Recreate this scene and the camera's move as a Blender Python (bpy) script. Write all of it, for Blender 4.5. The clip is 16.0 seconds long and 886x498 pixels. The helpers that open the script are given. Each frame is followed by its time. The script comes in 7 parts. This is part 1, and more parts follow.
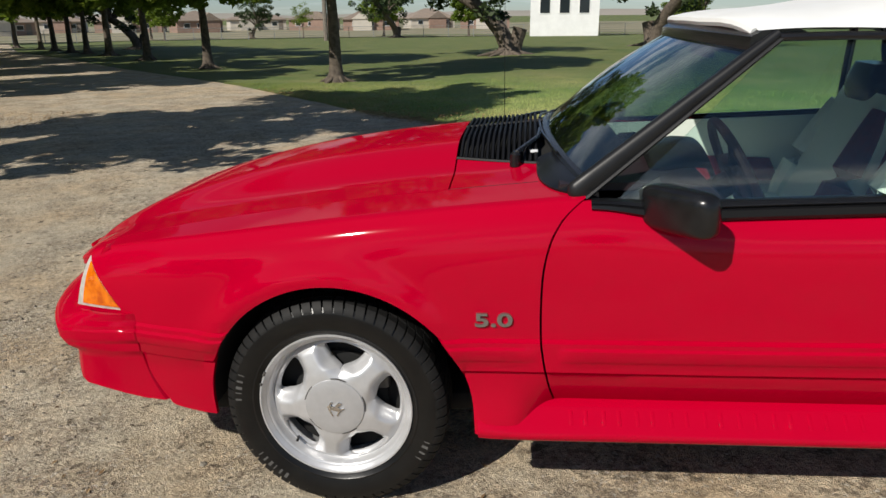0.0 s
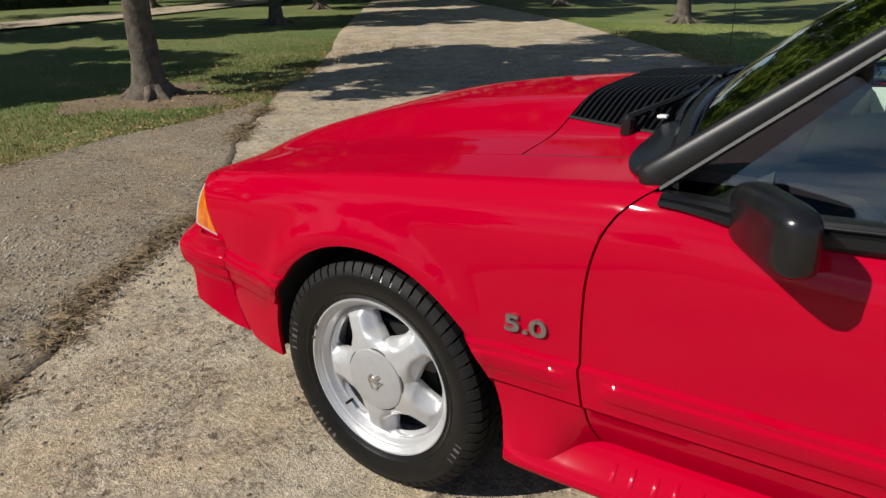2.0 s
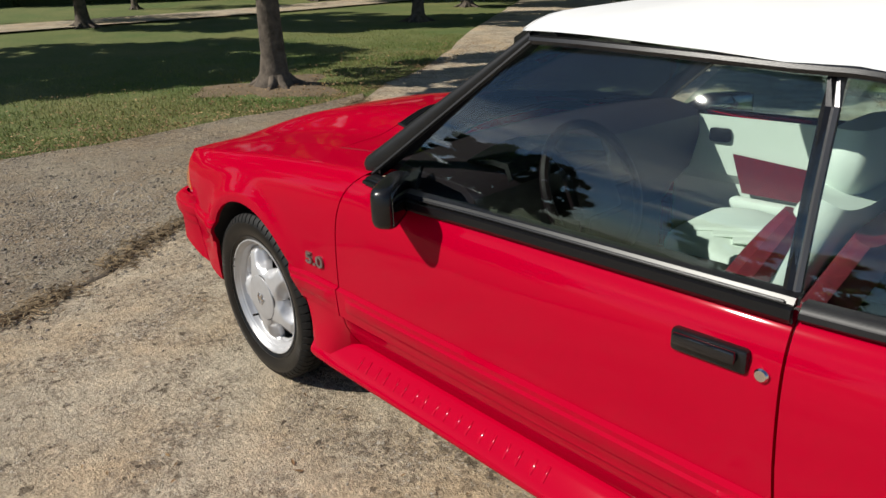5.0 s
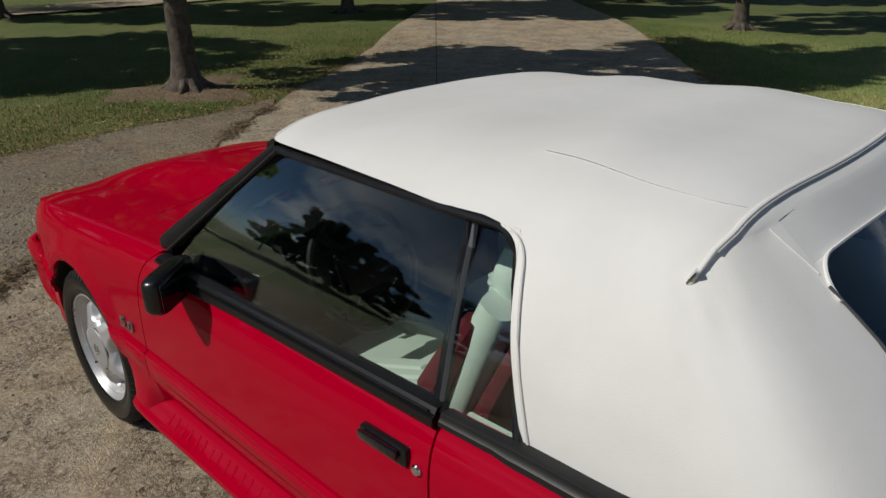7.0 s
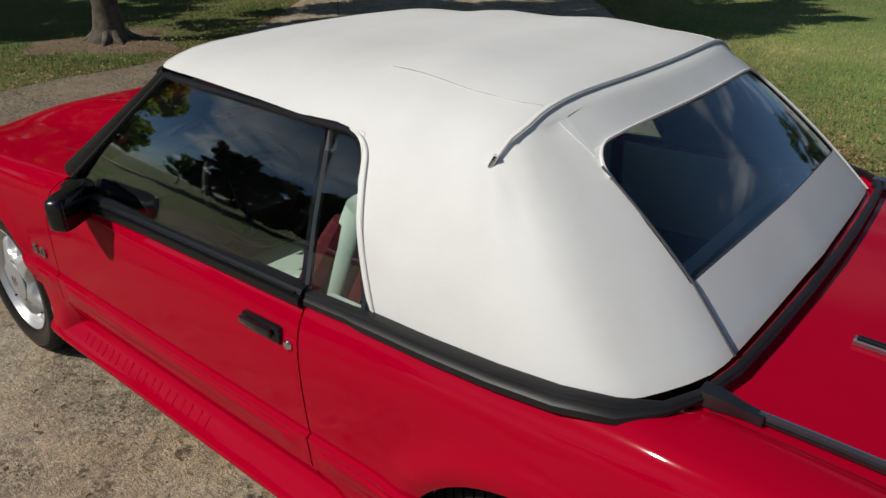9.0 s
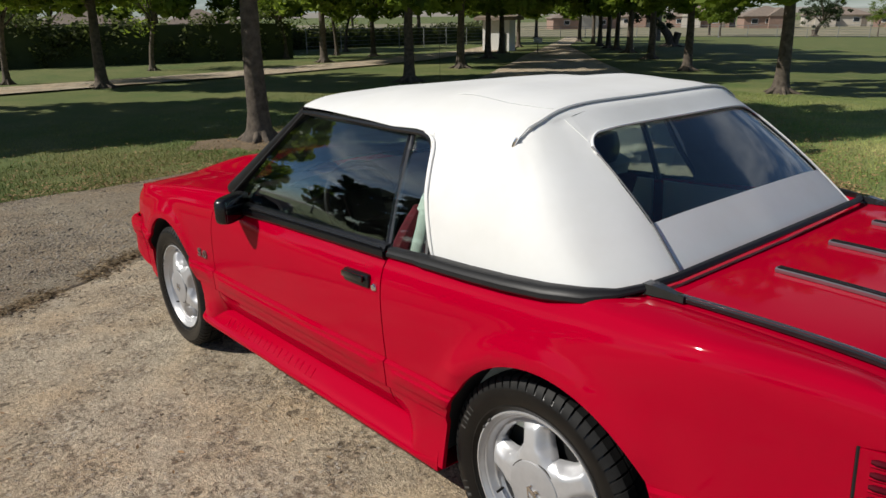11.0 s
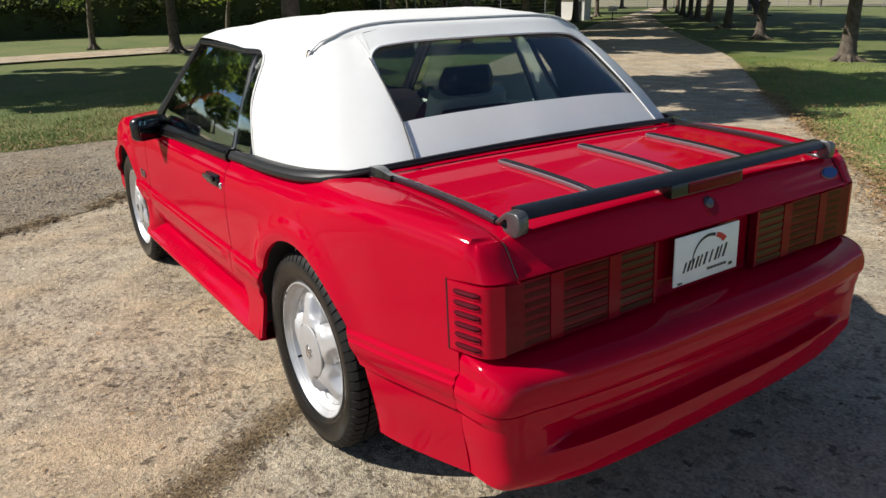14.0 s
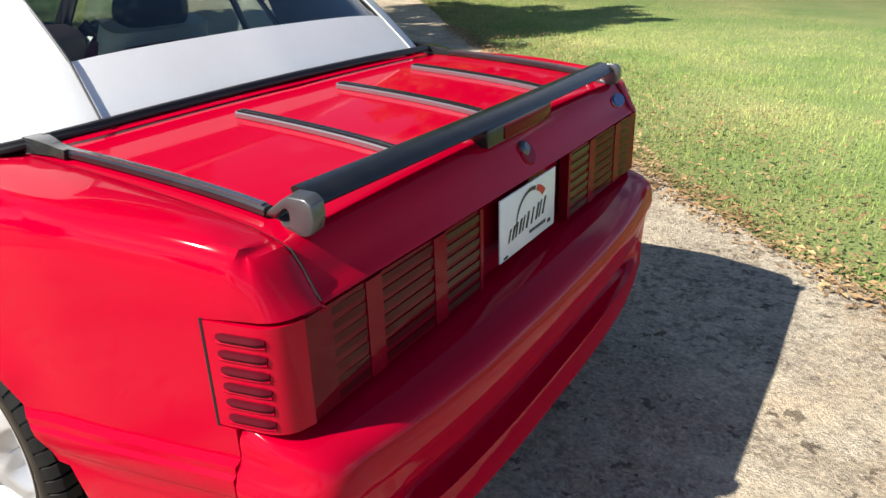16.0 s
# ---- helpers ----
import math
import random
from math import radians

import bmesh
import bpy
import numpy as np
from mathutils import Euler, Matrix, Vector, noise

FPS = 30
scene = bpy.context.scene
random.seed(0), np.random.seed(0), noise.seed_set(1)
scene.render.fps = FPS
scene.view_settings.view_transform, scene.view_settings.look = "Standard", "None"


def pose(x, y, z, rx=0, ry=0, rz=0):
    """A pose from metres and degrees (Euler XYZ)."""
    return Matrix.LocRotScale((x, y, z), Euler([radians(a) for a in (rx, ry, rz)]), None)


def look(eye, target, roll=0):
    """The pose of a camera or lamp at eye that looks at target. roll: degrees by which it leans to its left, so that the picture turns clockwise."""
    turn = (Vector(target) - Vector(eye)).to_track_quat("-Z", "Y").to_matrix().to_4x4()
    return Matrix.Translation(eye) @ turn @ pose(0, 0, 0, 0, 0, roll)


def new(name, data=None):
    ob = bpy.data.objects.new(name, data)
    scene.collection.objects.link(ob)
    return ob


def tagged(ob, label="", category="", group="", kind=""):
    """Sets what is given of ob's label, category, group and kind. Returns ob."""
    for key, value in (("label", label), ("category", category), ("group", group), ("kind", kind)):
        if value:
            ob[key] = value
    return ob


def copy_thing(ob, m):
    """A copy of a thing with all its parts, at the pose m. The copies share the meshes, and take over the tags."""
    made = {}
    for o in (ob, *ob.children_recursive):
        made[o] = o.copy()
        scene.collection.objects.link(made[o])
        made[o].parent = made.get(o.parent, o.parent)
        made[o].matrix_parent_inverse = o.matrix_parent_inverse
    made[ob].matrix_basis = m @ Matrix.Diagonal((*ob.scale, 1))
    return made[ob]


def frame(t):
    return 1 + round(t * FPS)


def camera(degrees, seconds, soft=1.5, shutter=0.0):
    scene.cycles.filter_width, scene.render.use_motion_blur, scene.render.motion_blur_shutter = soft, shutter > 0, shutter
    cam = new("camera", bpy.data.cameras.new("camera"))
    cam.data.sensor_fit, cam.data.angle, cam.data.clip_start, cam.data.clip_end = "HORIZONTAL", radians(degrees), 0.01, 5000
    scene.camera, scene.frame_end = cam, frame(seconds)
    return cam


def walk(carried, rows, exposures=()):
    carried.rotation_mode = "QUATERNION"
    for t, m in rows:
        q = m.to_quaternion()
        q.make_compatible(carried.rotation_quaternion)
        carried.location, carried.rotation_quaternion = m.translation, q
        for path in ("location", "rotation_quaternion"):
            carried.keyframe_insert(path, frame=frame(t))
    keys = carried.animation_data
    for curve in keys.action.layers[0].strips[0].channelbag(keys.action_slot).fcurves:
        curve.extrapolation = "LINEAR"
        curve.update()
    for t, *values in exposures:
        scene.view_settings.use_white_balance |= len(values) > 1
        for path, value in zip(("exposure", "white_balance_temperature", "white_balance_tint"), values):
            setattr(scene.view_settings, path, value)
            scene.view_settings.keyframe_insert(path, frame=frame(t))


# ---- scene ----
cam = camera(63.4, 16.0)
EXPOSURES = [(0.0, 0.0), (1.5, 0.09), (3.5, 0.12), (5.5, 0.0), (6.0, -0.27), (6.5, -0.64), (7.0, -0.74), (8.0, -0.69), (10.5, -0.27), (12.0, 0.07), (13.5, 0.33), (14.5, 0.45), (15.5, 0.83), (16.0, 0.99)]
PATH = [
    (0, (0.527, -2.556, 1.396), (0.297, -0.67, 0.772), -0.5),
    (0.5, (0.671, -2.407, 1.356), (0.211, -0.58, 0.683), -0.8),
    (1, (0.773, -2.22, 1.372), (0.083, -0.491, 0.643), -0.8),
    (1.5, (0.923, -2.072, 1.357), (0.019, -0.452, 0.609), -1.0),
    (2, (1.071, -1.995, 1.347), (0.003, -0.484, 0.588), -1.1),
    (2.5, (1.244, -2.027, 1.363), (0.086, -0.601, 0.574), -1.1),
    (3, (1.434, -2.045, 1.401), (0.246, -0.653, 0.593), -0.9),
    (3.5, (1.66, -1.989, 1.437), (0.416, -0.655, 0.616), -0.9),
    (3.7, (1.74, -1.984, 1.454), (0.467, -0.675, 0.637), -0.9),
    (5.8, (2.515, -1.81, 1.673), (1.127, -0.583, 0.921), -0.5),
    (6, (2.56, -1.783, 1.739), (1.182, -0.553, 0.971), -0.6),
    (6.5, (2.622, -1.672, 1.837), (1.304, -0.397, 1.039), -0.4),
    (7, (2.668, -1.595, 1.843), (1.399, -0.28, 1.03), 0.2),
    (7.5, (2.733, -1.509, 1.835), (1.522, -0.181, 0.958), 0.3),
    (8, (2.8, -1.491, 1.825), (1.651, -0.14, 0.902), 0.6),
    (8.2, (2.837, -1.517, 1.83), (1.717, -0.153, 0.887), 0.7),
    (10.3, (3.372, -1.926, 1.739), (2.083, -0.577, 1.017), -0.5),
    (10.5, (3.449, -1.981, 1.715), (2.098, -0.671, 1.037), -0.5),
    (11, (3.626, -2.046, 1.693), (2.182, -0.811, 1.068), -0.7),
    (11.5, (3.808, -2.024, 1.647), (2.294, -0.863, 1.046), -0.8),
    (12, (4.0, -2.001, 1.625), (2.449, -0.896, 1.015), -0.9),
    (12.5, (4.226, -2.024, 1.611), (2.643, -0.96, 1.009), -0.9),
    (13, (4.398, -1.943, 1.611), (2.815, -0.891, 0.989), -0.9),
    (13.5, (4.51, -1.738, 1.58), (2.93, -0.695, 0.935), -1.0),
    (14, (4.482, -1.576, 1.552), (2.919, -0.536, 0.862), -1.0),
    (14.5, (4.37, -1.408, 1.527), (2.857, -0.328, 0.789), -0.8),
    (15, (4.283, -1.224, 1.508), (2.868, -0.04, 0.736), -0.6),
    (15.5, (4.157, -1.153, 1.466), (2.924, 0.208, 0.672), 0.0),
    (16, (3.962, -1.295, 1.426), (3.02, 0.261, 0.594), 1.0),
]
walk(cam, [(t, look(eye, target, roll)) for t, eye, target, roll in PATH], EXPOSURES)

# ---- light ----
SUN_TO = Vector((-0.555, -0.85, 0.90)).normalized()
world = bpy.data.worlds.new("sky")
scene.world = world
world.use_nodes = True
wn, wl = world.node_tree.nodes, world.node_tree.links
sky = wn.new("ShaderNodeTexSky")
sky.sky_type, sky.sun_disc = "NISHITA", False
sky.dust_density, sky.ozone_density = 0.15, 4.0
sky.sun_elevation = math.asin(SUN_TO.z)
sky.sun_rotation = math.atan2(SUN_TO.x, SUN_TO.y)
wco = wn.new("ShaderNodeTexCoord")
# clouds lie on a flat layer, so they draw together into streaks towards the horizon
wsep = wn.new("ShaderNodeSeparateXYZ")
wl.new(wco.outputs["Generated"], wsep.inputs[0])


def sky_math(op, a, b):
    m = wn.new("ShaderNodeMath")
    m.operation = op
    for k, q in enumerate((a, b)):
        if isinstance(q, float):
            m.inputs[k].default_value = q
        else:
            wl.new(q, m.inputs[k])
    return m.outputs[0]


height_ = sky_math("ADD", sky_math("MAXIMUM", wsep.outputs[2], 0.0), 0.10)
layer = wn.new("ShaderNodeCombineXYZ")
wl.new(sky_math("DIVIDE", wsep.outputs[0], height_), layer.inputs[0])
wl.new(sky_math("DIVIDE", wsep.outputs[1], height_), layer.inputs[1])
wmap = wn.new("ShaderNodeMapping")
wmap.inputs["Scale"].default_value = (0.55, 0.80, 1.0)
wmap.inputs["Rotation"].default_value = (0, 0, 0.7)
wmap.inputs["Location"].default_value = (0.35, 0.9, 0.2)
cloud = wn.new("ShaderNodeTexNoise")
cloud.inputs["Scale"].default_value, cloud.inputs["Detail"].default_value, cloud.inputs["Roughness"].default_value = 1.5, 7.0, 0.58
cramp = wn.new("ShaderNodeValToRGB")
cramp.color_ramp.elements[0].position, cramp.color_ramp.elements[1].position = 0.53, 0.68
cmix = wn.new("ShaderNodeMixRGB")
cmix.inputs[2].default_value = (20.0, 20.1, 20.3, 1)
wl.new(layer.outputs[0], wmap.inputs["Vector"])
wl.new(wmap.outputs["Vector"], cloud.inputs["Vector"])
wl.new(cloud.outputs[0], cramp.inputs[0])
# the bank of cloud stands low; overhead the sky is clear
wclear = wn.new("ShaderNodeMapRange")
wclear.interpolation_type = "SMOOTHSTEP"
for socket, value in (("From Min", 0.22), ("From Max", 0.52), ("To Min", 1.0), ("To Max", 0.10)):
    wclear.inputs[socket].default_value = value
wl.new(wsep.outputs[2], wclear.inputs[0])
whaze = wn.new("ShaderNodeMapRange")
whaze.interpolation_type = "SMOOTHSTEP"
for socket, value in (("From Min", 0.015), ("From Max", 0.10), ("To Min", 0.15), ("To Max", 1.0)):
    whaze.inputs[socket].default_value = value
wl.new(wsep.outputs[2], whaze.inputs[0])
wl.new(sky_math("MULTIPLY", sky_math("MULTIPLY", cramp.outputs[0], wclear.outputs[0]), whaze.outputs[0]), cmix.inputs[0])
wtint = wn.new("ShaderNodeMixRGB")
wtint.blend_type, wtint.inputs[2].default_value = "MULTIPLY", (1.0, 1.18, 1.42, 1)
wlow = wn.new("ShaderNodeMapRange")
for socket, value in (("From Min", 0.05), ("From Max", 0.40), ("To Min", 1.0), ("To Max", 0.15)):
    wlow.inputs[socket].default_value = value
wl.new(wsep.outputs[2], wlow.inputs[0])
wl.new(wlow.outputs[0], wtint.inputs[0])
wl.new(sky.outputs[0], wtint.inputs[1])
wl.new(wtint.outputs[0], cmix.inputs[1])
wl.new(cmix.outputs[0], wn["Background"].inputs[0])
wn["Background"].inputs[1].default_value = 0.056
sun = new("sun", bpy.data.lights.new("sun", "SUN"))
sun.data.energy, sun.data.angle, sun.data.color = 4.95, radians(0.53), (1.0, 0.95, 0.86)
sun.matrix_world = look(SUN_TO * 50, (0, 0, 0))


# ---- materials ----
def material(name, color, rough=0.6, metal=0.0, second=None, scale=20.0, fine=None, bump=0.0, bump_scale=80.0, coat=0.0, spec=0.5, detail=6.0, random_tint=0.0, lo=0.35, hi=0.65):
    """A principled material; second: a second colour mixed in by noise of that scale; fine: a third, in small flecks."""
    m = bpy.data.materials.new(name)
    m.use_nodes = True
    n, l = m.node_tree.nodes, m.node_tree.links
    p = n["Principled BSDF"]
    p.inputs["Base Color"].default_value = (*color, 1)
    p.inputs["Roughness"].default_value, p.inputs["Metallic"].default_value = rough, metal
    p.inputs["Coat Weight"].default_value, p.inputs["Coat Roughness"].default_value = coat, 0.05
    p.inputs["Specular IOR Level"].default_value = spec
    co = n.new("ShaderNodeTexCoord")
    last = None

    def mix(prev, col, sc, a, b, det, seed):
        t = n.new("ShaderNodeTexNoise")
        t.noise_dimensions = "4D"
        t.inputs["W"].default_value = seed
        t.inputs["Scale"].default_value, t.inputs["Detail"].default_value, t.inputs["Roughness"].default_value = sc, det, 0.62
        l.new(co.outputs["Object"], t.inputs["Vector"])
        r = n.new("ShaderNodeValToRGB")
        r.color_ramp.elements[0].position, r.color_ramp.elements[1].position = a, b
        l.new(t.outputs[0], r.inputs[0])
        x = n.new("ShaderNodeMixRGB")
        l.new(r.outputs[0], x.inputs[0])
        if prev is None:
            x.inputs[1].default_value = (*color, 1)
        else:
            l.new(prev, x.inputs[1])
        x.inputs[2].default_value = (*col, 1)
        return x.outputs[0]

    if second:
        last = mix(None, second, scale, lo, hi, detail, 0.0)
    if fine:
        last = mix(last, fine[0], fine[1], fine[2], fine[2] + 0.06, 3.0, 7.0)
    if random_tint:
        info = n.new("ShaderNodeObjectInfo")
        geo = n.new("ShaderNodeNewGeometry")
        add = n.new("ShaderNodeMath")
        l.new(info.outputs["Random"], add.inputs[0]), l.new(geo.outputs["Random Per Island"], add.inputs[1])
        fr = n.new("ShaderNodeMath")
        fr.operation = "FRACT"
        l.new(add.outputs[0], fr.inputs[0])
        mr = n.new("ShaderNodeMapRange")
        mr.inputs["To Min"].default_value, mr.inputs["To Max"].default_value = 1 - random_tint, 1 + random_tint
        l.new(fr.outputs[0], mr.inputs[0])
        h = n.new("ShaderNodeHueSaturation")
        if last is not None:
            l.new(last, h.inputs["Color"])
        else:
            h.inputs["Color"].default_value = (*color, 1)
        l.new(mr.outputs[0], h.inputs["Value"])
        last = h.outputs[0]
    if last is not None:
        l.new(last, p.inputs["Base Color"])
    if bump:
        t = n.new("ShaderNodeTexNoise")
        t.inputs["Scale"].default_value, t.inputs["Detail"].default_value = bump_scale, 5.0
        l.new(co.outputs["Object"], t.inputs["Vector"])
        b = n.new("ShaderNodeBump")
        b.inputs["Strength"].default_value, b.inputs["Distance"].default_value = min(1.0, bump), 0.01
        l.new(t.outputs[0], b.inputs["Height"])
        l.new(b.outputs[0], p.inputs["Normal"])
    return m


RED = material("red_paint", (0.41, 0.0, 0.018), 0.6, second=(0.402, 0.0, 0.0175), scale=3.0, coat=0.42, spec=0.0)
# darker than the body red; for rear panel, plate recess and lock plate
RED_DEEP = material("darker_red", (0.24, 0.0, 0.012), 0.6, second=(0.21, 0.0, 0.011), scale=5.0, coat=0.35, spec=0.0)
BLACK = material("black_plastic", (0.007, 0.007, 0.008), 0.26, second=(0.012, 0.012, 0.013), scale=30.0, bump=0.03, bump_scale=500, spec=0.5)
SATIN = material("satin_black", (0.007, 0.007, 0.008), 0.30, spec=0.38)
PILLAR = material("pillar_black", (0.010, 0.010, 0.011), 0.40, second=(0.014, 0.014, 0.015), scale=14.0, spec=0.36, bump=0.02, bump_scale=300)
HEDGE_LEAF = material("hedge_leaf", (0.095, 0.125, 0.050), 0.65, second=(0.14, 0.14, 0.070), scale=0.9, random_tint=0.5, spec=0.25)
BLACK_GLOSS = material("black_gloss", (0.006, 0.006, 0.008), 0.12, coat=0.7)
GREY_TRIM = material("grey_trim", (0.10, 0.10, 0.105), 0.35, metal=0.4)
RUBBER = material("weathered_rubber", (0.010, 0.010, 0.011), 0.46, second=(0.016, 0.016, 0.017), scale=12.0, bump=0.04, bump_scale=220, spec=0.35)
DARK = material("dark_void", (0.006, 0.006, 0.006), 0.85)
TYRE = material("tyre_rubber", (0.005, 0.005, 0.0055), 0.30, second=(0.009, 0.0088, 0.0085), scale=18.0, bump=0.05, bump_scale=160, spec=0.32)
ALLOY = material("silver_alloy", (0.58, 0.58, 0.59), 0.36, metal=0.45, second=(0.52, 0.52, 0.53), scale=25.0, bump=0.02, bump_scale=300)
TREAD = material("tread_rubber", (0.007, 0.007, 0.0072), 0.62, second=(0.013, 0.0125, 0.012), scale=18.0, bump=0.05, bump_scale=160, spec=0.25)
TYRE_MARK = material("tyre_bars", (0.085, 0.083, 0.08), 0.6)
IRON = material("rusty_iron", (0.10, 0.095, 0.09), 0.6, metal=0.5)
GRILLE = material("grille_plastic", (0.008, 0.008, 0.009), 0.55, spec=0.2)
CAP = material("cap_alloy", (0.50, 0.50, 0.51), 0.42, metal=0.45, second=(0.46, 0.46, 0.47), scale=40)
CHROME = material("chrome", (0.75, 0.75, 0.76), 0.12, metal=1.0)
VINYL = material("white_vinyl", (0.80, 0.80, 0.785), 0.62, second=(0.73, 0.725, 0.695), scale=3.2, bump=0.10, bump_scale=420, spec=0.3, lo=0.4, hi=0.75)
LINING = material("top_lining", (0.10, 0.10, 0.10), 0.9, second=(0.075, 0.075, 0.075), scale=40)
SLOT_SHADE = material("lamp_slot_shade", (0.075, 0.002, 0.008), 0.45, spec=0.08)
CLEAR_RIM = material("clear_lens_rim", (0.55, 0.50, 0.45), 0.2, second=(0.40, 0.36, 0.32), scale=50, coat=0.5)
AMBER = material("amber_lens", (0.80, 0.20, 0.006), 0.15, second=(0.50, 0.085, 0.003), scale=26, coat=0.6, detail=2.0)
LAMP_RED = material("lamp_red", (0.15, 0.002, 0.010), 0.3, second=(0.12, 0.002, 0.008), scale=9, coat=0.3, spec=0.0)
LAMP_SLAT = material("lamp_slat", (0.075, 0.003, 0.006), 0.35, second=(0.055, 0.003, 0.005), scale=14, coat=0.3, spec=0.0)
LAMP_BAR = material("lamp_bar", (0.20, 0.002, 0.012), 0.4, coat=0.3, spec=0.0)
LAMP_DIM = material("lamp_smoke", (0.062, 0.012, 0.008), 0.35, second=(0.05, 0.024, 0.014), scale=30, spec=0.05, coat=0.3)
LEATHER = material("pale_leather", (0.74, 0.80, 0.73), 0.5, second=(0.69, 0.75, 0.68), scale=12, bump=0.12, bump_scale=200)
CARPET = material("red_carpet", (0.16, 0.008, 0.02), 0.9, second=(0.10, 0.005, 0.014), scale=60, bump=0.3, bump_scale=300)
DASH = material("dash_plastic", (0.018, 0.010, 0.013), 0.55, bump=0.08, bump_scale=300)
PLATE = material("plate_white", (0.78, 0.79, 0.80), 0.35, second=(0.72, 0.73, 0.74), scale=20)
INK = material("ink_black", (0.01, 0.01, 0.012), 0.5)
INK_RED = material("ink_red", (0.5, 0.02, 0.02), 0.5)
BLUE = material("badge_blue", (0.015, 0.06, 0.24), 0.4, spec=0.2)
BARK = material("bark", (0.150, 0.120, 0.092), 0.9, second=(0.062, 0.048, 0.037), scale=9.0, bump=1.0, bump_scale=26, random_tint=0.15)
LEAF = material("leaf", (0.115, 0.19, 0.028), 0.55, second=(0.19, 0.24, 0.04), scale=1.2, random_tint=0.45, spec=0.3)
LEAF_DARK = material("leaf_dark", (0.030, 0.052, 0.018), 0.65, second=(0.060, 0.085, 0.030), scale=0.8, random_tint=0.5, spec=0.25)


def translucent(m, colour, share):
    """Lets part of the light through thin leaves."""
    n, l = m.node_tree.nodes, m.node_tree.links
    t, x = n.new("ShaderNodeBsdfTranslucent"), n.new("ShaderNodeMixShader")
    t.inputs[0].default_value = (*colour, 1)
    x.inputs[0].default_value = share
    l.new(n["Principled BSDF"].outputs[0], x.inputs[1]), l.new(t.outputs[0], x.inputs[2])
    l.new(x.outputs[0], n["Material Output"].inputs[0])


translucent(LEAF, (0.27, 0.36, 0.045), 0.5)
translucent(HEDGE_LEAF, (0.16, 0.20, 0.06), 0.5)
DEAD = material("dry_leaf", (0.40, 0.27, 0.13), 0.8, second=(0.20, 0.105, 0.045), scale=3.0, random_tint=0.4)


def glass(name, tint, trans, gloss=0.06):
    """A tinted pane: clear to the eye in part, with a mirror-like face."""
    m = bpy.data.materials.new(name)
    m.use_nodes = True
    n, l = m.node_tree.nodes, m.node_tree.links
    n.remove(n["Principled BSDF"])
    t, g, x, f = n.new("ShaderNodeBsdfTransparent"), n.new("ShaderNodeBsdfGlossy"), n.new("ShaderNodeMixShader"), n.new("ShaderNodeLayerWeight")
    t.inputs[0].default_value = (*[c * trans for c in tint], 1)
    g.inputs["Roughness"].default_value = 0.012
    f.inputs["Blend"].default_value = 0.5
    p, q = n.new("ShaderNodeMath"), n.new("ShaderNodeMath")
    p.operation, p.inputs[1].default_value = "POWER", 3.0
    q.operation, q.inputs[1].default_value, q.inputs[2].default_value = "MULTIPLY_ADD", 0.95, gloss
    l.new(f.outputs["Facing"], p.inputs[0]), l.new(p.outputs[0], q.inputs[0])
    l.new(q.outputs[0], x.inputs[0]), l.new(t.outputs[0], x.inputs[1]), l.new(g.outputs[0], x.inputs[2])
    l.new(x.outputs[0], n["Material Output"].inputs[0])
    return m


GLASS = glass("tinted_glass", (0.91, 1.0, 0.97), 0.94, 0.062)
GLASS_FRONT = glass("windscreen_glass", (0.82, 0.98, 0.93), 0.66, 0.06)
GLASS_REAR = glass("clear_vinyl", (0.95, 1.0, 1.0), 0.86, 0.03)


# ---- helpers ----
def curve(pairs):
    """A smooth function through (x, y) pairs (monotone cubic)."""
    xs, ys = np.array([p[0] for p in pairs], float), np.array([p[1] for p in pairs], float)
    h, d = np.diff(xs), np.diff(ys) / np.diff(xs)
    m = np.zeros(len(xs))
    m[0], m[-1] = d[0], d[-1]
    for i in range(1, len(xs) - 1):
        if d[i - 1] * d[i] > 0:
            w1, w2 = 2 * h[i] + h[i - 1], h[i] + 2 * h[i - 1]
            m[i] = (w1 + w2) / (w1 / d[i - 1] + w2 / d[i])

    def f(x):
        x = min(max(x, xs[0]), xs[-1])
        i = min(max(int(np.searchsorted(xs, x)) - 1, 0), len(xs) - 2)
        t = (x - xs[i]) / h[i]
        return float((2 * t**3 - 3 * t**2 + 1) * ys[i] + (t**3 - 2 * t**2 + t) * h[i] * m[i] + (3 * t**2 - 2 * t**3) * ys[i + 1] + (t**3 - t**2) * h[i] * m[i + 1])

    return f


def step(a, b, x):
    t = min(max((x - a) / (b - a), 0.0), 1.0)
    return t * t * (3 - 2 * t)


def part(name, bm, mat, parent=None, label="", angle=32, at=None):
    """Links a bmesh as one mesh object under a thing or a part."""
    me = bpy.data.meshes.new(name)
    bm.to_mesh(me)
    bm.free()
    me.materials.append(mat)
    me.polygons.foreach_set("use_smooth", [True] * len(me.polygons))
    me.set_sharp_from_angle(angle=radians(angle))
    ob = new(name, me)
    if parent is not None:
        ob.parent = parent
    if at is not None:
        ob.matrix_local = at
    if label:
        ob["label"] = label
    return ob


def thing(name, label, category, m=None, group=""):
    ob = new(name)
    if m is not None:
        ob.matrix_world = m
    return tagged(ob, label, category, group)


def grid(rows, closed=False, bm=None):
    """A sheet through rows of points."""
    bm = bm or bmesh.new()
    vs = [[bm.verts.new(p) for p in r] for r in rows]
    for a, b in zip(vs, vs[1:]):
        k = len(a)
        for i in range(k if closed else k - 1):
            j = (i + 1) % k
            bm.faces.new((a[i], a[j], b[j], b[i]))
    return bm


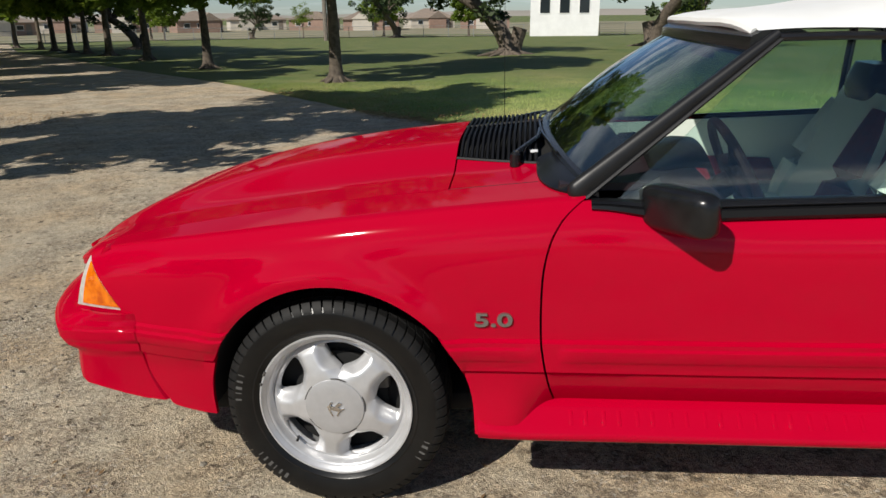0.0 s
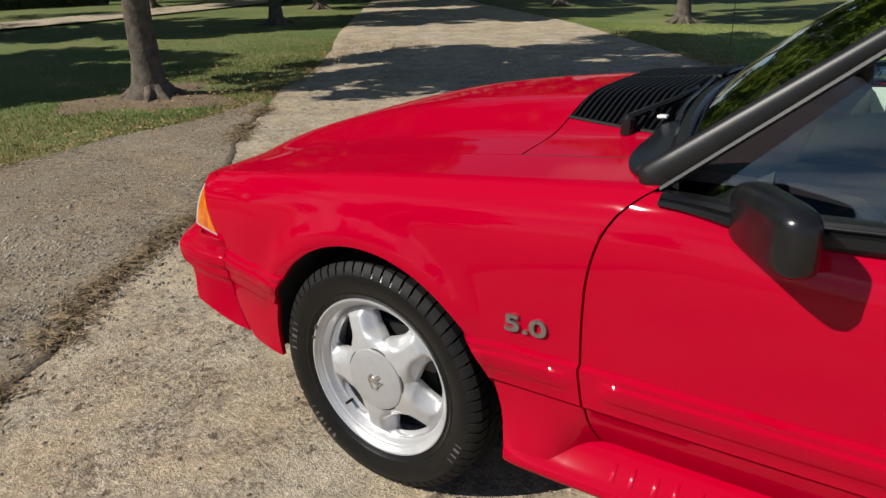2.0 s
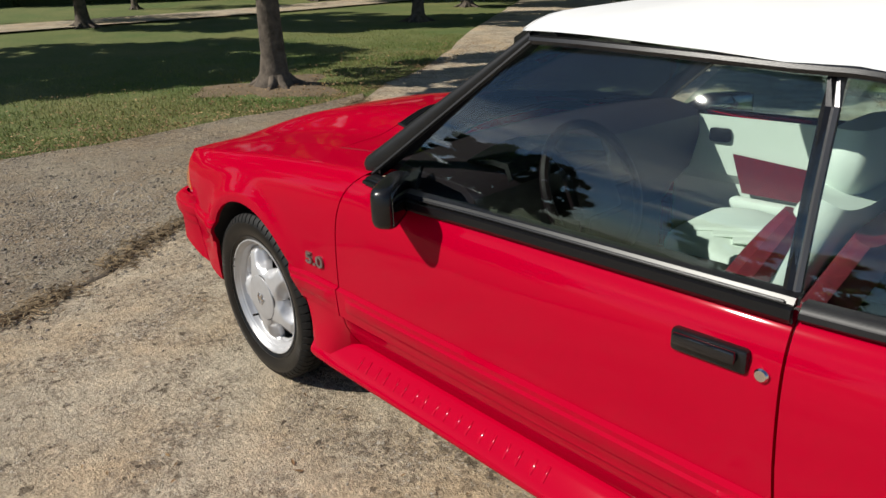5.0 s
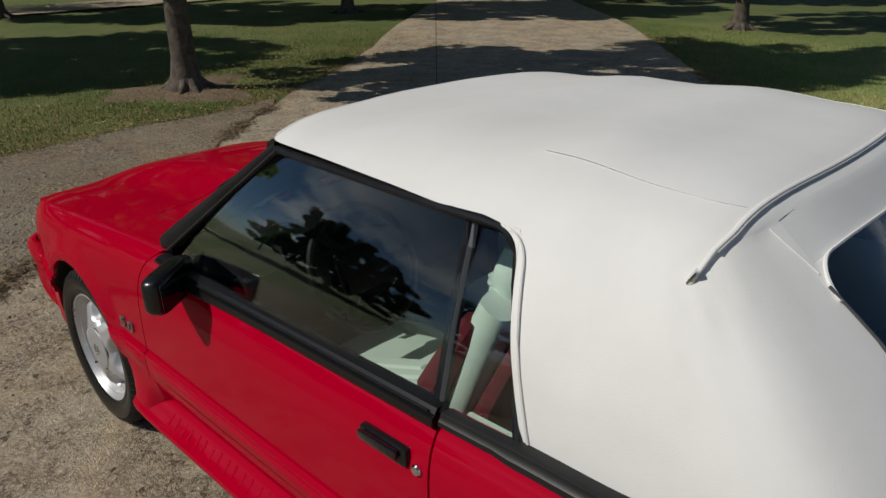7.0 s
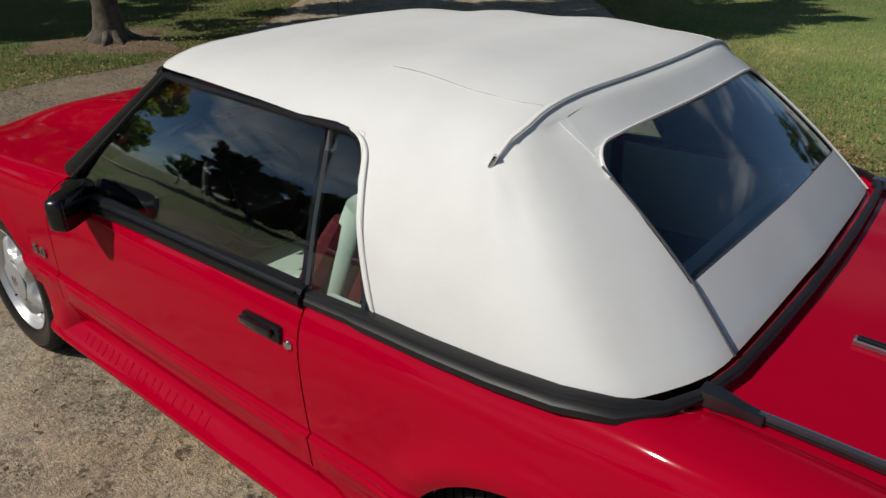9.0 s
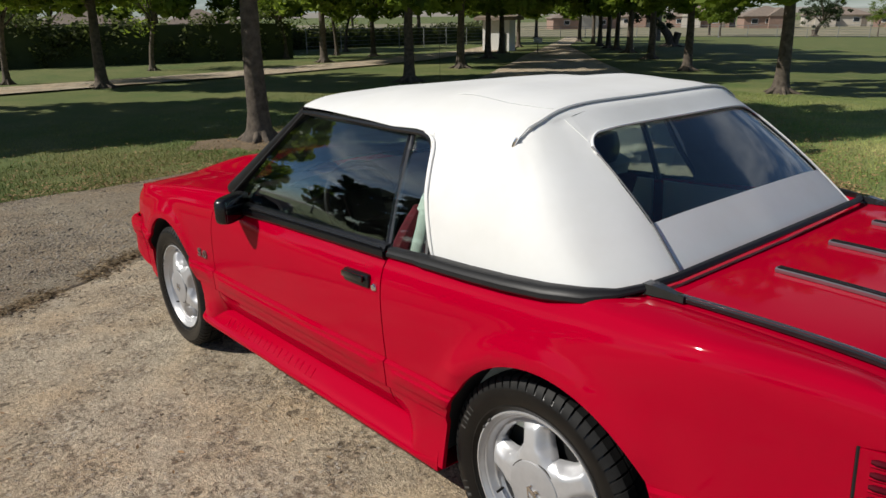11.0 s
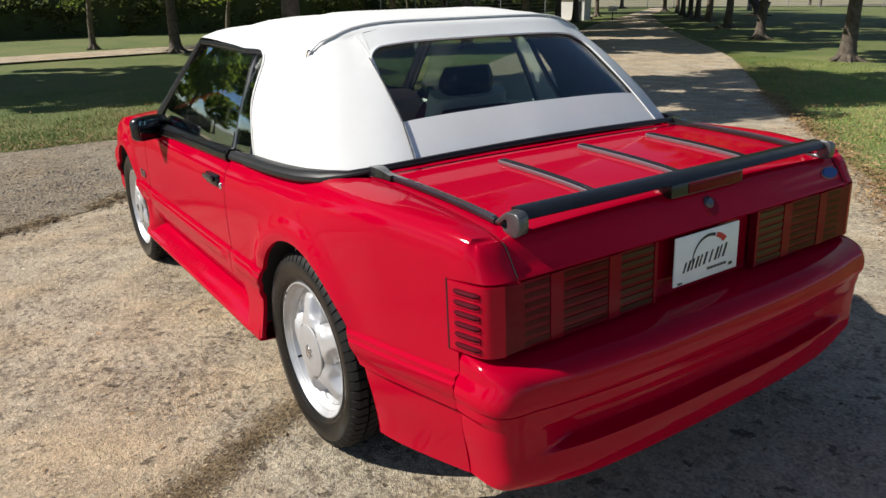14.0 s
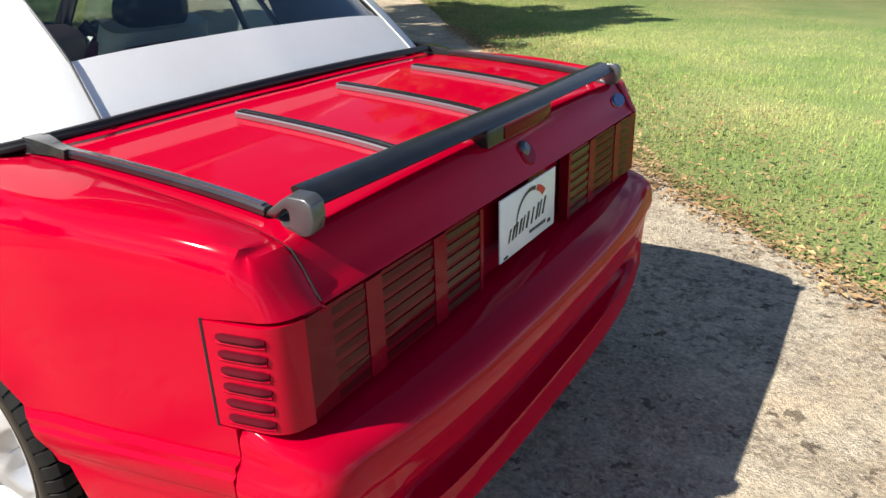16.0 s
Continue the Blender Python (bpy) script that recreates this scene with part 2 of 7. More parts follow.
def shell(rows, inset, skip=None):
    """A sheet with thickness: the rows, a second layer moved by inset (a vector or a function of the point), joined at the rims."""
    bm = bmesh.new()
    move = inset if callable(inset) else (lambda p: Vector(p) + Vector(inset))
    a = [[bm.verts.new(p) for p in r] for r in rows]
    b = [[bm.verts.new(move(p)) for p in r] for r in rows]
    n, k = len(rows), len(rows[0])
    ok = [[not (skip and skip(i, j)) for j in range(k - 1)] for i in range(n - 1)]
    for i in range(n - 1):
        for j in range(k - 1):
            if not ok[i][j]:
                continue
            bm.faces.new((a[i][j], a[i][j + 1], a[i + 1][j + 1], a[i + 1][j]))
            bm.faces.new((b[i][j], b[i + 1][j], b[i + 1][j + 1], b[i][j + 1]))
            for (di, dj, p, q) in ((-1, 0, (i, j), (i, j + 1)), (1, 0, (i + 1, j + 1), (i + 1, j)), (0, -1, (i + 1, j), (i, j)), (0, 1, (i, j + 1), (i + 1, j + 1))):
                u, v = i + di, j + dj
                if u < 0 or v < 0 or u >= n - 1 or v >= k - 1 or not ok[u][v]:
                    bm.faces.new((a[p[0]][p[1]], b[p[0]][p[1]], b[q[0]][q[1]], a[q[0]][q[1]]))
    bmesh.ops.remove_doubles(bm, verts=bm.verts, dist=0.0004)
    bmesh.ops.dissolve_degenerate(bm, dist=0.0002, edges=bm.edges)
    bmesh.ops.recalc_face_normals(bm, faces=bm.faces)
    return bm


def tube(points, radius, sides=8, bm=None, flat=1.0, cap=True):
    """A rounded bar along points; radius: a number or one per point; flat squeezes it upright."""
    bm = bm or bmesh.new()
    pts = [Vector(p) for p in points]
    rings = []
    for i, p in enumerate(pts):
        d = (pts[min(i + 1, len(pts) - 1)] - pts[max(i - 1, 0)]).normalized()
        up = Vector((0, 0, 1)) if abs(d.z) < 0.9 else Vector((1, 0, 0))
        s = d.cross(up).normalized()
        u = s.cross(d).normalized()
        r = radius[i] if isinstance(radius, (list, tuple)) else radius
        rings.append([bm.verts.new(p + s * (r * math.cos(2 * math.pi * k / sides)) + u * (r * flat * math.sin(2 * math.pi * k / sides))) for k in range(sides)])
    for a, b in zip(rings, rings[1:]):
        for k in range(sides):
            bm.faces.new((a[k], a[(k + 1) % sides], b[(k + 1) % sides], b[k]))
    if cap:
        bm.faces.new(rings[0][::-1]), bm.faces.new(rings[-1])
    return bm


def box(x0, x1, y0, y1, z0, z1, bevel=0.0, bm=None, seg=2):
    """A box, with rounded edges."""
    own = bmesh.new()
    bmesh.ops.create_cube(own, size=1.0)
    for v in own.verts:
        v.co = Vector((x0 + (v.co.x + 0.5) * (x1 - x0), y0 + (v.co.y + 0.5) * (y1 - y0), z0 + (v.co.z + 0.5) * (z1 - z0)))
    if bevel:
        bmesh.ops.bevel(own, geom=list(own.edges), offset=bevel, segments=seg, affect="EDGES", profile=0.5)
    if bm is None:
        return own
    tmp = bpy.data.meshes.new("tmp")
    own.to_mesh(tmp)
    own.free()
    bm.from_mesh(tmp)
    bpy.data.meshes.remove(tmp)
    return bm


def lathe(profile, n=48, axis_y=True):
    """A turned body round the y axis, from (radius, y) pairs."""
    rows = [[(r * math.cos(2 * math.pi * k / n), y, r * math.sin(2 * math.pi * k / n)) for k in range(n)] for r, y in profile]
    bm = grid(rows, closed=True)
    bmesh.ops.remove_doubles(bm, verts=bm.verts, dist=0.0003)
    bmesh.ops.recalc_face_normals(bm, faces=bm.faces)
    return bm


# ---- ground ----
SLOPE = math.tan(radians(3.0))


def ground_z(x, y):
    """The apron falls towards the car's nose; the land beyond is almost level."""
    u = x
    if u < -1.5:
        u = -1.5 - 1.4 * (1 - math.exp((u + 1.5) / 1.4))
    if u > 4.5:
        u = 4.5 + 1.5 * (1 - math.exp(-(u - 4.5) / 1.5))
    d = math.hypot(x, y)
    fade = 1 - 0.9 * step(4, 16, abs(y)) if u > 0 else 1.0
    return SLOPE * u * fade - 0.12 * step(9, 30, d) - 0.019 * min(max(d - 32, 0), 80)


def concrete(name, light, dark, stain, stones, pit):
    """Weathered concrete: broad patches, mottling, small stones of many tones, and pits with their shade put into a
    dark colour.
    """
    m = bpy.data.materials.new(name)
    m.use_nodes = True
    n, l = m.node_tree.nodes, m.node_tree.links
    p = n["Principled BSDF"]
    p.inputs["Roughness"].default_value, p.inputs["Specular IOR Level"].default_value = 0.92, 0.25
    co = n.new("ShaderNodeTexCoord")

    def tex(scale, detail, lo, hi, kind="ShaderNodeTexNoise", rough=0.6):
        t = n.new(kind)
        t.inputs["Scale"].default_value = scale
        if kind == "ShaderNodeTexNoise":
            t.inputs["Detail"].default_value, t.inputs["Roughness"].default_value = detail, rough
        l.new(co.outputs["Object"], t.inputs["Vector"])
        r = n.new("ShaderNodeMapRange")
        r.inputs["From Min"].default_value, r.inputs["From Max"].default_value = lo, hi
        l.new(t.outputs[0], r.inputs[0])
        return t, r.outputs[0]

    def mix(fac, a, b, kind="MIX"):
        x = n.new("ShaderNodeMixRGB")
        x.blend_type = kind
        for k, v in ((0, fac), (1, a), (2, b)):
            if isinstance(v, tuple):
                x.inputs[k].default_value = (*v, 1)
            elif isinstance(v, float):
                x.inputs[k].default_value = v
            else:
                l.new(v, x.inputs[k])
        return x.outputs[0]

    def times(a, b, k):
        m1, m2 = n.new("ShaderNodeMath"), n.new("ShaderNodeMath")
        m1.operation = m2.operation = "MULTIPLY"
        l.new(a, m1.inputs[0]), l.new(b, m1.inputs[1]), l.new(m1.outputs[0], m2.inputs[0])
        m2.inputs[1].default_value, m2.use_clamp = k, True
        return m2.outputs[0]

    _, big = tex(0.55, 5, 0.36, 0.66)
    _, mid = tex(3.2, 8, 0.42, 0.66, rough=0.72)
    _, grain = tex(70.0, 5, 0.36, 0.66, rough=0.75)
    c = mix(big, light, stain)
    c = mix(mid, c, dark)
    _, warm = tex(1.3, 5, 0.42, 0.64, rough=0.65)
    c = mix(warm, c, mix(1.0, c, (1.05, 0.95, 0.84), "MULTIPLY"))
    _, lump = tex(17.0, 7, 0.36, 0.66, rough=0.74)
    c = mix(1.0, c, mix(lump, (0.84, 0.825, 0.80), (1.14, 1.14, 1.13)), "MULTIPLY")
    c = mix(0.8, c, mix(grain, (0.60, 0.59, 0.57), (1.36, 1.34, 1.29)), "MULTIPLY")
    v = n.new("ShaderNodeTexVoronoi")
    v.inputs["Scale"].default_value = 95.0
    l.new(co.outputs["Object"], v.inputs["Vector"])
    sep = n.new("ShaderNodeSeparateColor")
    l.new(v.outputs["Color"], sep.inputs[0])
    ramp = n.new("ShaderNodeValToRGB")
    for k, (q, col) in enumerate(stones):
        e = ramp.color_ramp.elements[k] if k < 2 else ramp.color_ramp.elements.new(q)
        e.position, e.color = q, (*col, 1)
    l.new(sep.outputs[0], ramp.inputs[0])
    pick = n.new("ShaderNodeMapRange")
    pick.inputs["From Min"].default_value, pick.inputs["From Max"].default_value = 0.42, 0.62
    l.new(sep.outputs[1], pick.inputs[0])
    patch = n.new("ShaderNodeMath")
    patch.operation = "MULTIPLY"
    l.new(pick.outputs[0], patch.inputs[0]), l.new(mid, patch.inputs[1])
    c = mix(patch.outputs[0], c, ramp.outputs[0])
    w = n.new("ShaderNodeTexVoronoi")
    w.voronoi_dimensions = "2D"
    w.inputs["Scale"].default_value = 16.0
    wob = n.new("ShaderNodeTexNoise")
    wob.inputs["Scale"].default_value, wob.inputs["Detail"].default_value = 26.0, 4.0
    l.new(co.outputs["Object"], wob.inputs["Vector"])
    add = n.new("ShaderNodeMixRGB")
    add.blend_type, add.inputs[0].default_value = "ADD", 0.045
    l.new(co.outputs["Object"], add.inputs[1]), l.new(wob.outputs["Color"], add.inputs[2])
    l.new(add.outputs[0], w.inputs["Vector"])
    wc = n.new("ShaderNodeSeparateColor")
    l.new(w.outputs["Color"], wc.inputs[0])
    size = n.new("ShaderNodeMapRange")
    size.inputs["From Min"].default_value, size.inputs["To Min"].default_value, size.inputs["To Max"].default_value = 0.60, 0.0, 0.17
    l.new(wc.outputs[0], size.inputs[0])
    hole = n.new("ShaderNodeMath")
    hole.operation = "LESS_THAN"
    l.new(w.outputs["Distance"], hole.inputs[0]), l.new(size.outputs[0], hole.inputs[1])
    # the pits' dark fill stands in for the shade inside them
    c = mix(times(hole.outputs[0], mid, 1.6), c, pit)
    w2 = n.new("ShaderNodeTexVoronoi")
    w2.voronoi_dimensions = "2D"
    w2.inputs["Scale"].default_value = 7.5
    add2 = n.new("ShaderNodeMixRGB")
    add2.blend_type, add2.inputs[0].default_value = "ADD", 0.17
    wob2 = n.new("ShaderNodeTexNoise")
    wob2.inputs["Scale"].default_value, wob2.inputs["Detail"].default_value, wob2.inputs["Roughness"].default_value = 13.0, 6.0, 0.7
    l.new(co.outputs["Object"], wob2.inputs["Vector"])
    l.new(co.outputs["Object"], add2.inputs[1]), l.new(wob2.outputs["Color"], add2.inputs[2])
    l.new(add2.outputs[0], w2.inputs["Vector"])
    wc2 = n.new("ShaderNodeSeparateColor")
    l.new(w2.outputs["Color"], wc2.inputs[0])
    size2 = n.new("ShaderNodeMapRange")
    size2.inputs["From Min"].default_value, size2.inputs["To Min"].default_value, size2.inputs["To Max"].default_value = 0.52, 0.0, 0.16
    l.new(wc2.outputs[1], size2.inputs[0])
    hole2 = n.new("ShaderNodeMath")
    hole2.operation = "LESS_THAN"
    l.new(w2.outputs["Distance"], hole2.inputs[0]), l.new(size2.outputs[0], hole2.inputs[1])
    both_holes = n.new("ShaderNodeMath")
    both_holes.operation = "MAXIMUM"
    l.new(hole.outputs[0], both_holes.inputs[0]), l.new(hole2.outputs[0], both_holes.inputs[1])
    soft2 = n.new("ShaderNodeMath")
    soft2.operation = "MULTIPLY"
    soft2.inputs[1].default_value = 0.8
    l.new(hole2.outputs[0], soft2.inputs[0])
    c = mix(soft2.outputs[0], c, pit)
    hole = both_holes
    # broken patches: dark crumbs and pale chips where the skin has gone
    _, worn = tex(1.7, 5, 0.42, 0.58, rough=0.65)
    _, crumb = tex(27.0, 5, 0.515, 0.58)
    _, chip = tex(42.0, 3, 0.60, 0.66)

    crumbs = times(worn, crumb, 0.6)
    c = mix(crumbs, c, pit)
    c = mix(times(worn, chip, 0.7), c, (0.60, 0.55, 0.47))
    l.new(c, p.inputs["Base Color"])
    h1 = n.new("ShaderNodeMath")
    h1.operation = "MULTIPLY_ADD"
    l.new(hole.outputs[0], h1.inputs[0])
    h1.inputs[1].default_value = -1.3
    _, fine_grain = tex(150.0, 4, 0.3, 0.7)
    sunk = n.new("ShaderNodeMath")
    sunk.operation = "SUBTRACT"
    l.new(fine_grain, sunk.inputs[0]), l.new(crumbs, sunk.inputs[1])
    l.new(sunk.outputs[0], h1.inputs[2])
    h2 = n.new("ShaderNodeMath")
    h2.operation, h2.inputs[1].default_value = "MULTIPLY_ADD", 2.2
    l.new(lump, h2.inputs[0]), l.new(h1.outputs[0], h2.inputs[2])
    b = n.new("ShaderNodeBump")
    b.inputs["Strength"].default_value, b.inputs["Distance"].default_value = 0.85, 0.0055
    l.new(h2.outputs[0], b.inputs["Height"])
    l.new(b.outputs[0], p.inputs["Normal"])
    return m


STONES = ((0.0, (0.10, 0.085, 0.07)), (1.0, (0.52, 0.48, 0.42)), (0.35, (0.24, 0.19, 0.14)), (0.65, (0.36, 0.31, 0.25)), (0.85, (0.30, 0.20, 0.13)))
APRON = concrete("worn_concrete", (0.63, 0.555, 0.44), (0.495, 0.425, 0.325), (0.58, 0.505, 0.395), STONES, (0.115, 0.088, 0.062))
LANE = concrete("grey_concrete", (0.385, 0.335, 0.262), (0.265, 0.224, 0.17), (0.335, 0.288, 0.222), STONES, (0.085, 0.07, 0.052))
LAWN = material("lawn_grass", (0.095, 0.140, 0.030), 0.9, second=(0.20, 0.195, 0.065), scale=0.55, fine=((0.035, 0.060, 0.012), 55.0, 0.53), bump=1.0, bump_scale=70, lo=0.36, hi=0.70)
GRASS = material("grass_blade", (0.125, 0.185, 0.038), 0.7, second=(0.27, 0.25, 0.09), scale=0.55, random_tint=0.35, spec=0.2, lo=0.36, hi=0.70)
EARTH = material("bare_earth", (0.19, 0.135, 0.085), 0.95, second=(0.13, 0.095, 0.055), scale=6.0, fine=((0.25, 0.19, 0.12), 60.0, 0.56), bump=1.0, bump_scale=40)


def brighten_beyond(m):
    """Multiplies the lawn's colour brighter beyond the apron, fading out farther back."""
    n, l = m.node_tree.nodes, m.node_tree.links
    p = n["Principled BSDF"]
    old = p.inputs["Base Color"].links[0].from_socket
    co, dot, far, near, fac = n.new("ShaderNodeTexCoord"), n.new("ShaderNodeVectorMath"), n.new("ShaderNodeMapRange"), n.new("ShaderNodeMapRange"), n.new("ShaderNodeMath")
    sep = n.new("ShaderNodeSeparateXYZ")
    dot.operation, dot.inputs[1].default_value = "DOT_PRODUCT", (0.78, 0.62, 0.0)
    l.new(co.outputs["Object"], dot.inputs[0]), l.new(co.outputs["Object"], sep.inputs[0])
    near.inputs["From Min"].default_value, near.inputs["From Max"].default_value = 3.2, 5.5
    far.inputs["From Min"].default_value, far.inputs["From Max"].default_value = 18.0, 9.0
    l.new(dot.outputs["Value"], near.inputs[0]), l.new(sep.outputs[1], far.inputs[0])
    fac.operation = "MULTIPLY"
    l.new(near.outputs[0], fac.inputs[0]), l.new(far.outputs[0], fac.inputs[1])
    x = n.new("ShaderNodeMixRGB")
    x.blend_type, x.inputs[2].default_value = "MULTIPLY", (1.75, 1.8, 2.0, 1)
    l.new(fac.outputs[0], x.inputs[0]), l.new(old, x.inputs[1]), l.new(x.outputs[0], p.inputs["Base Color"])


brighten_beyond(LAWN)
brighten_beyond(GRASS)


def build_ground():
    def spread(near, far, fine, grow):
        out, s = [0.0], fine
        while out[-1] < far:
            out.append(out[-1] + s)
            if out[-1] > near:
                s *= grow
        return out

    pos = spread(22, 900, 0.6, 1.25)
    xs = sorted({-v for v in pos} | set(pos))
    rows = [[(x, y, ground_z(x, y) - 0.035 - 0.0) for x in xs] for y in xs]
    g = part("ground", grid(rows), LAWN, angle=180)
    tagged(g, "mown green lawn with dry yellow patches and fallen leaves", "lawn", kind="structure")


LEFT = [(-5.3, -16), (-5.1, -6), (-5.05, -1.7), (-5.0, 0.4), (-5.2, 1.6), (-5.15, 2.6), (-5.4, 3.6), (-6.0, 4.8), (-6.7, 5.95), (-9.8, 9.7), (-12.1, 12.7), (-18.0, 20.5), (-30, 36), (-60, 74)]
CRACK = [(1.5, -16), (-0.55, -3.2), (-1.41, -1.32), (-1.62, -0.90), (-1.95, -0.60), (-2.48, 0.31), (-2.62, 0.70), (-3.9, 1.95), (-5.0, 3.32)]
RIGHT = [(26, -16), (14, -6), (8.0, -1.0), (5.4, 0.45), (3.78, 1.76), (3.3, 2.2), (2.78, 2.84), (1.68, 4.36), (0.26, 6.07), (-1.8, 8.5), (-4.9, 12.3), (-6.5, 14.2), (-12.2, 19.7), (-18, 25.5), (-30, 38.5), (-58, 75)]


def even(line, n, wobble=0.0):
    """n points evenly along a line of (x, y) pairs."""
    p = [Vector((*q, 0)) for q in line]
    s = [0.0]
    for a, b in zip(p, p[1:]):
        s.append(s[-1] + (b - a).length)
    out = []
    for k in range(n):
        d = s[-1] * k / (n - 1)
        i = min(max(int(np.searchsorted(s, d)) - 1, 0), len(p) - 2)
        q = p[i].lerp(p[i + 1], (d - s[i]) / (s[i + 1] - s[i]))
        if wobble:
            w = noise.noise_vector(q * 1.7) * wobble + noise.noise_vector(q * 6.0) * wobble * 0.4
            q += Vector((w.x, w.y, 0))
        out.append(q)
    return out


def sheet(left, right, cols, lift):
    rows = []
    for a, b in zip(left, right):
        r = []
        for k in range(cols + 1):
            q = a.lerp(b, k / cols)
            r.append((q.x, q.y, ground_z(q.x, q.y) + lift))
        rows.append(r)
    return grid(rows)


def build_pavement():
    lane = sheet(even(LEFT[:7], 160, 0.05), even(CRACK, 160, 0.05), 14, -0.012)
    tagged(part("pavement", lane, LANE, angle=180), "worn grey concrete lane with exposed stones", "pavement", kind="structure")
    edge = even(CRACK, 160, 0.05)
    edge = [Vector((q.x + 0.03, q.y - 0.03, 0)) for q in edge] + even(LEFT[6:], 120, 0.06)[1:]
    k = len(edge)
    near, far = even(RIGHT[:7], 160, 0.06), even(RIGHT[6:], 120, 0.06)[1:]
    road = sheet(edge, near + far, 40, 0.0)
    tagged(part("road", road, APRON, angle=180), "tan weathered concrete apron and road with loose grit", "road", kind="structure")


build_ground()
build_pavement()


# ---- trees ----
def leaf_cloud(rng, centres, per, size, bm=None, flat=0.75):
    """Many small leaves in clumps round the centres (place, radius), as one set of points and faces."""
    verts, faces = [], []
    for c, r in centres:
        for _ in range(per):
            d = Vector((rng.gauss(0, 1), rng.gauss(0, 1), rng.gauss(0, 1))).normalized() * r * (rng.random() ** 0.45)
            d.z *= flat
            p = Vector(c) + d
            a = Vector((rng.gauss(0, 1), rng.gauss(0, 1), rng.gauss(0, 0.6))).normalized()
            b = a.cross(Vector((rng.gauss(0, 1), rng.gauss(0, 1), rng.gauss(0, 1)))).normalized()
            s = size * rng.uniform(0.6, 1.25)
            i = len(verts)
            verts += [p - a * s, p + b * s * 0.45, p + a * s, p - b * s * 0.45]
            faces.append((i, i + 1, i + 2, i + 3))
    return verts, faces


def mesh_part(name, verts, faces, mat, parent, label=""):
    me = bpy.data.meshes.new(name)
    me.from_pydata([tuple(v) for v in verts], [], faces)
    me.materials.append(mat)
    ob = new(name, me)
    ob.parent = parent
    if label:
        ob["label"] = label
    return ob


def build_tree(seed, height, girth, fork, spread, label, leaf=LEAF, per=60, clumps=70, size=0.10, lean=(0, 0), base=None):
    rng = random.Random(seed)
    t = thing("tree", label, "tree")
    bm = bmesh.new()
    top = Vector((lean[0], lean[1], fork))
    pts, rad = [], []
    for k, z in enumerate((-0.15, 0.0, 0.08, 0.2, 0.45, 0.9, 1.5, fork * 0.85, fork)):
        f = max(z, 0) / fork
        w = noise.noise_vector(Vector((seed * 3.1, z * 0.9, 0))) * 0.05
        pts.append((top.x * f * f + w.x, top.y * f * f + w.y, z))
        rad.append(girth * (1.0 - 0.32 * f) * (1 + 0.9 * math.exp(-max(z, 0) / 0.13)))
    tube(pts, rad, 12, bm)
    for k in range(6):
        a = k * 1.05 + rng.uniform(-0.3, 0.3)
        L = girth * rng.uniform(2.4, 4.2)
        tube([(math.cos(a) * girth * 0.7, math.sin(a) * girth * 0.7, 0.16), (math.cos(a) * girth * 1.5, math.sin(a) * girth * 1.5, 0.06), (math.cos(a) * L, math.sin(a) * L, -0.05)], [girth * 0.45, girth * 0.32, girth * 0.1], 7, bm)
    tips = []
    for k in range(9):
        a = k * 2.4 + rng.uniform(-0.3, 0.3)
        z0 = fork * rng.uniform(0.84, 1.0)
        s = Vector((top.x * (z0 / fork) ** 2, top.y * (z0 / fork) ** 2, z0))
        reach = spread * rng.uniform(0.45, 0.95)
        rise = (height - fork) * rng.uniform(0.25, 0.85)
        e = s + Vector((math.cos(a) * reach, math.sin(a) * reach, rise))
        m = s.lerp(e, 0.5) + Vector((0, 0, rise * 0.12))
        tube([s, m, e], [girth * 0.40, girth * 0.24, girth * 0.07], 7, bm)
        tips += [e, m.lerp(e, 0.5)]
        for _ in range(3):
            q = m.lerp(e, rng.random())
            e2 = q + Vector((rng.gauss(0, 0.5), rng.gauss(0, 0.5), rng.uniform(-0.1, 0.6))) * spread * 0.4
            tube([q, e2], [girth * 0.14, girth * 0.04], 5, bm)
            tips.append(e2)
    part("trunk", bm, BARK, t, "ridged grey-brown bark", angle=60)
    cs = [(p, rng.uniform(0.35, 0.7)) for p in tips]
    low = base if base is not None else fork * 0.95
    while len(cs) < clumps:
        a, r = rng.uniform(0, 6.28), spread * math.sqrt(rng.random())
        f = rng.random()
        zc = low + (height - low) * f
        r *= 0.55 + 0.5 * math.sin(math.pi * (0.15 + 0.8 * f))
        cs.append((Vector((top.x + math.cos(a) * r, top.y + math.sin(a) * r, zc)), rng.uniform(0.3, 0.65)))
    v, f = leaf_cloud(rng, cs, per, size)
    mesh_part("crown", v, f, leaf, t)
    return t


def place(tree, x, y, turn=0.0, size=1.0):
    m = Matrix.Translation((x, y, ground_z(x, y) - 0.03)) @ Matrix.Rotation(turn, 4, "Z")
    c = copy_thing(tree, m)
    c.scale = (size, size, size)
    return c


TREE_LABEL = "young shade tree with straight trunk and green crown on lawn"
tree_near = build_tree(3, 9.6, 0.17, 2.8, 3.0, "shade tree with flared roots and bare earth round it", per=130, clumps=170, size=0.16)
tree_near.matrix_world = Matrix.Translation((-6.75, 3.1, ground_z(-6.75, 3.1) - 0.03))
tree_row = build_tree(5, 8.6, 0.165, 2.4, 3.1, TREE_LABEL, per=105, clumps=175, size=0.195)
tree_row.matrix_world = Matrix.Translation((-4.3, 15.3, ground_z(-4.3, 15.3) - 0.03))
tree_slim = build_tree(8, 5.6, 0.10, 1.9, 1.7, "slim young tree with light green crown on the lawn", per=55, clumps=60, size=0.10, lean=(0.25, 0.1), base=1.5)
tree_slim.matrix_world = Matrix.Translation((-22.6, 2.6, ground_z(-22.6, 2.6) - 0.03))
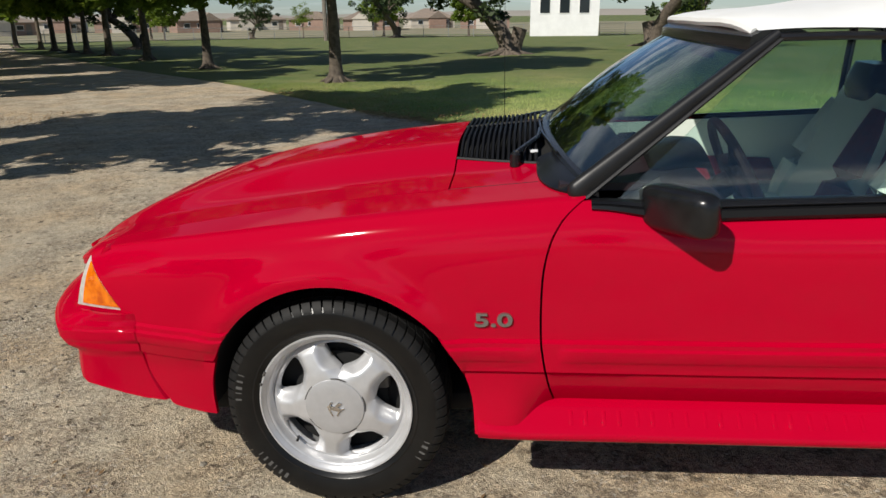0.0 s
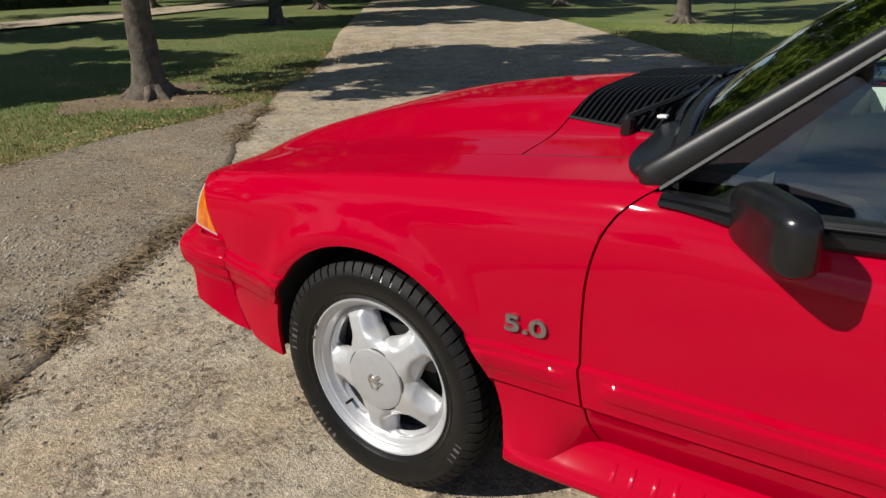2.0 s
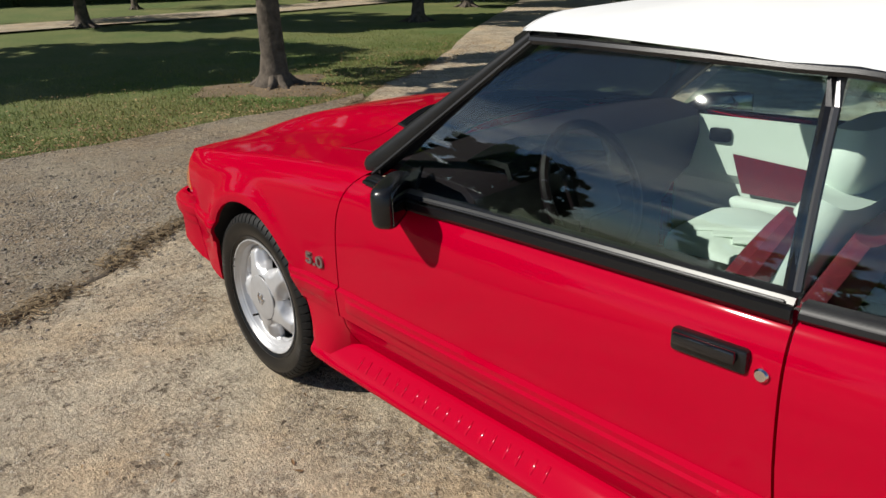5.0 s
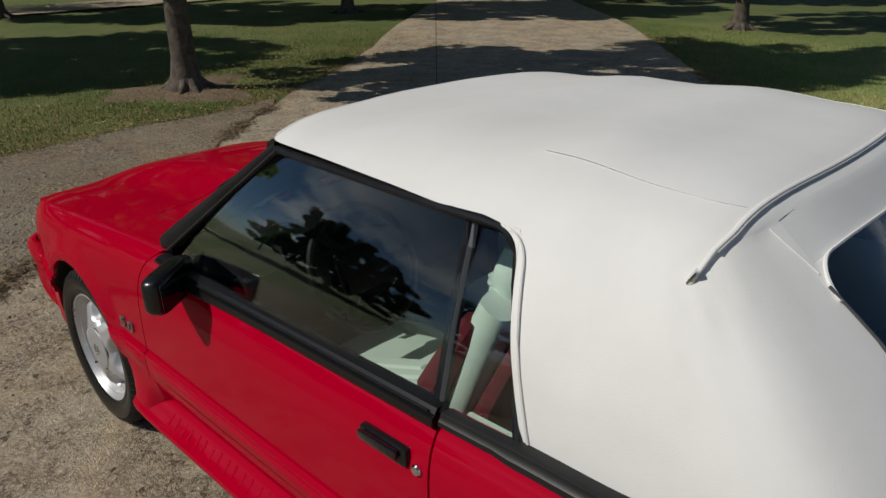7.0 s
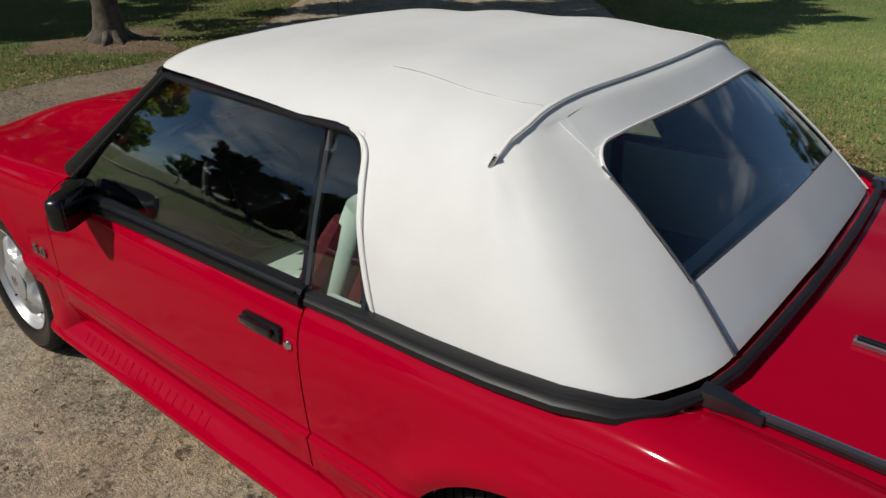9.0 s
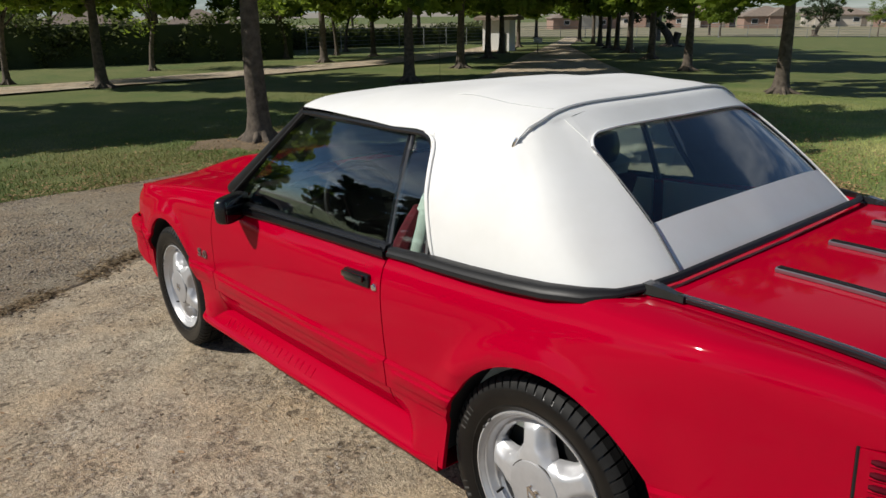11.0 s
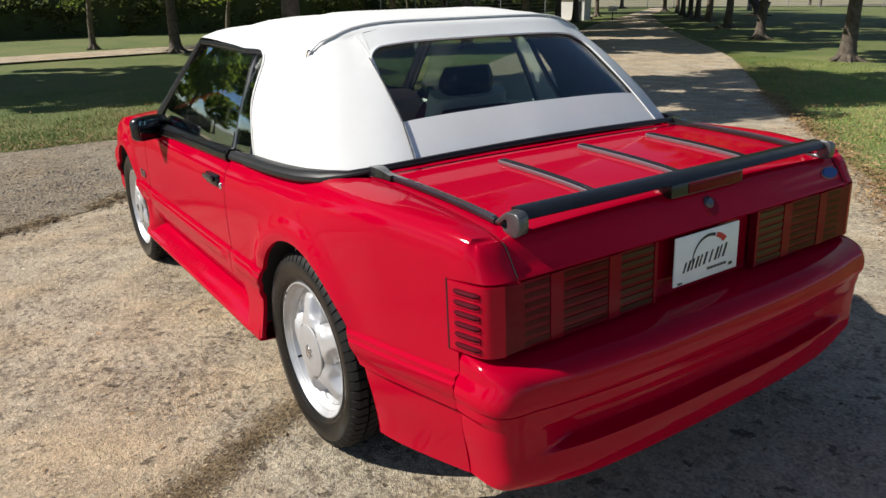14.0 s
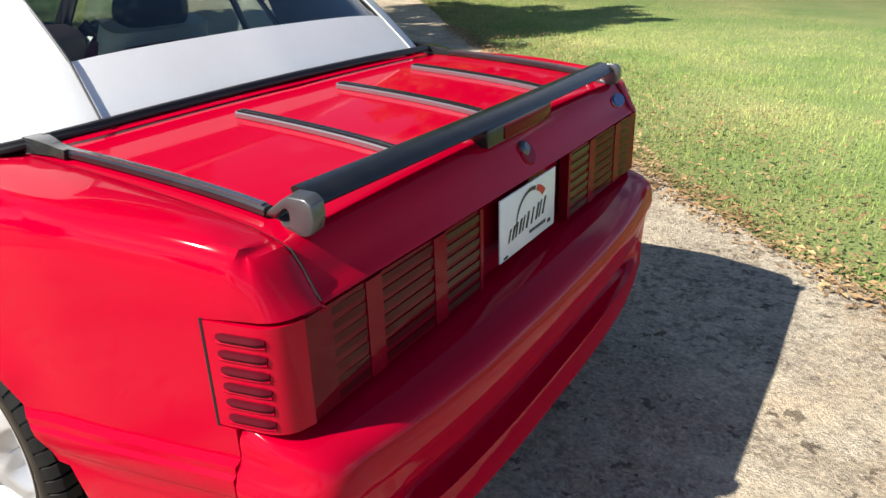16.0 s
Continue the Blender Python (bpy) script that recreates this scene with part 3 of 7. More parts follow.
for o in (tree_near, tree_row, tree_slim):
    o["group"] = "trees along the road"
for i, (x, y, s) in enumerate(((-10.1, 20.8, 1), (-14.9, 25.8, 1), (-19.2, 30.3, 1), (-22.4, 33.6, 1), (-25.4, 36.8, 1), (-29, 40.6, 1), (-33, 45, 1),
                               (-13.4, 11.3, 1), (-17.0, 16.6, 0.95), (-20.8, 21.7, 1), (-24.4, 26.2, 1), (-28.3, 30.9, 1), (-32, 35.5, 1), (-18.8, 4.3, 1.0), (-24.4, 15.2, 0.95), (-26.6, 19.4, 0.9))):
    place(tree_row, x, y, i * 1.3, s * (0.94 + 0.05 * (i % 3)))
for i, (x, y, s) in enumerate(((-25.4, 8.1, 1), (-28.5, 15.6, 1), (-29.6, 19.2, 1), (-34.5, 23.0, 1))):
    place(tree_slim, x, y, 1 + i * 1.9, s)
# trees out of view; the first is added to cast shade on the lawn
for i, (x, y, s) in enumerate(((-15.3, -4.7, 1.1), (-14, -44, 1.2), (4, -46, 1.1), (-52, -22, 1.2), (24, -42, 1.2), (-60, -40, 1.3))):
    place(tree_row, x, y, i * 2.1, s)
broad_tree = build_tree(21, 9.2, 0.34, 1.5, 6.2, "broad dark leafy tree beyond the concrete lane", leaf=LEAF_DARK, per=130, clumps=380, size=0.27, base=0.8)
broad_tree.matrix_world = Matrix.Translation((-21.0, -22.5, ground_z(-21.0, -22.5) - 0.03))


# ---- car ----
car = thing("car", "red two-door convertible with closed white soft top", "car", pose(0, 0, 0, 0, -3, 0))
WB = 2.553
half_width = curve([(-0.76, 0.700), (-0.70, 0.718), (-0.6, 0.742), (-0.4, 0.782), (-0.1, 0.806), (0.3, 0.816), (0.7, 0.820), (1.5, 0.824), (2.2, 0.826), (2.75, 0.826), (3.0, 0.812), (3.20, 0.779), (3.306, 0.758), (3.36, 0.747), (3.395, 0.738), (3.413, 0.727), (3.424, 0.711), (3.430, 0.690), (3.434, 0.655)])
side_top = curve([(-0.78, 0.752), (-0.73, 0.768), (-0.68, 0.780), (-0.5, 0.808), (-0.2, 0.842), (0.2, 0.880), (0.5, 0.900), (0.75, 0.912), (0.95, 0.890), (1.2, 0.872), (1.92, 0.868), (2.15, 0.874), (2.5, 0.884), (2.76, 0.892), (3.0, 0.892), (3.25, 0.880), (3.36, 0.866), (3.40, 0.857), (3.434, 0.852)])
mould = curve([(-0.8, 0.585), (-0.3, 0.565), (0.6, 0.548), (1.5, 0.535), (2.3, 0.530), (3.0, 0.540), (3.4, 0.548)])


def side_y(x, z, top=None):
    """Half the body's width at a place along it and a height."""
    w = half_width(x)
    d = (top if top is not None else side_top(x)) - z
    soft = 1 - step(2.6, 3.1, x)
    w -= (0.026 + 0.036 * soft) * math.exp(-max(d, 0) / (0.022 + 0.028 * soft)) * (1 - step(3.39, 3.43, x))
    zm = mould(x)
    u = zm - z
    w += (0.013 - 0.005 * step(-0.30, -0.42, x)) * (step(0.0, 0.007, u) - step(0.090, 0.100, u))
    # the raised middle of the moulding stops short of the seams beside the door
    inner = 1 - (step(0.560, 0.575, x) - step(0.650, 0.665, x)) - (step(1.885, 1.90, x) - step(1.975, 1.99, x))
    w += 0.0065 * inner * (step(0.020, 0.025, u) - step(0.055, 0.063, u))
    mid = step(0.52, 0.66, x) * (1 - step(1.96, 2.08, x))
    ends = step(0.36, 0.46, x) * (1 - mid) * (1 - step(2.25, 2.4, x))
    w -= (0.020 * (1 - ends) * (1 - 0.6 * step(-0.25, -0.40, x)) + 0.074 * mid) * step(0.10, 0.30, u) - 0.022 * ends * step(0.14, 0.30, u)
    for cx in (0.015, WB + 0.03):
        r = math.hypot(x - cx, z - 0.32)
        if z > 0.25:
            w += 0.021 * math.exp(-((r - 0.400) / 0.045) ** 2) * step(0.44, 0.62, z)
    return w


def z_levels(x, low, high):
    """Heights for one column: the moulding's edges are always among them."""
    zm = mould(x)
    marks = [zm + 0.004, zm, zm - 0.0035, zm - 0.007, zm - 0.0195, zm - 0.0225, zm - 0.0255, zm - 0.054, zm - 0.059, zm - 0.064, zm - 0.089, zm - 0.095, zm - 0.101]
    base = [0.18, 0.21, 0.24, 0.27, 0.30, 0.33, 0.36, 0.39, 0.42] + marks + [0.598, 0.602, 0.770, 0.776]
    top = [high - d for d in (0.0, 0.006, 0.013, 0.022, 0.033, 0.047, 0.065, 0.09, 0.12)]
    up = [0.615, 0.64, 0.665, 0.69, 0.715, 0.74, 0.76]
    return sorted(min(max(z, low), high) for z in base + [min(z, high - 0.13) for z in up] + top)


lid_back = curve([(0.760, 3.4355), (0.774, 3.4345), (0.780, 3.430), (0.791, 3.422), (0.808, 3.412), (0.8245, 3.402), (0.836, 3.394), (0.845, 3.386), (0.852, 3.378), (0.857, 3.369)])


def back_lean(x, z):
    """Round the rear corner the panel leans forward with the lid's rear face."""
    return (3.4355 - lid_back(z)) * min(max((x - 3.36) / 0.0755, 0.0), 1.0)


def side_panel(name, s, x_front, x_rear, low, xs, extra=None, mat=RED, thick=0.014, high=None):
    """A body side panel between two seams (functions of height); s: -1 left, 1 right; low: the lower rim by x."""
    rows = []
    for xc in xs:
        col = []
        hi = (high or side_top)(xc)
        lv = sorted(z_levels(xc, low(xc), hi))
        for z in lv:
            x = min(max(xc, x_front(z)), x_rear(z))
            z2 = max(z, low(x))
            col.append((x - (back_lean(x, z2) if x > 3.3 else 0.0), s * side_y(x, z2), z2))
        if extra:
            col += [(x, s * y, z) for x, y, z in extra(min(max(xc, x_front(hi)), x_rear(hi)), hi)]
        rows.append(col)
    return part(name, shell(rows, lambda p: Vector((p[0], p[1] - s * thick, p[2] - (0.012 if abs(p[1]) < 0.74 and p[2] > 0.7 else 0)))), mat, car, angle=38)


def arch(x, cx, r):
    return 0.32 + math.sqrt(max(r * r - (x - cx) ** 2, 0.0))


def with_arch(flat, cx, r):
    return lambda x: max(flat(x), arch(x, cx, r)) if abs(x - cx) < r else flat(x)


def columns(x0, x1, cx, r, n=26, m=40, more=()):
    xs = [x0 + (x1 - x0) * k / n for k in range(n + 1)] + list(more)
    if r:
        xs += [cx - r * math.cos(math.pi * k / m) for k in range(m + 1)] + [cx - r - 0.0015, cx + r + 0.0015]
    return sorted(x for x in xs if x0 <= x <= x1)


hood_mid = curve([(-1.0, 0.655), (-0.93, 0.715), (-0.85, 0.760), (-0.73, 0.812), (-0.44, 0.893), (-0.2, 0.938), (0.1, 0.972), (0.35, 0.988), (0.7, 1.005)])


def top_z(x, y):
    """The hood and the tops of the front wings."""
    t = side_top(max(x, -0.72)) if x > -0.72 else side_top(-0.72) + (x + 0.72) * 0.42
    w = min(abs(y) / 0.76, 1.0)
    full = hood_mid(x) - t
    a = full * 0.45
    return t + a * (1 - w * w) + (full - a) * (1 - step(0.20, 0.47, abs(y)))


def nose_x(y):
    return -0.985 + 0.255 * (min(abs(y), 0.72) / 0.72) ** 2.6


door_front = curve([(0.25, 0.655), (0.30, 0.645), (0.34, 0.636), (0.43, 0.616), (0.56, 0.602), (0.70, 0.608), (0.80, 0.628), (0.86, 0.660), (0.90, 0.705), (0.92, 0.74)])
door_rear = curve([(0.25, 1.93), (0.33, 1.955), (0.45, 1.948), (0.6, 1.932), (0.88, 1.918)])
SEAM_Y = 0.60


def wing_top(x, hi):
    """From the shoulder in over the wing to the hood's seam."""
    y0 = side_y(x, hi)
    out = []
    for k in range(1, 7):
        y = y0 + (SEAM_Y - y0) * k / 6
        out.append((x, y, top_z(x, y) + (hi - top_z(x, y0)) * (1 - k / 6)))
    return out


inner_edge = curve([(1.9, 0.752), (2.5, 0.752), (2.62, 0.735), (2.72, 0.70), (2.80, 0.6545), (3.5, 0.6545)])


def quarter_top(x, hi):
    """From the shoulder in to the trunk lid's seam."""
    xr = x - back_lean(x, hi)
    y0 = side_y(x, hi)
    y1 = min(inner_edge(x), y0)
    goal = deck_z(min(xr, 3.405), 0.6545) + 0.001 if x > 2.8 else hi + 0.010
    return [(xr, y0 + (y1 - y0) * k / 6, hi + (goal - hi) * (k / 6) + 0.007 * math.sin(math.pi * k / 6) * (1 - step(3.27, 3.37, x))) for k in range(1, 7)]


def deck_z(x, y):
    """The trunk lid's deck."""
    c = curve([(2.70, 0.925), (2.9, 0.918), (3.1, 0.906), (3.25, 0.892), (3.34, 0.878), (3.385, 0.862), (3.41, 0.842)])(x)
    return c - 0.018 * (abs(y) / 0.66) ** 2.2


front_low = with_arch(curve([(-0.8, 0.378), (-0.61, 0.335), (-0.50, 0.312), (-0.44, 0.301), (-0.34, 0.290), (0.40, 0.262), (0.7, 0.262)]), 0.03, 0.385)
rear_low = with_arch(curve([(1.9, 0.265), (2.2, 0.262), (2.95, 0.240), (3.346, 0.275), (3.4, 0.285)]), WB + 0.055, 0.385)
low_seam = curve([(0.25, -0.46), (0.32, -0.503), (0.37, -0.536), (0.42, -0.557), (0.47, -0.567), (0.51, -0.570), (0.61, -0.572)])
wing_nose = lambda z: low_seam(z) if z < 0.600 else -0.616 - 0.108 * min(max((z - 0.607) / 0.145, 0), 1)
quarter_end = lambda z: 3.335 if z < 0.600 else (3.305 if z < 0.773 else 3.4335)
for s in (-1, 1):
    side_panel("front_wing", s, wing_nose, lambda z: door_front(z) - 0.0028, front_low,
               columns(-0.724, 0.74, 0.03, 0.385, 50, more=(-0.574, -0.571, -0.568, -0.56, -0.54, 0.6, 0.602, 0.605, 0.61, 0.62, 0.628, 0.636)), extra=wing_top)
    side_panel("door", s, lambda z: door_front(z) + 0.0028, lambda z: door_rear(z) - 0.0028, lambda x: 0.300, columns(0.604, 1.952, 0, 0, 50, more=(0.608, 0.612, 0.616, 0.622, 0.64, 0.65, 1.915, 1.92, 1.925, 1.93, 1.935, 1.94, 1.945, 1.948)),
               high=lambda x: min(side_top(x), 0.905 - 0.03 * step(0.72, 1.1, x)))
    side_panel("rear_quarter", s, lambda z: door_rear(z) + 0.0028, quarter_end, rear_low, columns(1.92, 3.434, WB + 0.055, 0.385, 56, more=(1.922, 1.926, 1.93, 1.934, 1.938, 1.945, 1.95, 1.956, 3.30, 3.305, 3.31, 3.332, 3.335, 3.36, 3.38, 3.395, 3.405, 3.413, 3.42, 3.426, 3.43)),
               extra=quarter_top)

LIP = ((0.004, 0.004), (0.006, 0.010), (0.005, 0.016), (-0.002, 0.023))


def hood_lip(y):
    """Where the hood begins to turn down at the front."""
    return nose_x(y) + 0.014 + 0.068 * step(0.46, 0.67, abs(y))


# hood with raised middle
rows = []
for k in range(41):
    y = -SEAM_Y + 0.004 + (2 * SEAM_Y - 0.008) * k / 40
    x0 = hood_lip(y)
    row = [(x, y, top_z(x, y) - 0.016 * max(1 - (x - x0) / 0.09, 0) ** 2) for x in [x0 + (0.352 - x0) * (j / 40) ** 1.15 for j in range(41)]]
    rows.append([(x0 - dx, y, row[0][2] - dz) for dx, dz in LIP[::-1]] + row)
part("hood", shell(rows, (0, 0, -0.014)), RED, car, angle=40)
# scuttle beside the louvres
def louvre_half(x):
    return 0.352 + 0.30 * (x - 0.358)


for s in (-1, 1):
    rows = []
    for k in range(13):
        row = []
        for j in range(13):
            x = 0.357 + (0.72 - 0.357) * j / 12
            y = s * (louvre_half(x) + 0.005 + (SEAM_Y - 0.004 - louvre_half(x) - 0.005) * k / 12)
            row.append((x, y, top_z(x, y)))
        rows.append(row)
    part("panel_gap", tube([(0.354 + 0.25 * j / 8, s * (SEAM_Y - 0.002), top_z(0.354 + 0.25 * j / 8, SEAM_Y) - 0.0004) for j in range(9)], 0.0014, 6), DARK, car)
    part("scuttle_corner", shell(rows, (0, 0, -0.014)), RED, car)
# louvre panel: a sunk tray and its slats
def louvre_z(x, y):
    return top_z(x, y) + 0.002 - 0.004 * step(0.26, 0.40, abs(y))


tray = part("cowl_grille", shell([[(0.358 + 0.29 * j / 8, louvre_half(0.358 + 0.29 * j / 8) * (-1 + k / 12), louvre_z(0.358 + 0.29 * j / 8, louvre_half(0.358 + 0.29 * j / 8) * (-1 + k / 12)) - 0.026) for j in range(9)] for k in range(25)], (0, 0, -0.01)), DARK, car, "black slatted air intake below the windscreen")
for j in range(15):
    x = 0.368 + 0.0165 * j
    w = louvre_half(x) - 0.003
    part("slat", tube([(x, w * (-1 + k / 8), louvre_z(x, w * (-1 + k / 8))) for k in range(17)], 0.0062, 6, flat=1.6), GRILLE, tray)
for f in (-1, 0, 1):
    part("rib", tube([(0.356 + 0.27 * j / 6, f * louvre_half(0.356 + 0.27 * j / 6), louvre_z(0.356 + 0.27 * j / 6, f * louvre_half(0.356 + 0.27 * j / 6)) + 0.002) for j in range(7)], 0.006, 6), GRILLE, tray)

# front bumper cover, wrapped round the nose
def bumper_front(z):
    """How far the cover stands ahead of the nose line, by height."""
    return curve([(0.30, 0.052), (0.36, 0.050), (0.44, 0.044), (0.475, 0.046), (0.486, 0.060), (0.497, 0.084), (0.506, 0.090), (0.512, 0.093), (0.516, 0.097), (0.549, 0.098), (0.5535, 0.091), (0.562, 0.086), (0.570, 0.076), (0.584, 0.050), (0.596, 0.024), (0.602, 0.004)])(z)


rows = []
for k in range(61):
    a = -1 + 2 * k / 60
    y = 0.735 * math.copysign(abs(a) ** 0.75 if abs(a) < 1 else 1, a)
    col = []
    for z in (0.322, 0.34, 0.36, 0.39, 0.42, 0.445, 0.46, 0.475, 0.482, 0.488, 0.492, 0.497, 0.502, 0.507, 0.512, 0.516, 0.520, 0.530, 0.540, 0.546, 0.549, 0.5515, 0.5535, 0.558, 0.562, 0.568, 0.576, 0.584, 0.590, 0.596, 0.602):
        f = min(abs(a) / 0.86, 1.0)
        if abs(a) <= 0.86:
            yy = math.copysign(0.735 * (f ** 0.9), a)
            x = nose_x(yy * 0.97) - bumper_front(z)
        else:
            g = (abs(a) - 0.86) / 0.14
            zs = z + 0.02 * (0.46 - min(z, 0.46)) / 0.138
            x = (nose_x(0.713) - bumper_front(z)) * (1 - g) + g * (low_seam(zs) - 0.005)
            yy = math.copysign(0.735 * (1 - g) + g * side_y(low_seam(zs), z) + (0.012 - 0.005 * (1 - step(0.40, 0.50, z))) * math.sin(math.pi * g), a)
        lift = (front_low(x) if x < -0.36 else 0.31) - 0.322
        col.append((x, yy, z + max(lift, 0.0) * min(max((0.46 - z) / 0.138, 0), 1)))
    rows.append(col)
part("front_bumper", shell(rows, lambda p: Vector((p[0] + 0.015, p[1] * 0.98, p[2]))), RED, car, angle=40)
# plain nose behind the bumper and the lamps
rows = [[(nose_x(y) + 0.014 + 0.010 * step(0.74, 0.60, z), y, min(z, top_z(nose_x(y) + 0.014, y) - 0.001)) for z in (0.60, 0.64, 0.68, 0.72, 0.76, 0.80)] for y in [-0.36 + 0.72 * k / 24 for k in range(25)]]
part("nose_panel", shell(rows, (0.012, 0, 0)), RED, car)
for s in (-1, 1):
    # the wing's tip over the lamp, turning down with the hood's lip
    tip_rows = []
    for k in range(13):
        y = 0.598 + 0.080 * k / 12
        x0 = hood_lip(y)
        drop = 0.020 * step(0.62, 0.680, y)
        top_row = [(-0.66 + (x0 + 0.66) * j / 6, s * y, top_z(-0.66 + (x0 + 0.66) * j / 6, y) - 0.002 - max(drop, 0.016) * (j / 6) ** 2) for j in range(7)]
        xe, _, ze = top_row[-1]
        tip_rows.append(top_row + [(xe - dx, s * y, ze - dz) for dx, dz in LIP])
    part("wing_tip", shell(tip_rows, (0.012, 0, -0.006)), RED, car, angle=50)
    lens_rows = [[(hood_lip(y) + 0.004 - 0.12 * (0.755 - z), s * y, min(z, top_z(hood_lip(y), y) - 0.022)) for z in (0.603, 0.64, 0.68, 0.72, 0.755)] for y in [0.372 + (0.655 - 0.372) * k / 14 for k in range(15)]]
    part("headlamp", shell(lens_rows, (0.02, 0, 0)), CLEAR_RIM, car, "clear rectangular headlamp")
    # amber corner lamp with a clear strip along its front edge
    def lamp(grow, out):
        F = Vector((-0.788 if grow > 0 else -0.762, 0.613 - grow))
        T = Vector((-0.734 if grow > 0 else -0.726, 0.752 + grow * 1.4))
        R_ = Vector((-0.617 + grow, 0.611 - grow))
        rws = []
        for j in range(9):
            g = j / 8 * 0.97
            a_, b_ = F.lerp(T, g), R_.lerp(T, g)
            rws.append([(x, s * (side_y(max(x, -0.74), z) + out - 0.35 * max(-0.74 - x, 0) - 0.008 * g * g), z) for x, z in [tuple(a_.lerp(b_, k / 6)) for k in range(7)]])
        return rws
    part("lamp_sill", shell([[(x, s * (side_y(max(x, -0.74), 0.598) - 0.35 * max(-0.74 - x, 0) - 0.003), z) for z in (0.575, 0.590, 0.602, 0.613)] for x in [-0.80 + 0.185 * k / 10 for k in range(11)]], (0, -s * 0.02, 0)), RED, car)
    rim = part("corner_lamp", shell(lamp(0.003, -0.001), (0, -s * 0.03, 0)), CLEAR_RIM, car, "amber turn lamp with clear rim")
    part("lens", shell(lamp(-0.006, 0.002), (0, -s * 0.02, 0)), AMBER, rim)

# side skirts, flowing out of the wing and into the quarter
for s in (-1, 1):
    rows = []
    prof = [(0.735, 0.360), (0.772, 0.354), (0.785, 0.348), (0.805, 0.329), (0.828, 0.306), (0.845, 0.288), (0.850, 0.280), (0.849, 0.268), (0.840, 0.258), (0.72, 0.254)]
    for k in range(61):
        f = k / 60
        x = 0.425 + (2.20 - 0.425) * f
        grow = (0.62 + 0.38 * step(0, 0.08, f)) * (1 - step(0.93, 1.0, f))
        row = []
        for y, z in prof:
            z2 = z - 0.020 * f - 0.002
            base = side_y(x, max(z2, 0.265)) + 0.001 if y > 0.8 else y - 0.03
            row.append((x, s * (base + (y - base) * grow), z2 + 0.008 * (1 - grow) * (z < 0.30)))
        rows.append(row)
    skirt = part("side_skirt", shell(rows, lambda p: Vector((p[0], p[1] * 0.97, p[2] - 0.004))), RED, car, angle=50)
    # raised bars pressed into the skirt's sloping face
    for k in range(9):
        x = 0.70 + 0.088 * k
        drop = 0.020 * (x - 0.425) / 1.775 + 0.002
        for x0 in (-0.026, 0.014):
            part("raised_bar", box(x0, x0 + 0.010, -0.021, 0.021, -0.004, 0.0005, 0.0004), RED, skirt, at=pose(x, s * 0.8175, 0.3175 - drop, -s * 45, 0, 0))

# trunk lid: deck and sloping rear panel
lid = [(2.775, None), (2.85, None), (2.95, None), (3.05, None), (3.15, None), (3.22, None), (3.28, None), (3.33, None), (3.358, None), (3.369, 0.8665), (3.378, 0.8620), (3.386, 0.8545), (3.394, 0.845), (3.402, 0.8325), (3.412, 0.815), (3.422, 0.7965), (3.430, 0.782), (3.4345, 0.774)]
rows = []
for k in range(33):
    y = -0.651 + 1.302 * k / 32
    f = 1 - 0.03 * (abs(y) / 0.652) ** 3
    rows.append([(x - 0.004 * (abs(y) / 0.652) ** 2 * step(3.1, 3.4, x), y, deck_z(x, y) if z is None else z - 0.010 * (abs(y) / 0.652) ** 2.2 * (z > 0.79)) for x, z in lid])
part("trunk_lid", shell(rows, (-0.010, 0, -0.008)), RED, car, angle=40)
# dark gap between lid and quarters
for s in (-1, 1):
    gap_line = [(x, s * 0.6530, deck_z(x, 0.653) - 0.0010) for x in (2.80, 2.95, 3.10, 3.22, 3.31, 3.355)] + [(lid_back(z) - 0.0012, s * 0.6530, z) for z in (0.845, 0.8245, 0.808, 0.791, 0.780)]
    part("lid_gap", tube(gap_line, 0.0015, 6), DARK, car)
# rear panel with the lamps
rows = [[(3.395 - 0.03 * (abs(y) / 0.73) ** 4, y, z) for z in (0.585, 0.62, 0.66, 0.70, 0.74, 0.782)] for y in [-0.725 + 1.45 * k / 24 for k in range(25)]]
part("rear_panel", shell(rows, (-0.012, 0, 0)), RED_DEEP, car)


def tail_path(q):
    """Round the lamp block: q from 0 at its front edge on the side to 1 at the corner, then on to the plate."""
    if q <= 1:
        x = 3.312 + 0.118 * min(q, 1.0)
        return x, half_width(x) + 0.002
    return 3.4305 - 0.001 * (q - 1), 0.692 - (0.692 - 0.205) * (q - 1)


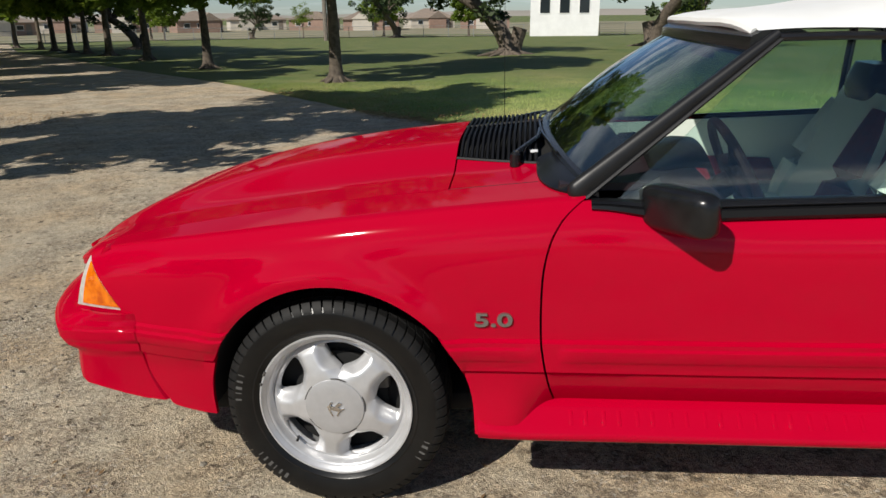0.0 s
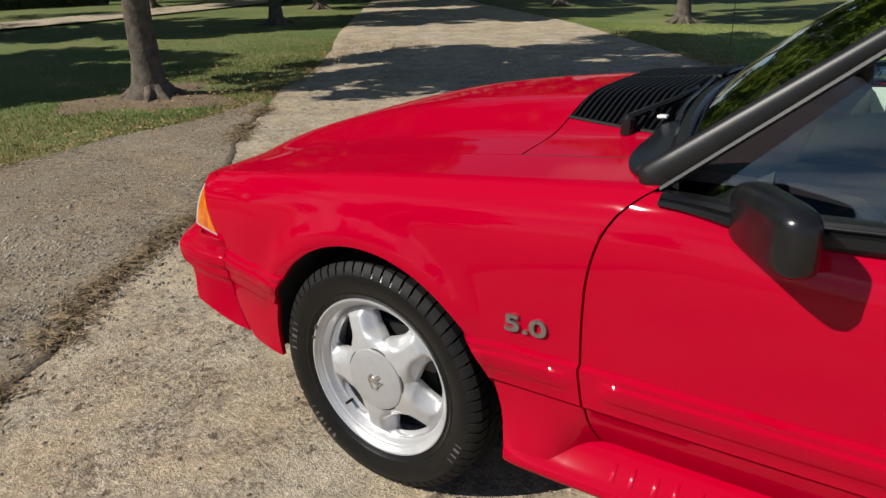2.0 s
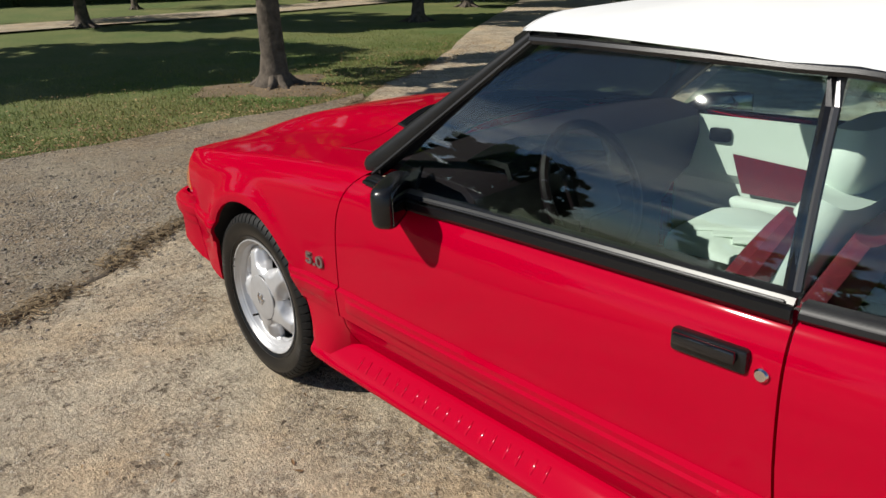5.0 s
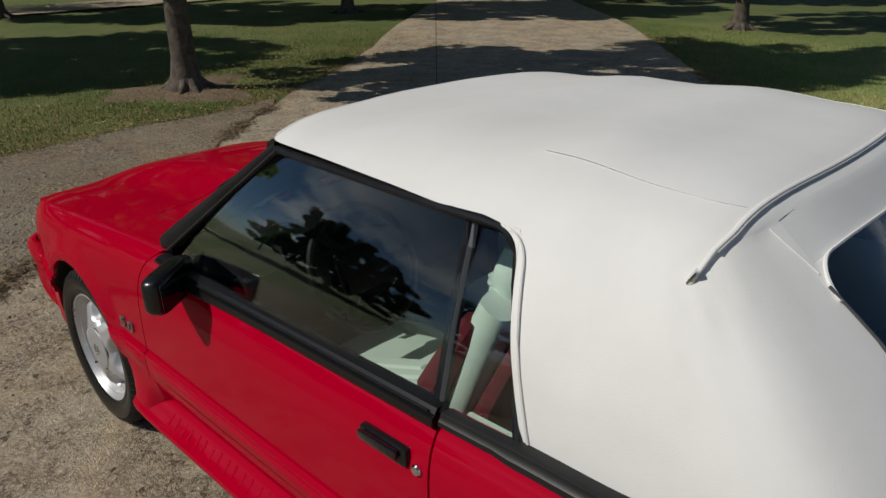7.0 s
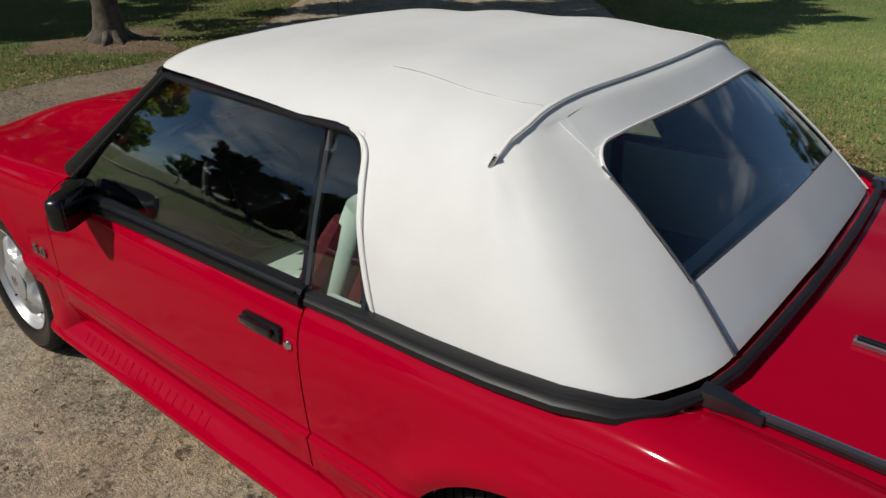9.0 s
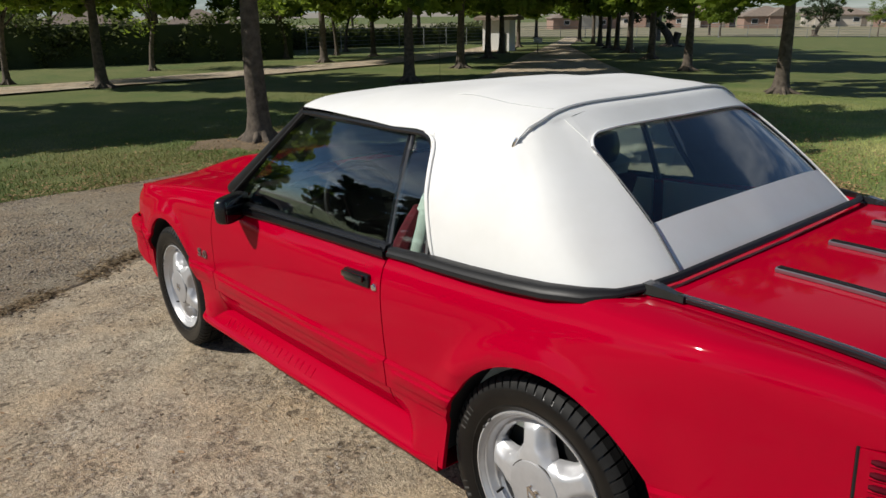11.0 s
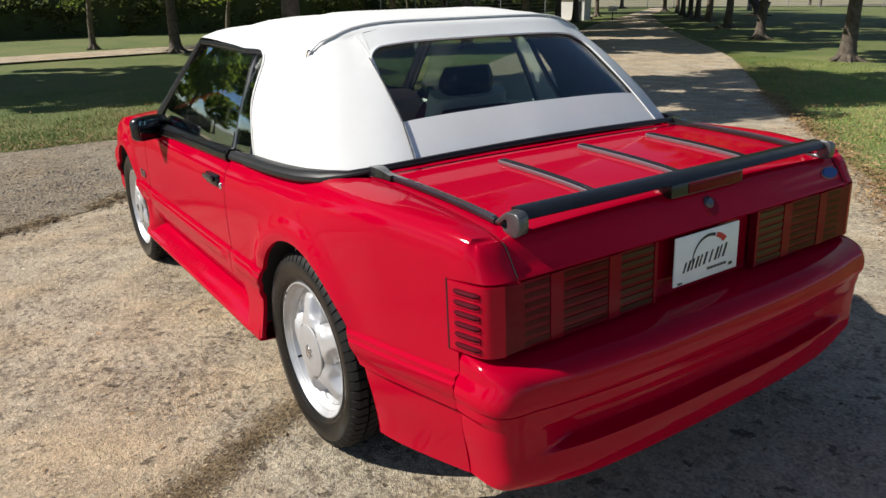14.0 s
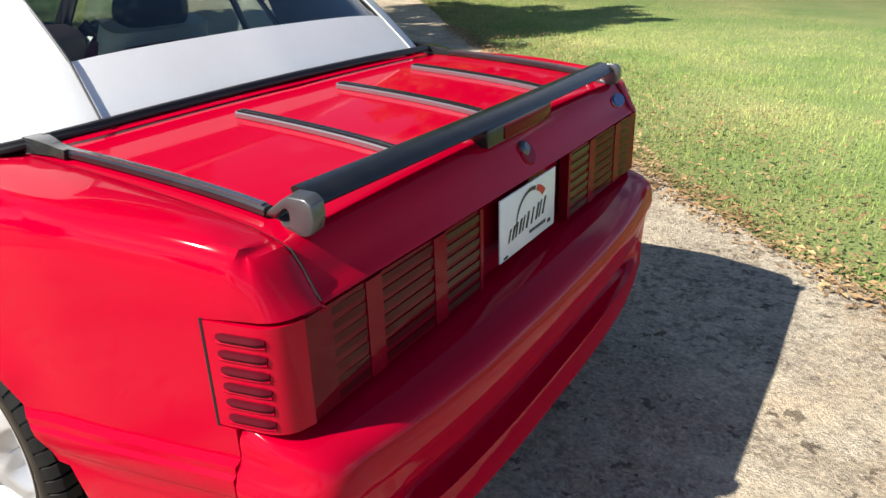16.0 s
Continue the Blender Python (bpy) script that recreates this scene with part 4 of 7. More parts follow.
for s in (-1, 1):
    qs = [k / 16 for k in range(17)]
    block = part("tail_lamp", shell([[(x, s * y, z) for z in (0.604, 0.612, 0.65, 0.70, 0.74, 0.762, 0.770)] for x, y in [tail_path(q) for q in qs + [1.004]]], lambda p: Vector((p[0] - 0.03, p[1] * 0.965, p[2]))), RED, car, "smoked red louvred tail lamp wrapped round the corner", angle=40)
    face = part("lens", shell([[(tail_path(q)[0] - 0.0012, s * tail_path(q)[1], z) for z in (0.606, 0.65, 0.70, 0.74, 0.768)] for q in [1.002 + 0.998 * k / 12 for k in range(13)]], (-0.02, 0, 0)), LAMP_RED, block, "dark smoked red lens")
    def strip(y0, y1, z0, z1, out, mat, name):
        part(name, shell([[(3.4300 + out - 0.0035 * (abs(y) / 0.7) ** 8, s * y, z) for z in (z0, (z0 + z1) / 2, z1)] for y in [y0 + (y1 - y0) * k / 8 for k in range(9)]], (-0.003, 0, 0)), mat, block)
    for y0, y1 in ((0.218, 0.335), (0.376, 0.520), (0.561, 0.684)):
        for j in range(7):
            z = 0.613 + 0.0225 * j
            strip(y0, y1, z, z + 0.0125, 0.0008, LAMP_DIM if y0 < 0.3 else LAMP_SLAT, "louvre")
    for y0, y1 in ((0.205, 0.217), (0.336, 0.375), (0.521, 0.560)):
        strip(y0, y1, 0.606, 0.768, 0.0022, LAMP_BAR, "divider")
    # slots on the side: dark tubes carry the scoops' shade, red lips below
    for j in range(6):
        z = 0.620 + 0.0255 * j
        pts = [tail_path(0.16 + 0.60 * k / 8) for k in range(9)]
        part("slot", tube([(x, s * (y - 0.0015), z + 0.0015) for x, y in pts], [0.005] + [0.0086] * 7 + [0.005], 8, flat=0.85), SLOT_SHADE, block)
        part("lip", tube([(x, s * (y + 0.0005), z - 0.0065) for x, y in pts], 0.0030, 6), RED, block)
    part("lamp_gasket", tube([(3.309, s * (half_width(3.309) + 0.0005), z) for z in (0.602, 0.65, 0.70, 0.74, 0.772)], 0.0032, 6), DARK, block)

# rear bumper cover: smooth sides, rounded corners, a long shallow recess across the back
back_out = curve([(0.24, -0.030), (0.262, -0.008), (0.29, 0.004), (0.32, 0.004), (0.36, 0.002), (0.42, 0.004), (0.47, 0.008), (0.482, 0.010), (0.4855, 0.004), (0.489, 0.016), (0.51, 0.021), (0.54, 0.020), (0.560, 0.012), (0.572, -0.004), (0.582, -0.030), (0.592, -0.075), (0.599, -0.118)])
rows = []
levels = (0.245, 0.262, 0.275, 0.29, 0.31, 0.33, 0.348, 0.353, 0.358, 0.363, 0.368, 0.38, 0.40, 0.415, 0.426, 0.430, 0.434, 0.438, 0.443, 0.46, 0.475, 0.482, 0.4855, 0.489, 0.495, 0.51, 0.53, 0.545, 0.556, 0.566, 0.575, 0.583, 0.591, 0.596, 0.599)
for k in range(97):
    a = -1 + 2 * k / 96
    col = []
    for z in levels:
        q = max(abs(a) - 0.66, 0) / 0.34
        ey = side_y(3.338, min(z, 0.60)) - 0.5 * max(z - 0.578, 0)
        b0y = 0.655
        yy = b0y * min(abs(a) / 0.66, 1.0)
        groove = (step(0.352, 0.366, z) - step(0.428, 0.440, z)) * (1 - step(0.50, 0.652, yy))
        back = 3.522 - 0.058 * (yy / 0.72) ** 3 + back_out(z) - 0.044 * groove
        if q <= 0:
            x, y = back, yy
        else:
            cx_, cy_ = back - 0.006, ey + 0.002
            x = (1 - q) ** 2 * back + 2 * q * (1 - q) * cx_ + q * q * (3.3372 if z > 0.488 else 3.3346)
            y = (1 - q) ** 2 * b0y + 2 * q * (1 - q) * cy_ + q * q * ey
            x, y = x + 0.012 * math.sin(math.pi * q) ** 2, y + 0.006 * math.sin(math.pi * q) ** 2
        low = 0.030 * step(0.45, 0.8, abs(a))
        col.append((x, math.copysign(y, a), z + low * min(max((0.40 - z) / 0.155, 0), 1)))
    rows.append(col)
part("rear_bumper", shell(rows, lambda p: Vector((p[0] - 0.02, p[1] * 0.975, p[2] - 0.002))), RED, car, angle=32)


# ---- wheels ----
def build_wheel():
    w = new("wheel")
    w.parent = car
    R, rim = 0.326, 0.213
    prof = [(rim - 0.005, 0.10), (rim + 0.004, 0.055), (rim + 0.004, -0.052), (rim + 0.004, -0.066), (rim + 0.010, -0.078), (rim + 0.024, -0.086), (rim + 0.027, -0.0885), (rim + 0.032, -0.0875), (rim + 0.055, -0.096), (rim + 0.080, -0.097), (rim + 0.084, -0.0955), (R - 0.030, -0.094), (R - 0.017, -0.084), (R - 0.0125, -0.072), (R - 0.0125, 0.09), (R - 0.03, 0.105), (rim - 0.005, 0.10)]
    tyre = part("tyre", lathe(prof, 96), TYRE, w, "black tyre with a blocky tread", angle=25)
    bm = bmesh.new()
    for k in range(64):
        a = 2 * math.pi * k / 64
        for ys, o, sk in (((-0.0965, -0.088, -0.076, -0.050), 0.30, 0.0), ((-0.043, -0.006), 0.5, 0.35), ((0.001, 0.04), 0.5, 0.6)):
            rings = []
            for i, y in enumerate(ys):
                f = i / (len(ys) - 1)
                top_r = R - (0.031 if y < -0.095 else 0.0135 if y < -0.085 else 0.003 if y < -0.07 else 0.0)
                ring = []
                for r, da in ((top_r - 0.012, 0.03), (top_r, 0.06), (top_r, 0.86), (top_r - 0.012, 0.89)):
                    aa = a + (da + o * f + sk) * 2 * math.pi / 64
                    ring.append(bm.verts.new((r * math.cos(aa), y, r * math.sin(aa))))
                rings.append(ring)
            for p, q in zip(rings, rings[1:]):
                for m in range(3):
                    bm.faces.new((p[m], p[m + 1], q[m + 1], q[m]))
            bm.faces.new(rings[0]), bm.faces.new(rings[-1])
    bmesh.ops.recalc_face_normals(bm, faces=bm.faces)
    part("tread", bm, TREAD, tyre)
    # worn pale bars raised on the sidewall
    for start, count in ((2.75, 5), (3.7, 6), (-0.6, 4)):
        for k in range(count):
            a = start + k * 0.07
            bm = bmesh.new()
            v = [bm.verts.new((r * math.cos(a + o), y, r * math.sin(a + o))) for r, y in ((rim + 0.060, -0.0970), (rim + 0.078, -0.0978)) for o in (0.0, 0.012 + 0.010 * ((k * 7) % 3))]
            bm.faces.new((v[0], v[1], v[3], v[2]))
            part("raised_bar", bm, TYRE_MARK, tyre)
    part("wheel_rim", lathe([(0.198, 0.06), (0.196, -0.02), (0.180, -0.030), (0.184, -0.038), (0.192, -0.043), (0.1985, -0.052), (0.202, -0.064), (0.2045, -0.0675), (0.2085, -0.069), (0.2105, -0.073), (0.2165, -0.0765), (0.2205, -0.0835), (0.2245, -0.0835), (0.2255, -0.078), (0.219, -0.05)], 96), ALLOY, w, "silver alloy rim with a stepped lip", angle=42)
    part("brake_disc", lathe([(0.02, -0.005), (0.14, -0.005), (0.14, 0.01), (0.19, 0.012), (0.198, 0.03)], 40), DARK, w)
    part("caliper", box(0.07, 0.15, -0.018, 0.02, 0.02, 0.13, 0.012), IRON, w)
    # five broad spokes that flow into the hub and the rim, with a window between each two
    gap = curve([(0.084, 0.0), (0.112, 0.0), (0.120, 7.0), (0.128, 12.5), (0.140, 16.5), (0.155, 18.5), (0.170, 20.0), (0.178, 19.5), (0.184, 15.5), (0.1875, 8.0), (0.189, 0.0), (0.193, 0.0)])
    radii = [0.084, 0.092, 0.101, 0.108, 0.112, 0.1145, 0.117, 0.120, 0.124, 0.128, 0.134, 0.142, 0.151, 0.160, 0.168, 0.174, 0.179, 0.182, 0.185, 0.187, 0.1885, 0.191, 0.1945]
    crown = curve([(0.084, -0.0850), (0.10, -0.0835), (0.13, -0.0770), (0.16, -0.0690), (0.174, -0.0640), (0.184, -0.0545), (0.1945, -0.0450)])
    drop = curve([(0.084, 0.002), (0.098, 0.007), (0.112, 0.022), (0.13, 0.034), (0.16, 0.030), (0.178, 0.022), (0.188, 0.004), (0.1945, 0.0)])
    for k in range(5):
        a = math.pi / 2 + 0.42 + 2 * math.pi * k / 5
        rws = []
        for r in radii:
            h = 36.0 - gap(r)
            row = []
            for j in range(17):
                t = -1 + j / 8
                phi = math.radians(h * t)
                flat = step(0.34, 1.0, abs(t)) * (0.55 + 0.45 * abs(t))
                row.append((r * math.cos(a + phi), crown(r) + drop(r) * flat, r * math.sin(a + phi)))
            rws.append(row)
        part("spoke", shell(rws, (0, 0.020, 0)), ALLOY, w, angle=55)
    cap = part("centre_cap", lathe([(0.0, -0.0915), (0.045, -0.0912), (0.078, -0.0895), (0.0855, -0.0875), (0.0872, -0.0845), (0.0885, -0.060)], 48), CAP, w, "grey centre cap with a plain emblem", angle=30)
    part("cap_groove", lathe([(0.0868, -0.060), (0.0868, -0.0838), (0.0905, -0.0838), (0.0905, -0.060)], 48), IRON, cap)
    bm = bmesh.new()
    for dx, dz, lx, lz, rot in ((0, 0, 0.017, 0.007, 0.3), (0.013, 0.011, 0.005, 0.010, 0.8), (-0.012, 0.011, 0.003, 0.012, 0.6), (-0.011, -0.013, 0.003, 0.013, -0.4), (0.012, -0.013, 0.003, 0.013, 0.5), (0.021, -0.004, 0.009, 0.003, -0.5)):
        b = box(-lx, lx, -0.0950, -0.088, -lz, lz, 0.0015)
        bmesh.ops.rotate(b, verts=b.verts, matrix=Matrix.Rotation(rot, 3, "Y"))
        bmesh.ops.translate(b, verts=b.verts, vec=(dx, 0, dz))
        me = bpy.data.meshes.new("t")
        b.to_mesh(me), b.free()
        bm.from_mesh(me)
        bpy.data.meshes.remove(me)
    part("emblem", bm, CHROME, cap, "small plain chrome emblem")
    part("valve", tube([(-0.140, -0.030, -0.130), (-0.132, -0.070, -0.122)], 0.0045, 6), BLACK, w)
    for a, n in ((2.62, 3), (2.80, 2)):
        part("balance_weight", tube([(0.2235 * math.cos(a + 0.03 * i), -0.0845, 0.2235 * math.sin(a + 0.03 * i)) for i in range(n)], 0.0045, 6), IRON, w)
    return w


wheel = build_wheel()
wheel.matrix_local = pose(0.012, -0.705, 0.324)
for x, y, rz in ((WB, -0.712, 0), (0.012, 0.705, 180), (WB, 0.712, 180)):
    c = copy_thing(wheel, pose(x, y, 0.324, 0, 14 if rz == 0 else 30, rz))
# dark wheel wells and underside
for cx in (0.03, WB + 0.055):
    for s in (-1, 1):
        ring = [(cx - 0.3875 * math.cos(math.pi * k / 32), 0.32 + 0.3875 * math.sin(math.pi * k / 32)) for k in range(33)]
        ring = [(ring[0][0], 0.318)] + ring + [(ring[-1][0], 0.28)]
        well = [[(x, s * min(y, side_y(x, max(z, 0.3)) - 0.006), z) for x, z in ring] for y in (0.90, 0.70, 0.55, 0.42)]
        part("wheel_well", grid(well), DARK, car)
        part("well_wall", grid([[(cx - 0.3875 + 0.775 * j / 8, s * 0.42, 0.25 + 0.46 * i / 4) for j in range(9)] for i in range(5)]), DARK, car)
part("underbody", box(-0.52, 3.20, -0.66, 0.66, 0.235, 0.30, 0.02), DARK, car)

# ---- windscreen and soft top ----
def ws_low(y):
    f = (y / 0.70) ** 2
    return Vector((0.635 + 0.105 * f, y, 0.985 - 0.060 * f))


def ws_high(y):
    f = (y / 0.60) ** 2
    return Vector((1.125 + 0.085 * f, y, 1.298 - 0.016 * f))


cowl_edge = curve([(0.40, 0.600), (0.50, 0.600), (0.58, 0.606), (0.64, 0.622), (0.69, 0.650), (0.72, 0.680), (0.745, 0.712)])
rows = []
for j in range(11):
    f = j / 10
    rows.append([ws_low(0.70 * a).lerp(ws_high(0.60 * a), f) + Vector((-0.02, 0, 0.02)) * math.sin(math.pi * f) for a in [-1 + k / 12 for k in range(25)]])
ws = part("windscreen", shell(rows, (0.004, 0, -0.004)), GLASS_FRONT, car, "tinted windscreen")
part("lower_seal", tube([ws_low(0.70 * (-1 + k / 12)) + Vector((-0.004, 0, 0.004)) for k in range(25)], 0.016, 6, flat=0.6), BLACK, ws)
part("header", shell([[ws_high(0.605 * (-1 + k / 12)) + Vector((dx, 0, dz)) for dx, dz in ((-0.075, -0.034), (-0.072, -0.006), (-0.045, 0.008), (0.03, 0.014), (0.06, 0.0))] for k in range(25)], (0.006, 0, -0.02)), BLACK, ws)
for s in (-1, 1):
    a, b = Vector((0.715, s * 0.738, 0.913)), Vector((1.213, s * 0.612, 1.284))
    d = (b - a).normalized()
    out = Vector((0, s, 0)) - d * d.y * s
    fwd = d.cross(out).normalized() * (1 if d.cross(out).x < 0 else -1)
    prof = [(-0.030, 0.034), (0.002, 0.038), (0.012, 0.030), (0.014, 0.012), (0.008, -0.006), (0.002, -0.014), (-0.03, -0.014)]
    rows = [[a.lerp(b, f) + out * (o - 0.004) + fwd * (q * (1.2 - 0.65 * f) - 0.006 * f) for o, q in prof] for f in [0.985 * k / 12 for k in range(13)]]
    # rounded foot
    for f, g in ((-0.016, 0.90), (-0.030, 0.70), (-0.040, 0.40), (-0.044, 0.06)):
        c = a.lerp(b, f) + out * -0.012 + fwd * 0.010
        rows.insert(0, [c + (q - a) * g for q in [a + out * (o + 0.008) + fwd * (p * 1.2 - 0.010) for o, p in prof]])
    pil = part("windscreen_pillar", grid(rows, closed=True), PILLAR, car, "black windscreen pillar", angle=75)
    part("seal", tube([a.lerp(b, f) + out * 0.008 - fwd * 0.010 for f in [k / 10 for k in range(11)]], 0.006, 6), RUBBER, pil)
    # black cowl between the scuttle and the glass, running into the pillar's foot
    cowl = []
    for k in range(17):
        y = 0.40 + (0.742 - 0.40) * k / 16
        x0, end = cowl_edge(y), ws_low(min(y, 0.70)) + Vector((0.012 + 0.10 * max(y - 0.70, 0), 0, 0.006 - 0.25 * max(y - 0.70, 0)))
        cowl.append([(x0 + (end.x - x0) * f, s * y, max((top_z(x0, y) + 0.004) * (1 - f ** 1.3) + end.z * f ** 1.3 + 0.008 * math.sin(math.pi * f), top_z(x0 + (end.x - x0) * f, y) + 0.005)) for f in [j / 6 for j in range(7)]])
    part("cowl_cover", shell(cowl, (0.0, 0, -0.012)), SATIN, car, "black cowl below the windscreen corner", angle=50)

roof_half = curve([(1.16, 0.592), (1.2, 0.614), (1.3, 0.627), (1.6, 0.628), (1.96, 0.620), (2.15, 0.604), (2.27, 0.584), (2.34, 0.535), (2.37, 0.470)])
roof_edge = curve([(1.16, 1.290), (1.22, 1.292), (1.6, 1.268), (1.96, 1.238), (2.15, 1.238), (2.27, 1.252), (2.34, 1.270), (2.37, 1.274)])
roof_mid = curve([(1.10, 1.312), (1.2, 1.333), (1.4, 1.349), (1.7, 1.363), (2.0, 1.364), (2.2, 1.353), (2.3, 1.333), (2.37, 1.306)])


def roof_point(x, t):
    """t: -1 left rail, 1 right rail."""
    y, w = roof_half(x) * t, 1 - abs(t) ** 6.0
    sag = (-0.009 * math.sin(math.pi * (x - 1.22) / 0.385) ** 2 + 0.004 * noise.noise(Vector((x * 5, t * 3, 3.0))) * (1 - step(2.05, 2.25, x))) * w
    xx = x - 0.075 * (1 - t * t) * (1 - step(1.16, 1.5, x)) + 0.035 * (1 - t * t) * step(2.2, 2.37, x)
    return Vector((xx, y, roof_edge(x) + (roof_mid(x) - roof_edge(x)) * w + sag))


top = new("soft_top")
top.parent = car
top["label"] = "closed white vinyl soft top with a rear window"
us = [k / 22 for k in range(22)] + [1.0, 1.03, 1.06, 1.085, 1.12, 1.2, 1.32, 1.45, 1.6, 1.75, 1.9, 2.0]
xs = [1.16, 1.18, 1.21, 1.25, 1.3, 1.38, 1.46, 1.55, 1.64, 1.73, 1.82, 1.9, 1.95] + [1.992 + (2.37 - 1.992) * (1 - (1 - u) ** 1.25) for u in us if u <= 1]
ts = [u - 2 for u in us if u >= 1]
ts += [-t for t in ts[::-1][1:]]
# front hem that laps over the header
part("front_hem", tube([roof_point(1.165, t) + Vector((-0.002, 0, -0.012)) for t in ts if abs(t) < 0.975], 0.016, 8, flat=0.9), VINYL, top)


def around_top(u):
    if u <= 1:
        return roof_point(1.992 + (2.37 - 1.992) * (1 - (1 - u) ** 1.25), -1)
    return roof_point(2.37, -1 + (u - 1))


base_x = curve([(0, 2.102), (0.5, 2.46), (0.8, 2.665), (0.93, 2.735), (1.0, 2.768), (1.1, 2.780), (2.0, 2.800)])
base_y = curve([(0, 0.752), (0.3, 0.762), (0.6, 0.758), (0.8, 0.725), (0.93, 0.64), (1.0, 0.572), (1.1, 0.510), (2.0, 0.0)])
base_z = curve([(0, 0.888), (0.5, 0.897), (0.9, 0.912), (1.0, 0.918), (1.4, 0.930), (2.0, 0.938)])


def hang(u, v):
    """The sides and back of the top: u from the side window round to the middle of the back, v from the roof down."""
    a, b = around_top(u), Vector((base_x(u), -base_y(u), base_z(u)))
    p = a.lerp(b, v)
    side = 1 - step(0.75, 1.1, u)
    p += Vector((0.012 * (1 - side), -0.030 * side, 0.010)) * math.sin(math.pi * v)
    wr = noise.noise(Vector((u * 5, v * 3, 2.0))) * 0.006 + noise.noise(Vector((u * 14, v * 4, 7.0))) * 0.0022
    p += Vector((0.3, -0.8, 0.3)) * wr * math.sin(math.pi * v) * side
    near_tip = math.exp(-((u - 0.72) / 0.16) ** 2 - ((v - 0.22) / 0.16) ** 2)
    p += Vector((0.1, -0.8, 0.2)) * 0.006 * near_tip * math.sin(u * 62 + v * 9)
    return p


vs = [0.0, 0.03, 0.07, 0.11, 0.155, 0.19, 0.225, 0.27, 0.34, 0.41, 0.48, 0.55, 0.62, 0.68, 0.73, 0.79, 0.86, 0.93, 1.0]
U0, U1, V0, V1 = 1.12, 1.03, 0.155, 0.73


def both(u, v):
    p = hang(u if u <= 2 else 4 - u, v)
    return p if u <= 2 else Vector((p.x, -p.y, p.z))


full = us + [4 - u for u in us[::-1][1:]]
iu0, iv0, iv1 = full.index(U0), vs.index(V0), vs.index(V1)
iu1 = len(full) - 1 - full.index(U1)
inside = lambda i, j: iu0 <= i < iu1 and iv0 <= j < iv1


def edge_u(i, v):
    """The window's left edge leans outwards towards its top."""
    return full[i] - (0.008 + 0.062 * min(max((V1 - v) / (V1 - V0), 0.0), 1.0) if i == iu0 else 0.0)


rows = [[both(edge_u(i, v), v) for v in vs] for i in range(len(full))]
cover = grid([[roof_point(x, t) for t in ts] for x in xs])
vgrid = [[cover.verts.new(p) for p in r] for r in rows]
for i in range(len(rows) - 1):
    for j in range(len(vs) - 1):
        if not inside(i, j):
            cover.faces.new((vgrid[i][j], vgrid[i][j + 1], vgrid[i + 1][j + 1], vgrid[i + 1][j]))
# rounded upper corners of the rear window
for i, o in ((iu0, 1), (iu1, -1)):
    fan = [both(edge_u(i, V0), V0)] + [both(edge_u(i, V0 + 0.12 * (1 - math.sin(a))) + o * 0.13 * (1 - math.cos(a)), V0 + 0.12 * (1 - math.sin(a))) for a in [math.pi / 2 * k / 8 for k in range(9)]]
    fv = [cover.verts.new(q + Vector((0.0004, 0, 0.0005))) for q in fan]
    for k in range(1, 9):
        cover.faces.new((fv[0], fv[k], fv[k + 1]))
def hem_arc(n=8):
    a, c, b = roof_point(1.925, -1), hang(0.0, 0.0), hang(0.0, 0.17)
    return [a.lerp(c, k / n).lerp(c.lerp(b, k / n), k / n) for k in range(n + 1)]


for sy in (1, -1):
    arc_pts = [Vector((q.x, sy * q.y, q.z)) for q in hem_arc()]
    c = hang(0.0, 0.0)
    fv = [cover.verts.new(q + Vector((0, -sy * 0.001, 0))) for q in [Vector((c.x, sy * c.y, c.z))] + arc_pts]
    for k in range(1, len(fv) - 1):
        cover.faces.new((fv[0], fv[k], fv[k + 1]))
bmesh.ops.remove_doubles(cover, verts=cover.verts, dist=0.0008)
bmesh.ops.dissolve_degenerate(cover, dist=0.0002, edges=cover.edges)
bmesh.ops.recalc_face_normals(cover, faces=cover.faces)
part("cover", cover, VINYL, top, angle=80)
lining = grid([[roof_point(x, t) + Vector((0, 0, -0.012)) for t in ts[2:-2]] for x in xs[:-2]])
vgrid = [[lining.verts.new(Vector((p[0] - 0.010, p[1] * 0.98, p[2] - 0.004))) for p in r] for r in rows]
for i in range(len(rows) - 1):
    for j in range(len(vs) - 1):
        if not inside(i, j):
            lining.faces.new((vgrid[i][j], vgrid[i][j + 1], vgrid[i + 1][j + 1], vgrid[i + 1][j]))
part("lining", lining, LINING, top, "dark cloth lining under the top", angle=60)
win = part("rear_window", shell([[both(edge_u(i, vs[j]), vs[j]) + Vector((-0.003, 0, -0.002)) for j in range(iv0, iv1 + 1)] for i in range(iu0, iu1 + 1)], (-0.004, 0, -0.003)), GLASS_REAR, top, "clear rear window sewn into the top")
for i in (iu0, iu1):
    part("welt", tube([both(edge_u(i, v), v) + Vector((0.004, 0, 0.004)) for v in vs[iv0 + 2:]], 0.0028, 6), GREY_TRIM if i == iu0 else VINYL, win)
round_corner = lambda i, o: [both(edge_u(i, V0 + 0.12 * (1 - math.sin(a))) + o * 0.13 * (1 - math.cos(a)), V0 + 0.12 * (1 - math.sin(a))) for a in [math.pi / 2 * k / 8 for k in range(9)]]
top_line = round_corner(iu0, 1) + [both(u, V0) for u in full if U0 + 0.10 < u < 4 - U1 - 0.15] + round_corner(iu1, -1)[::-1]
part("welt", tube([q + Vector((0.003, 0, 0.003)) for q in top_line], 0.0035, 6), VINYL, win)
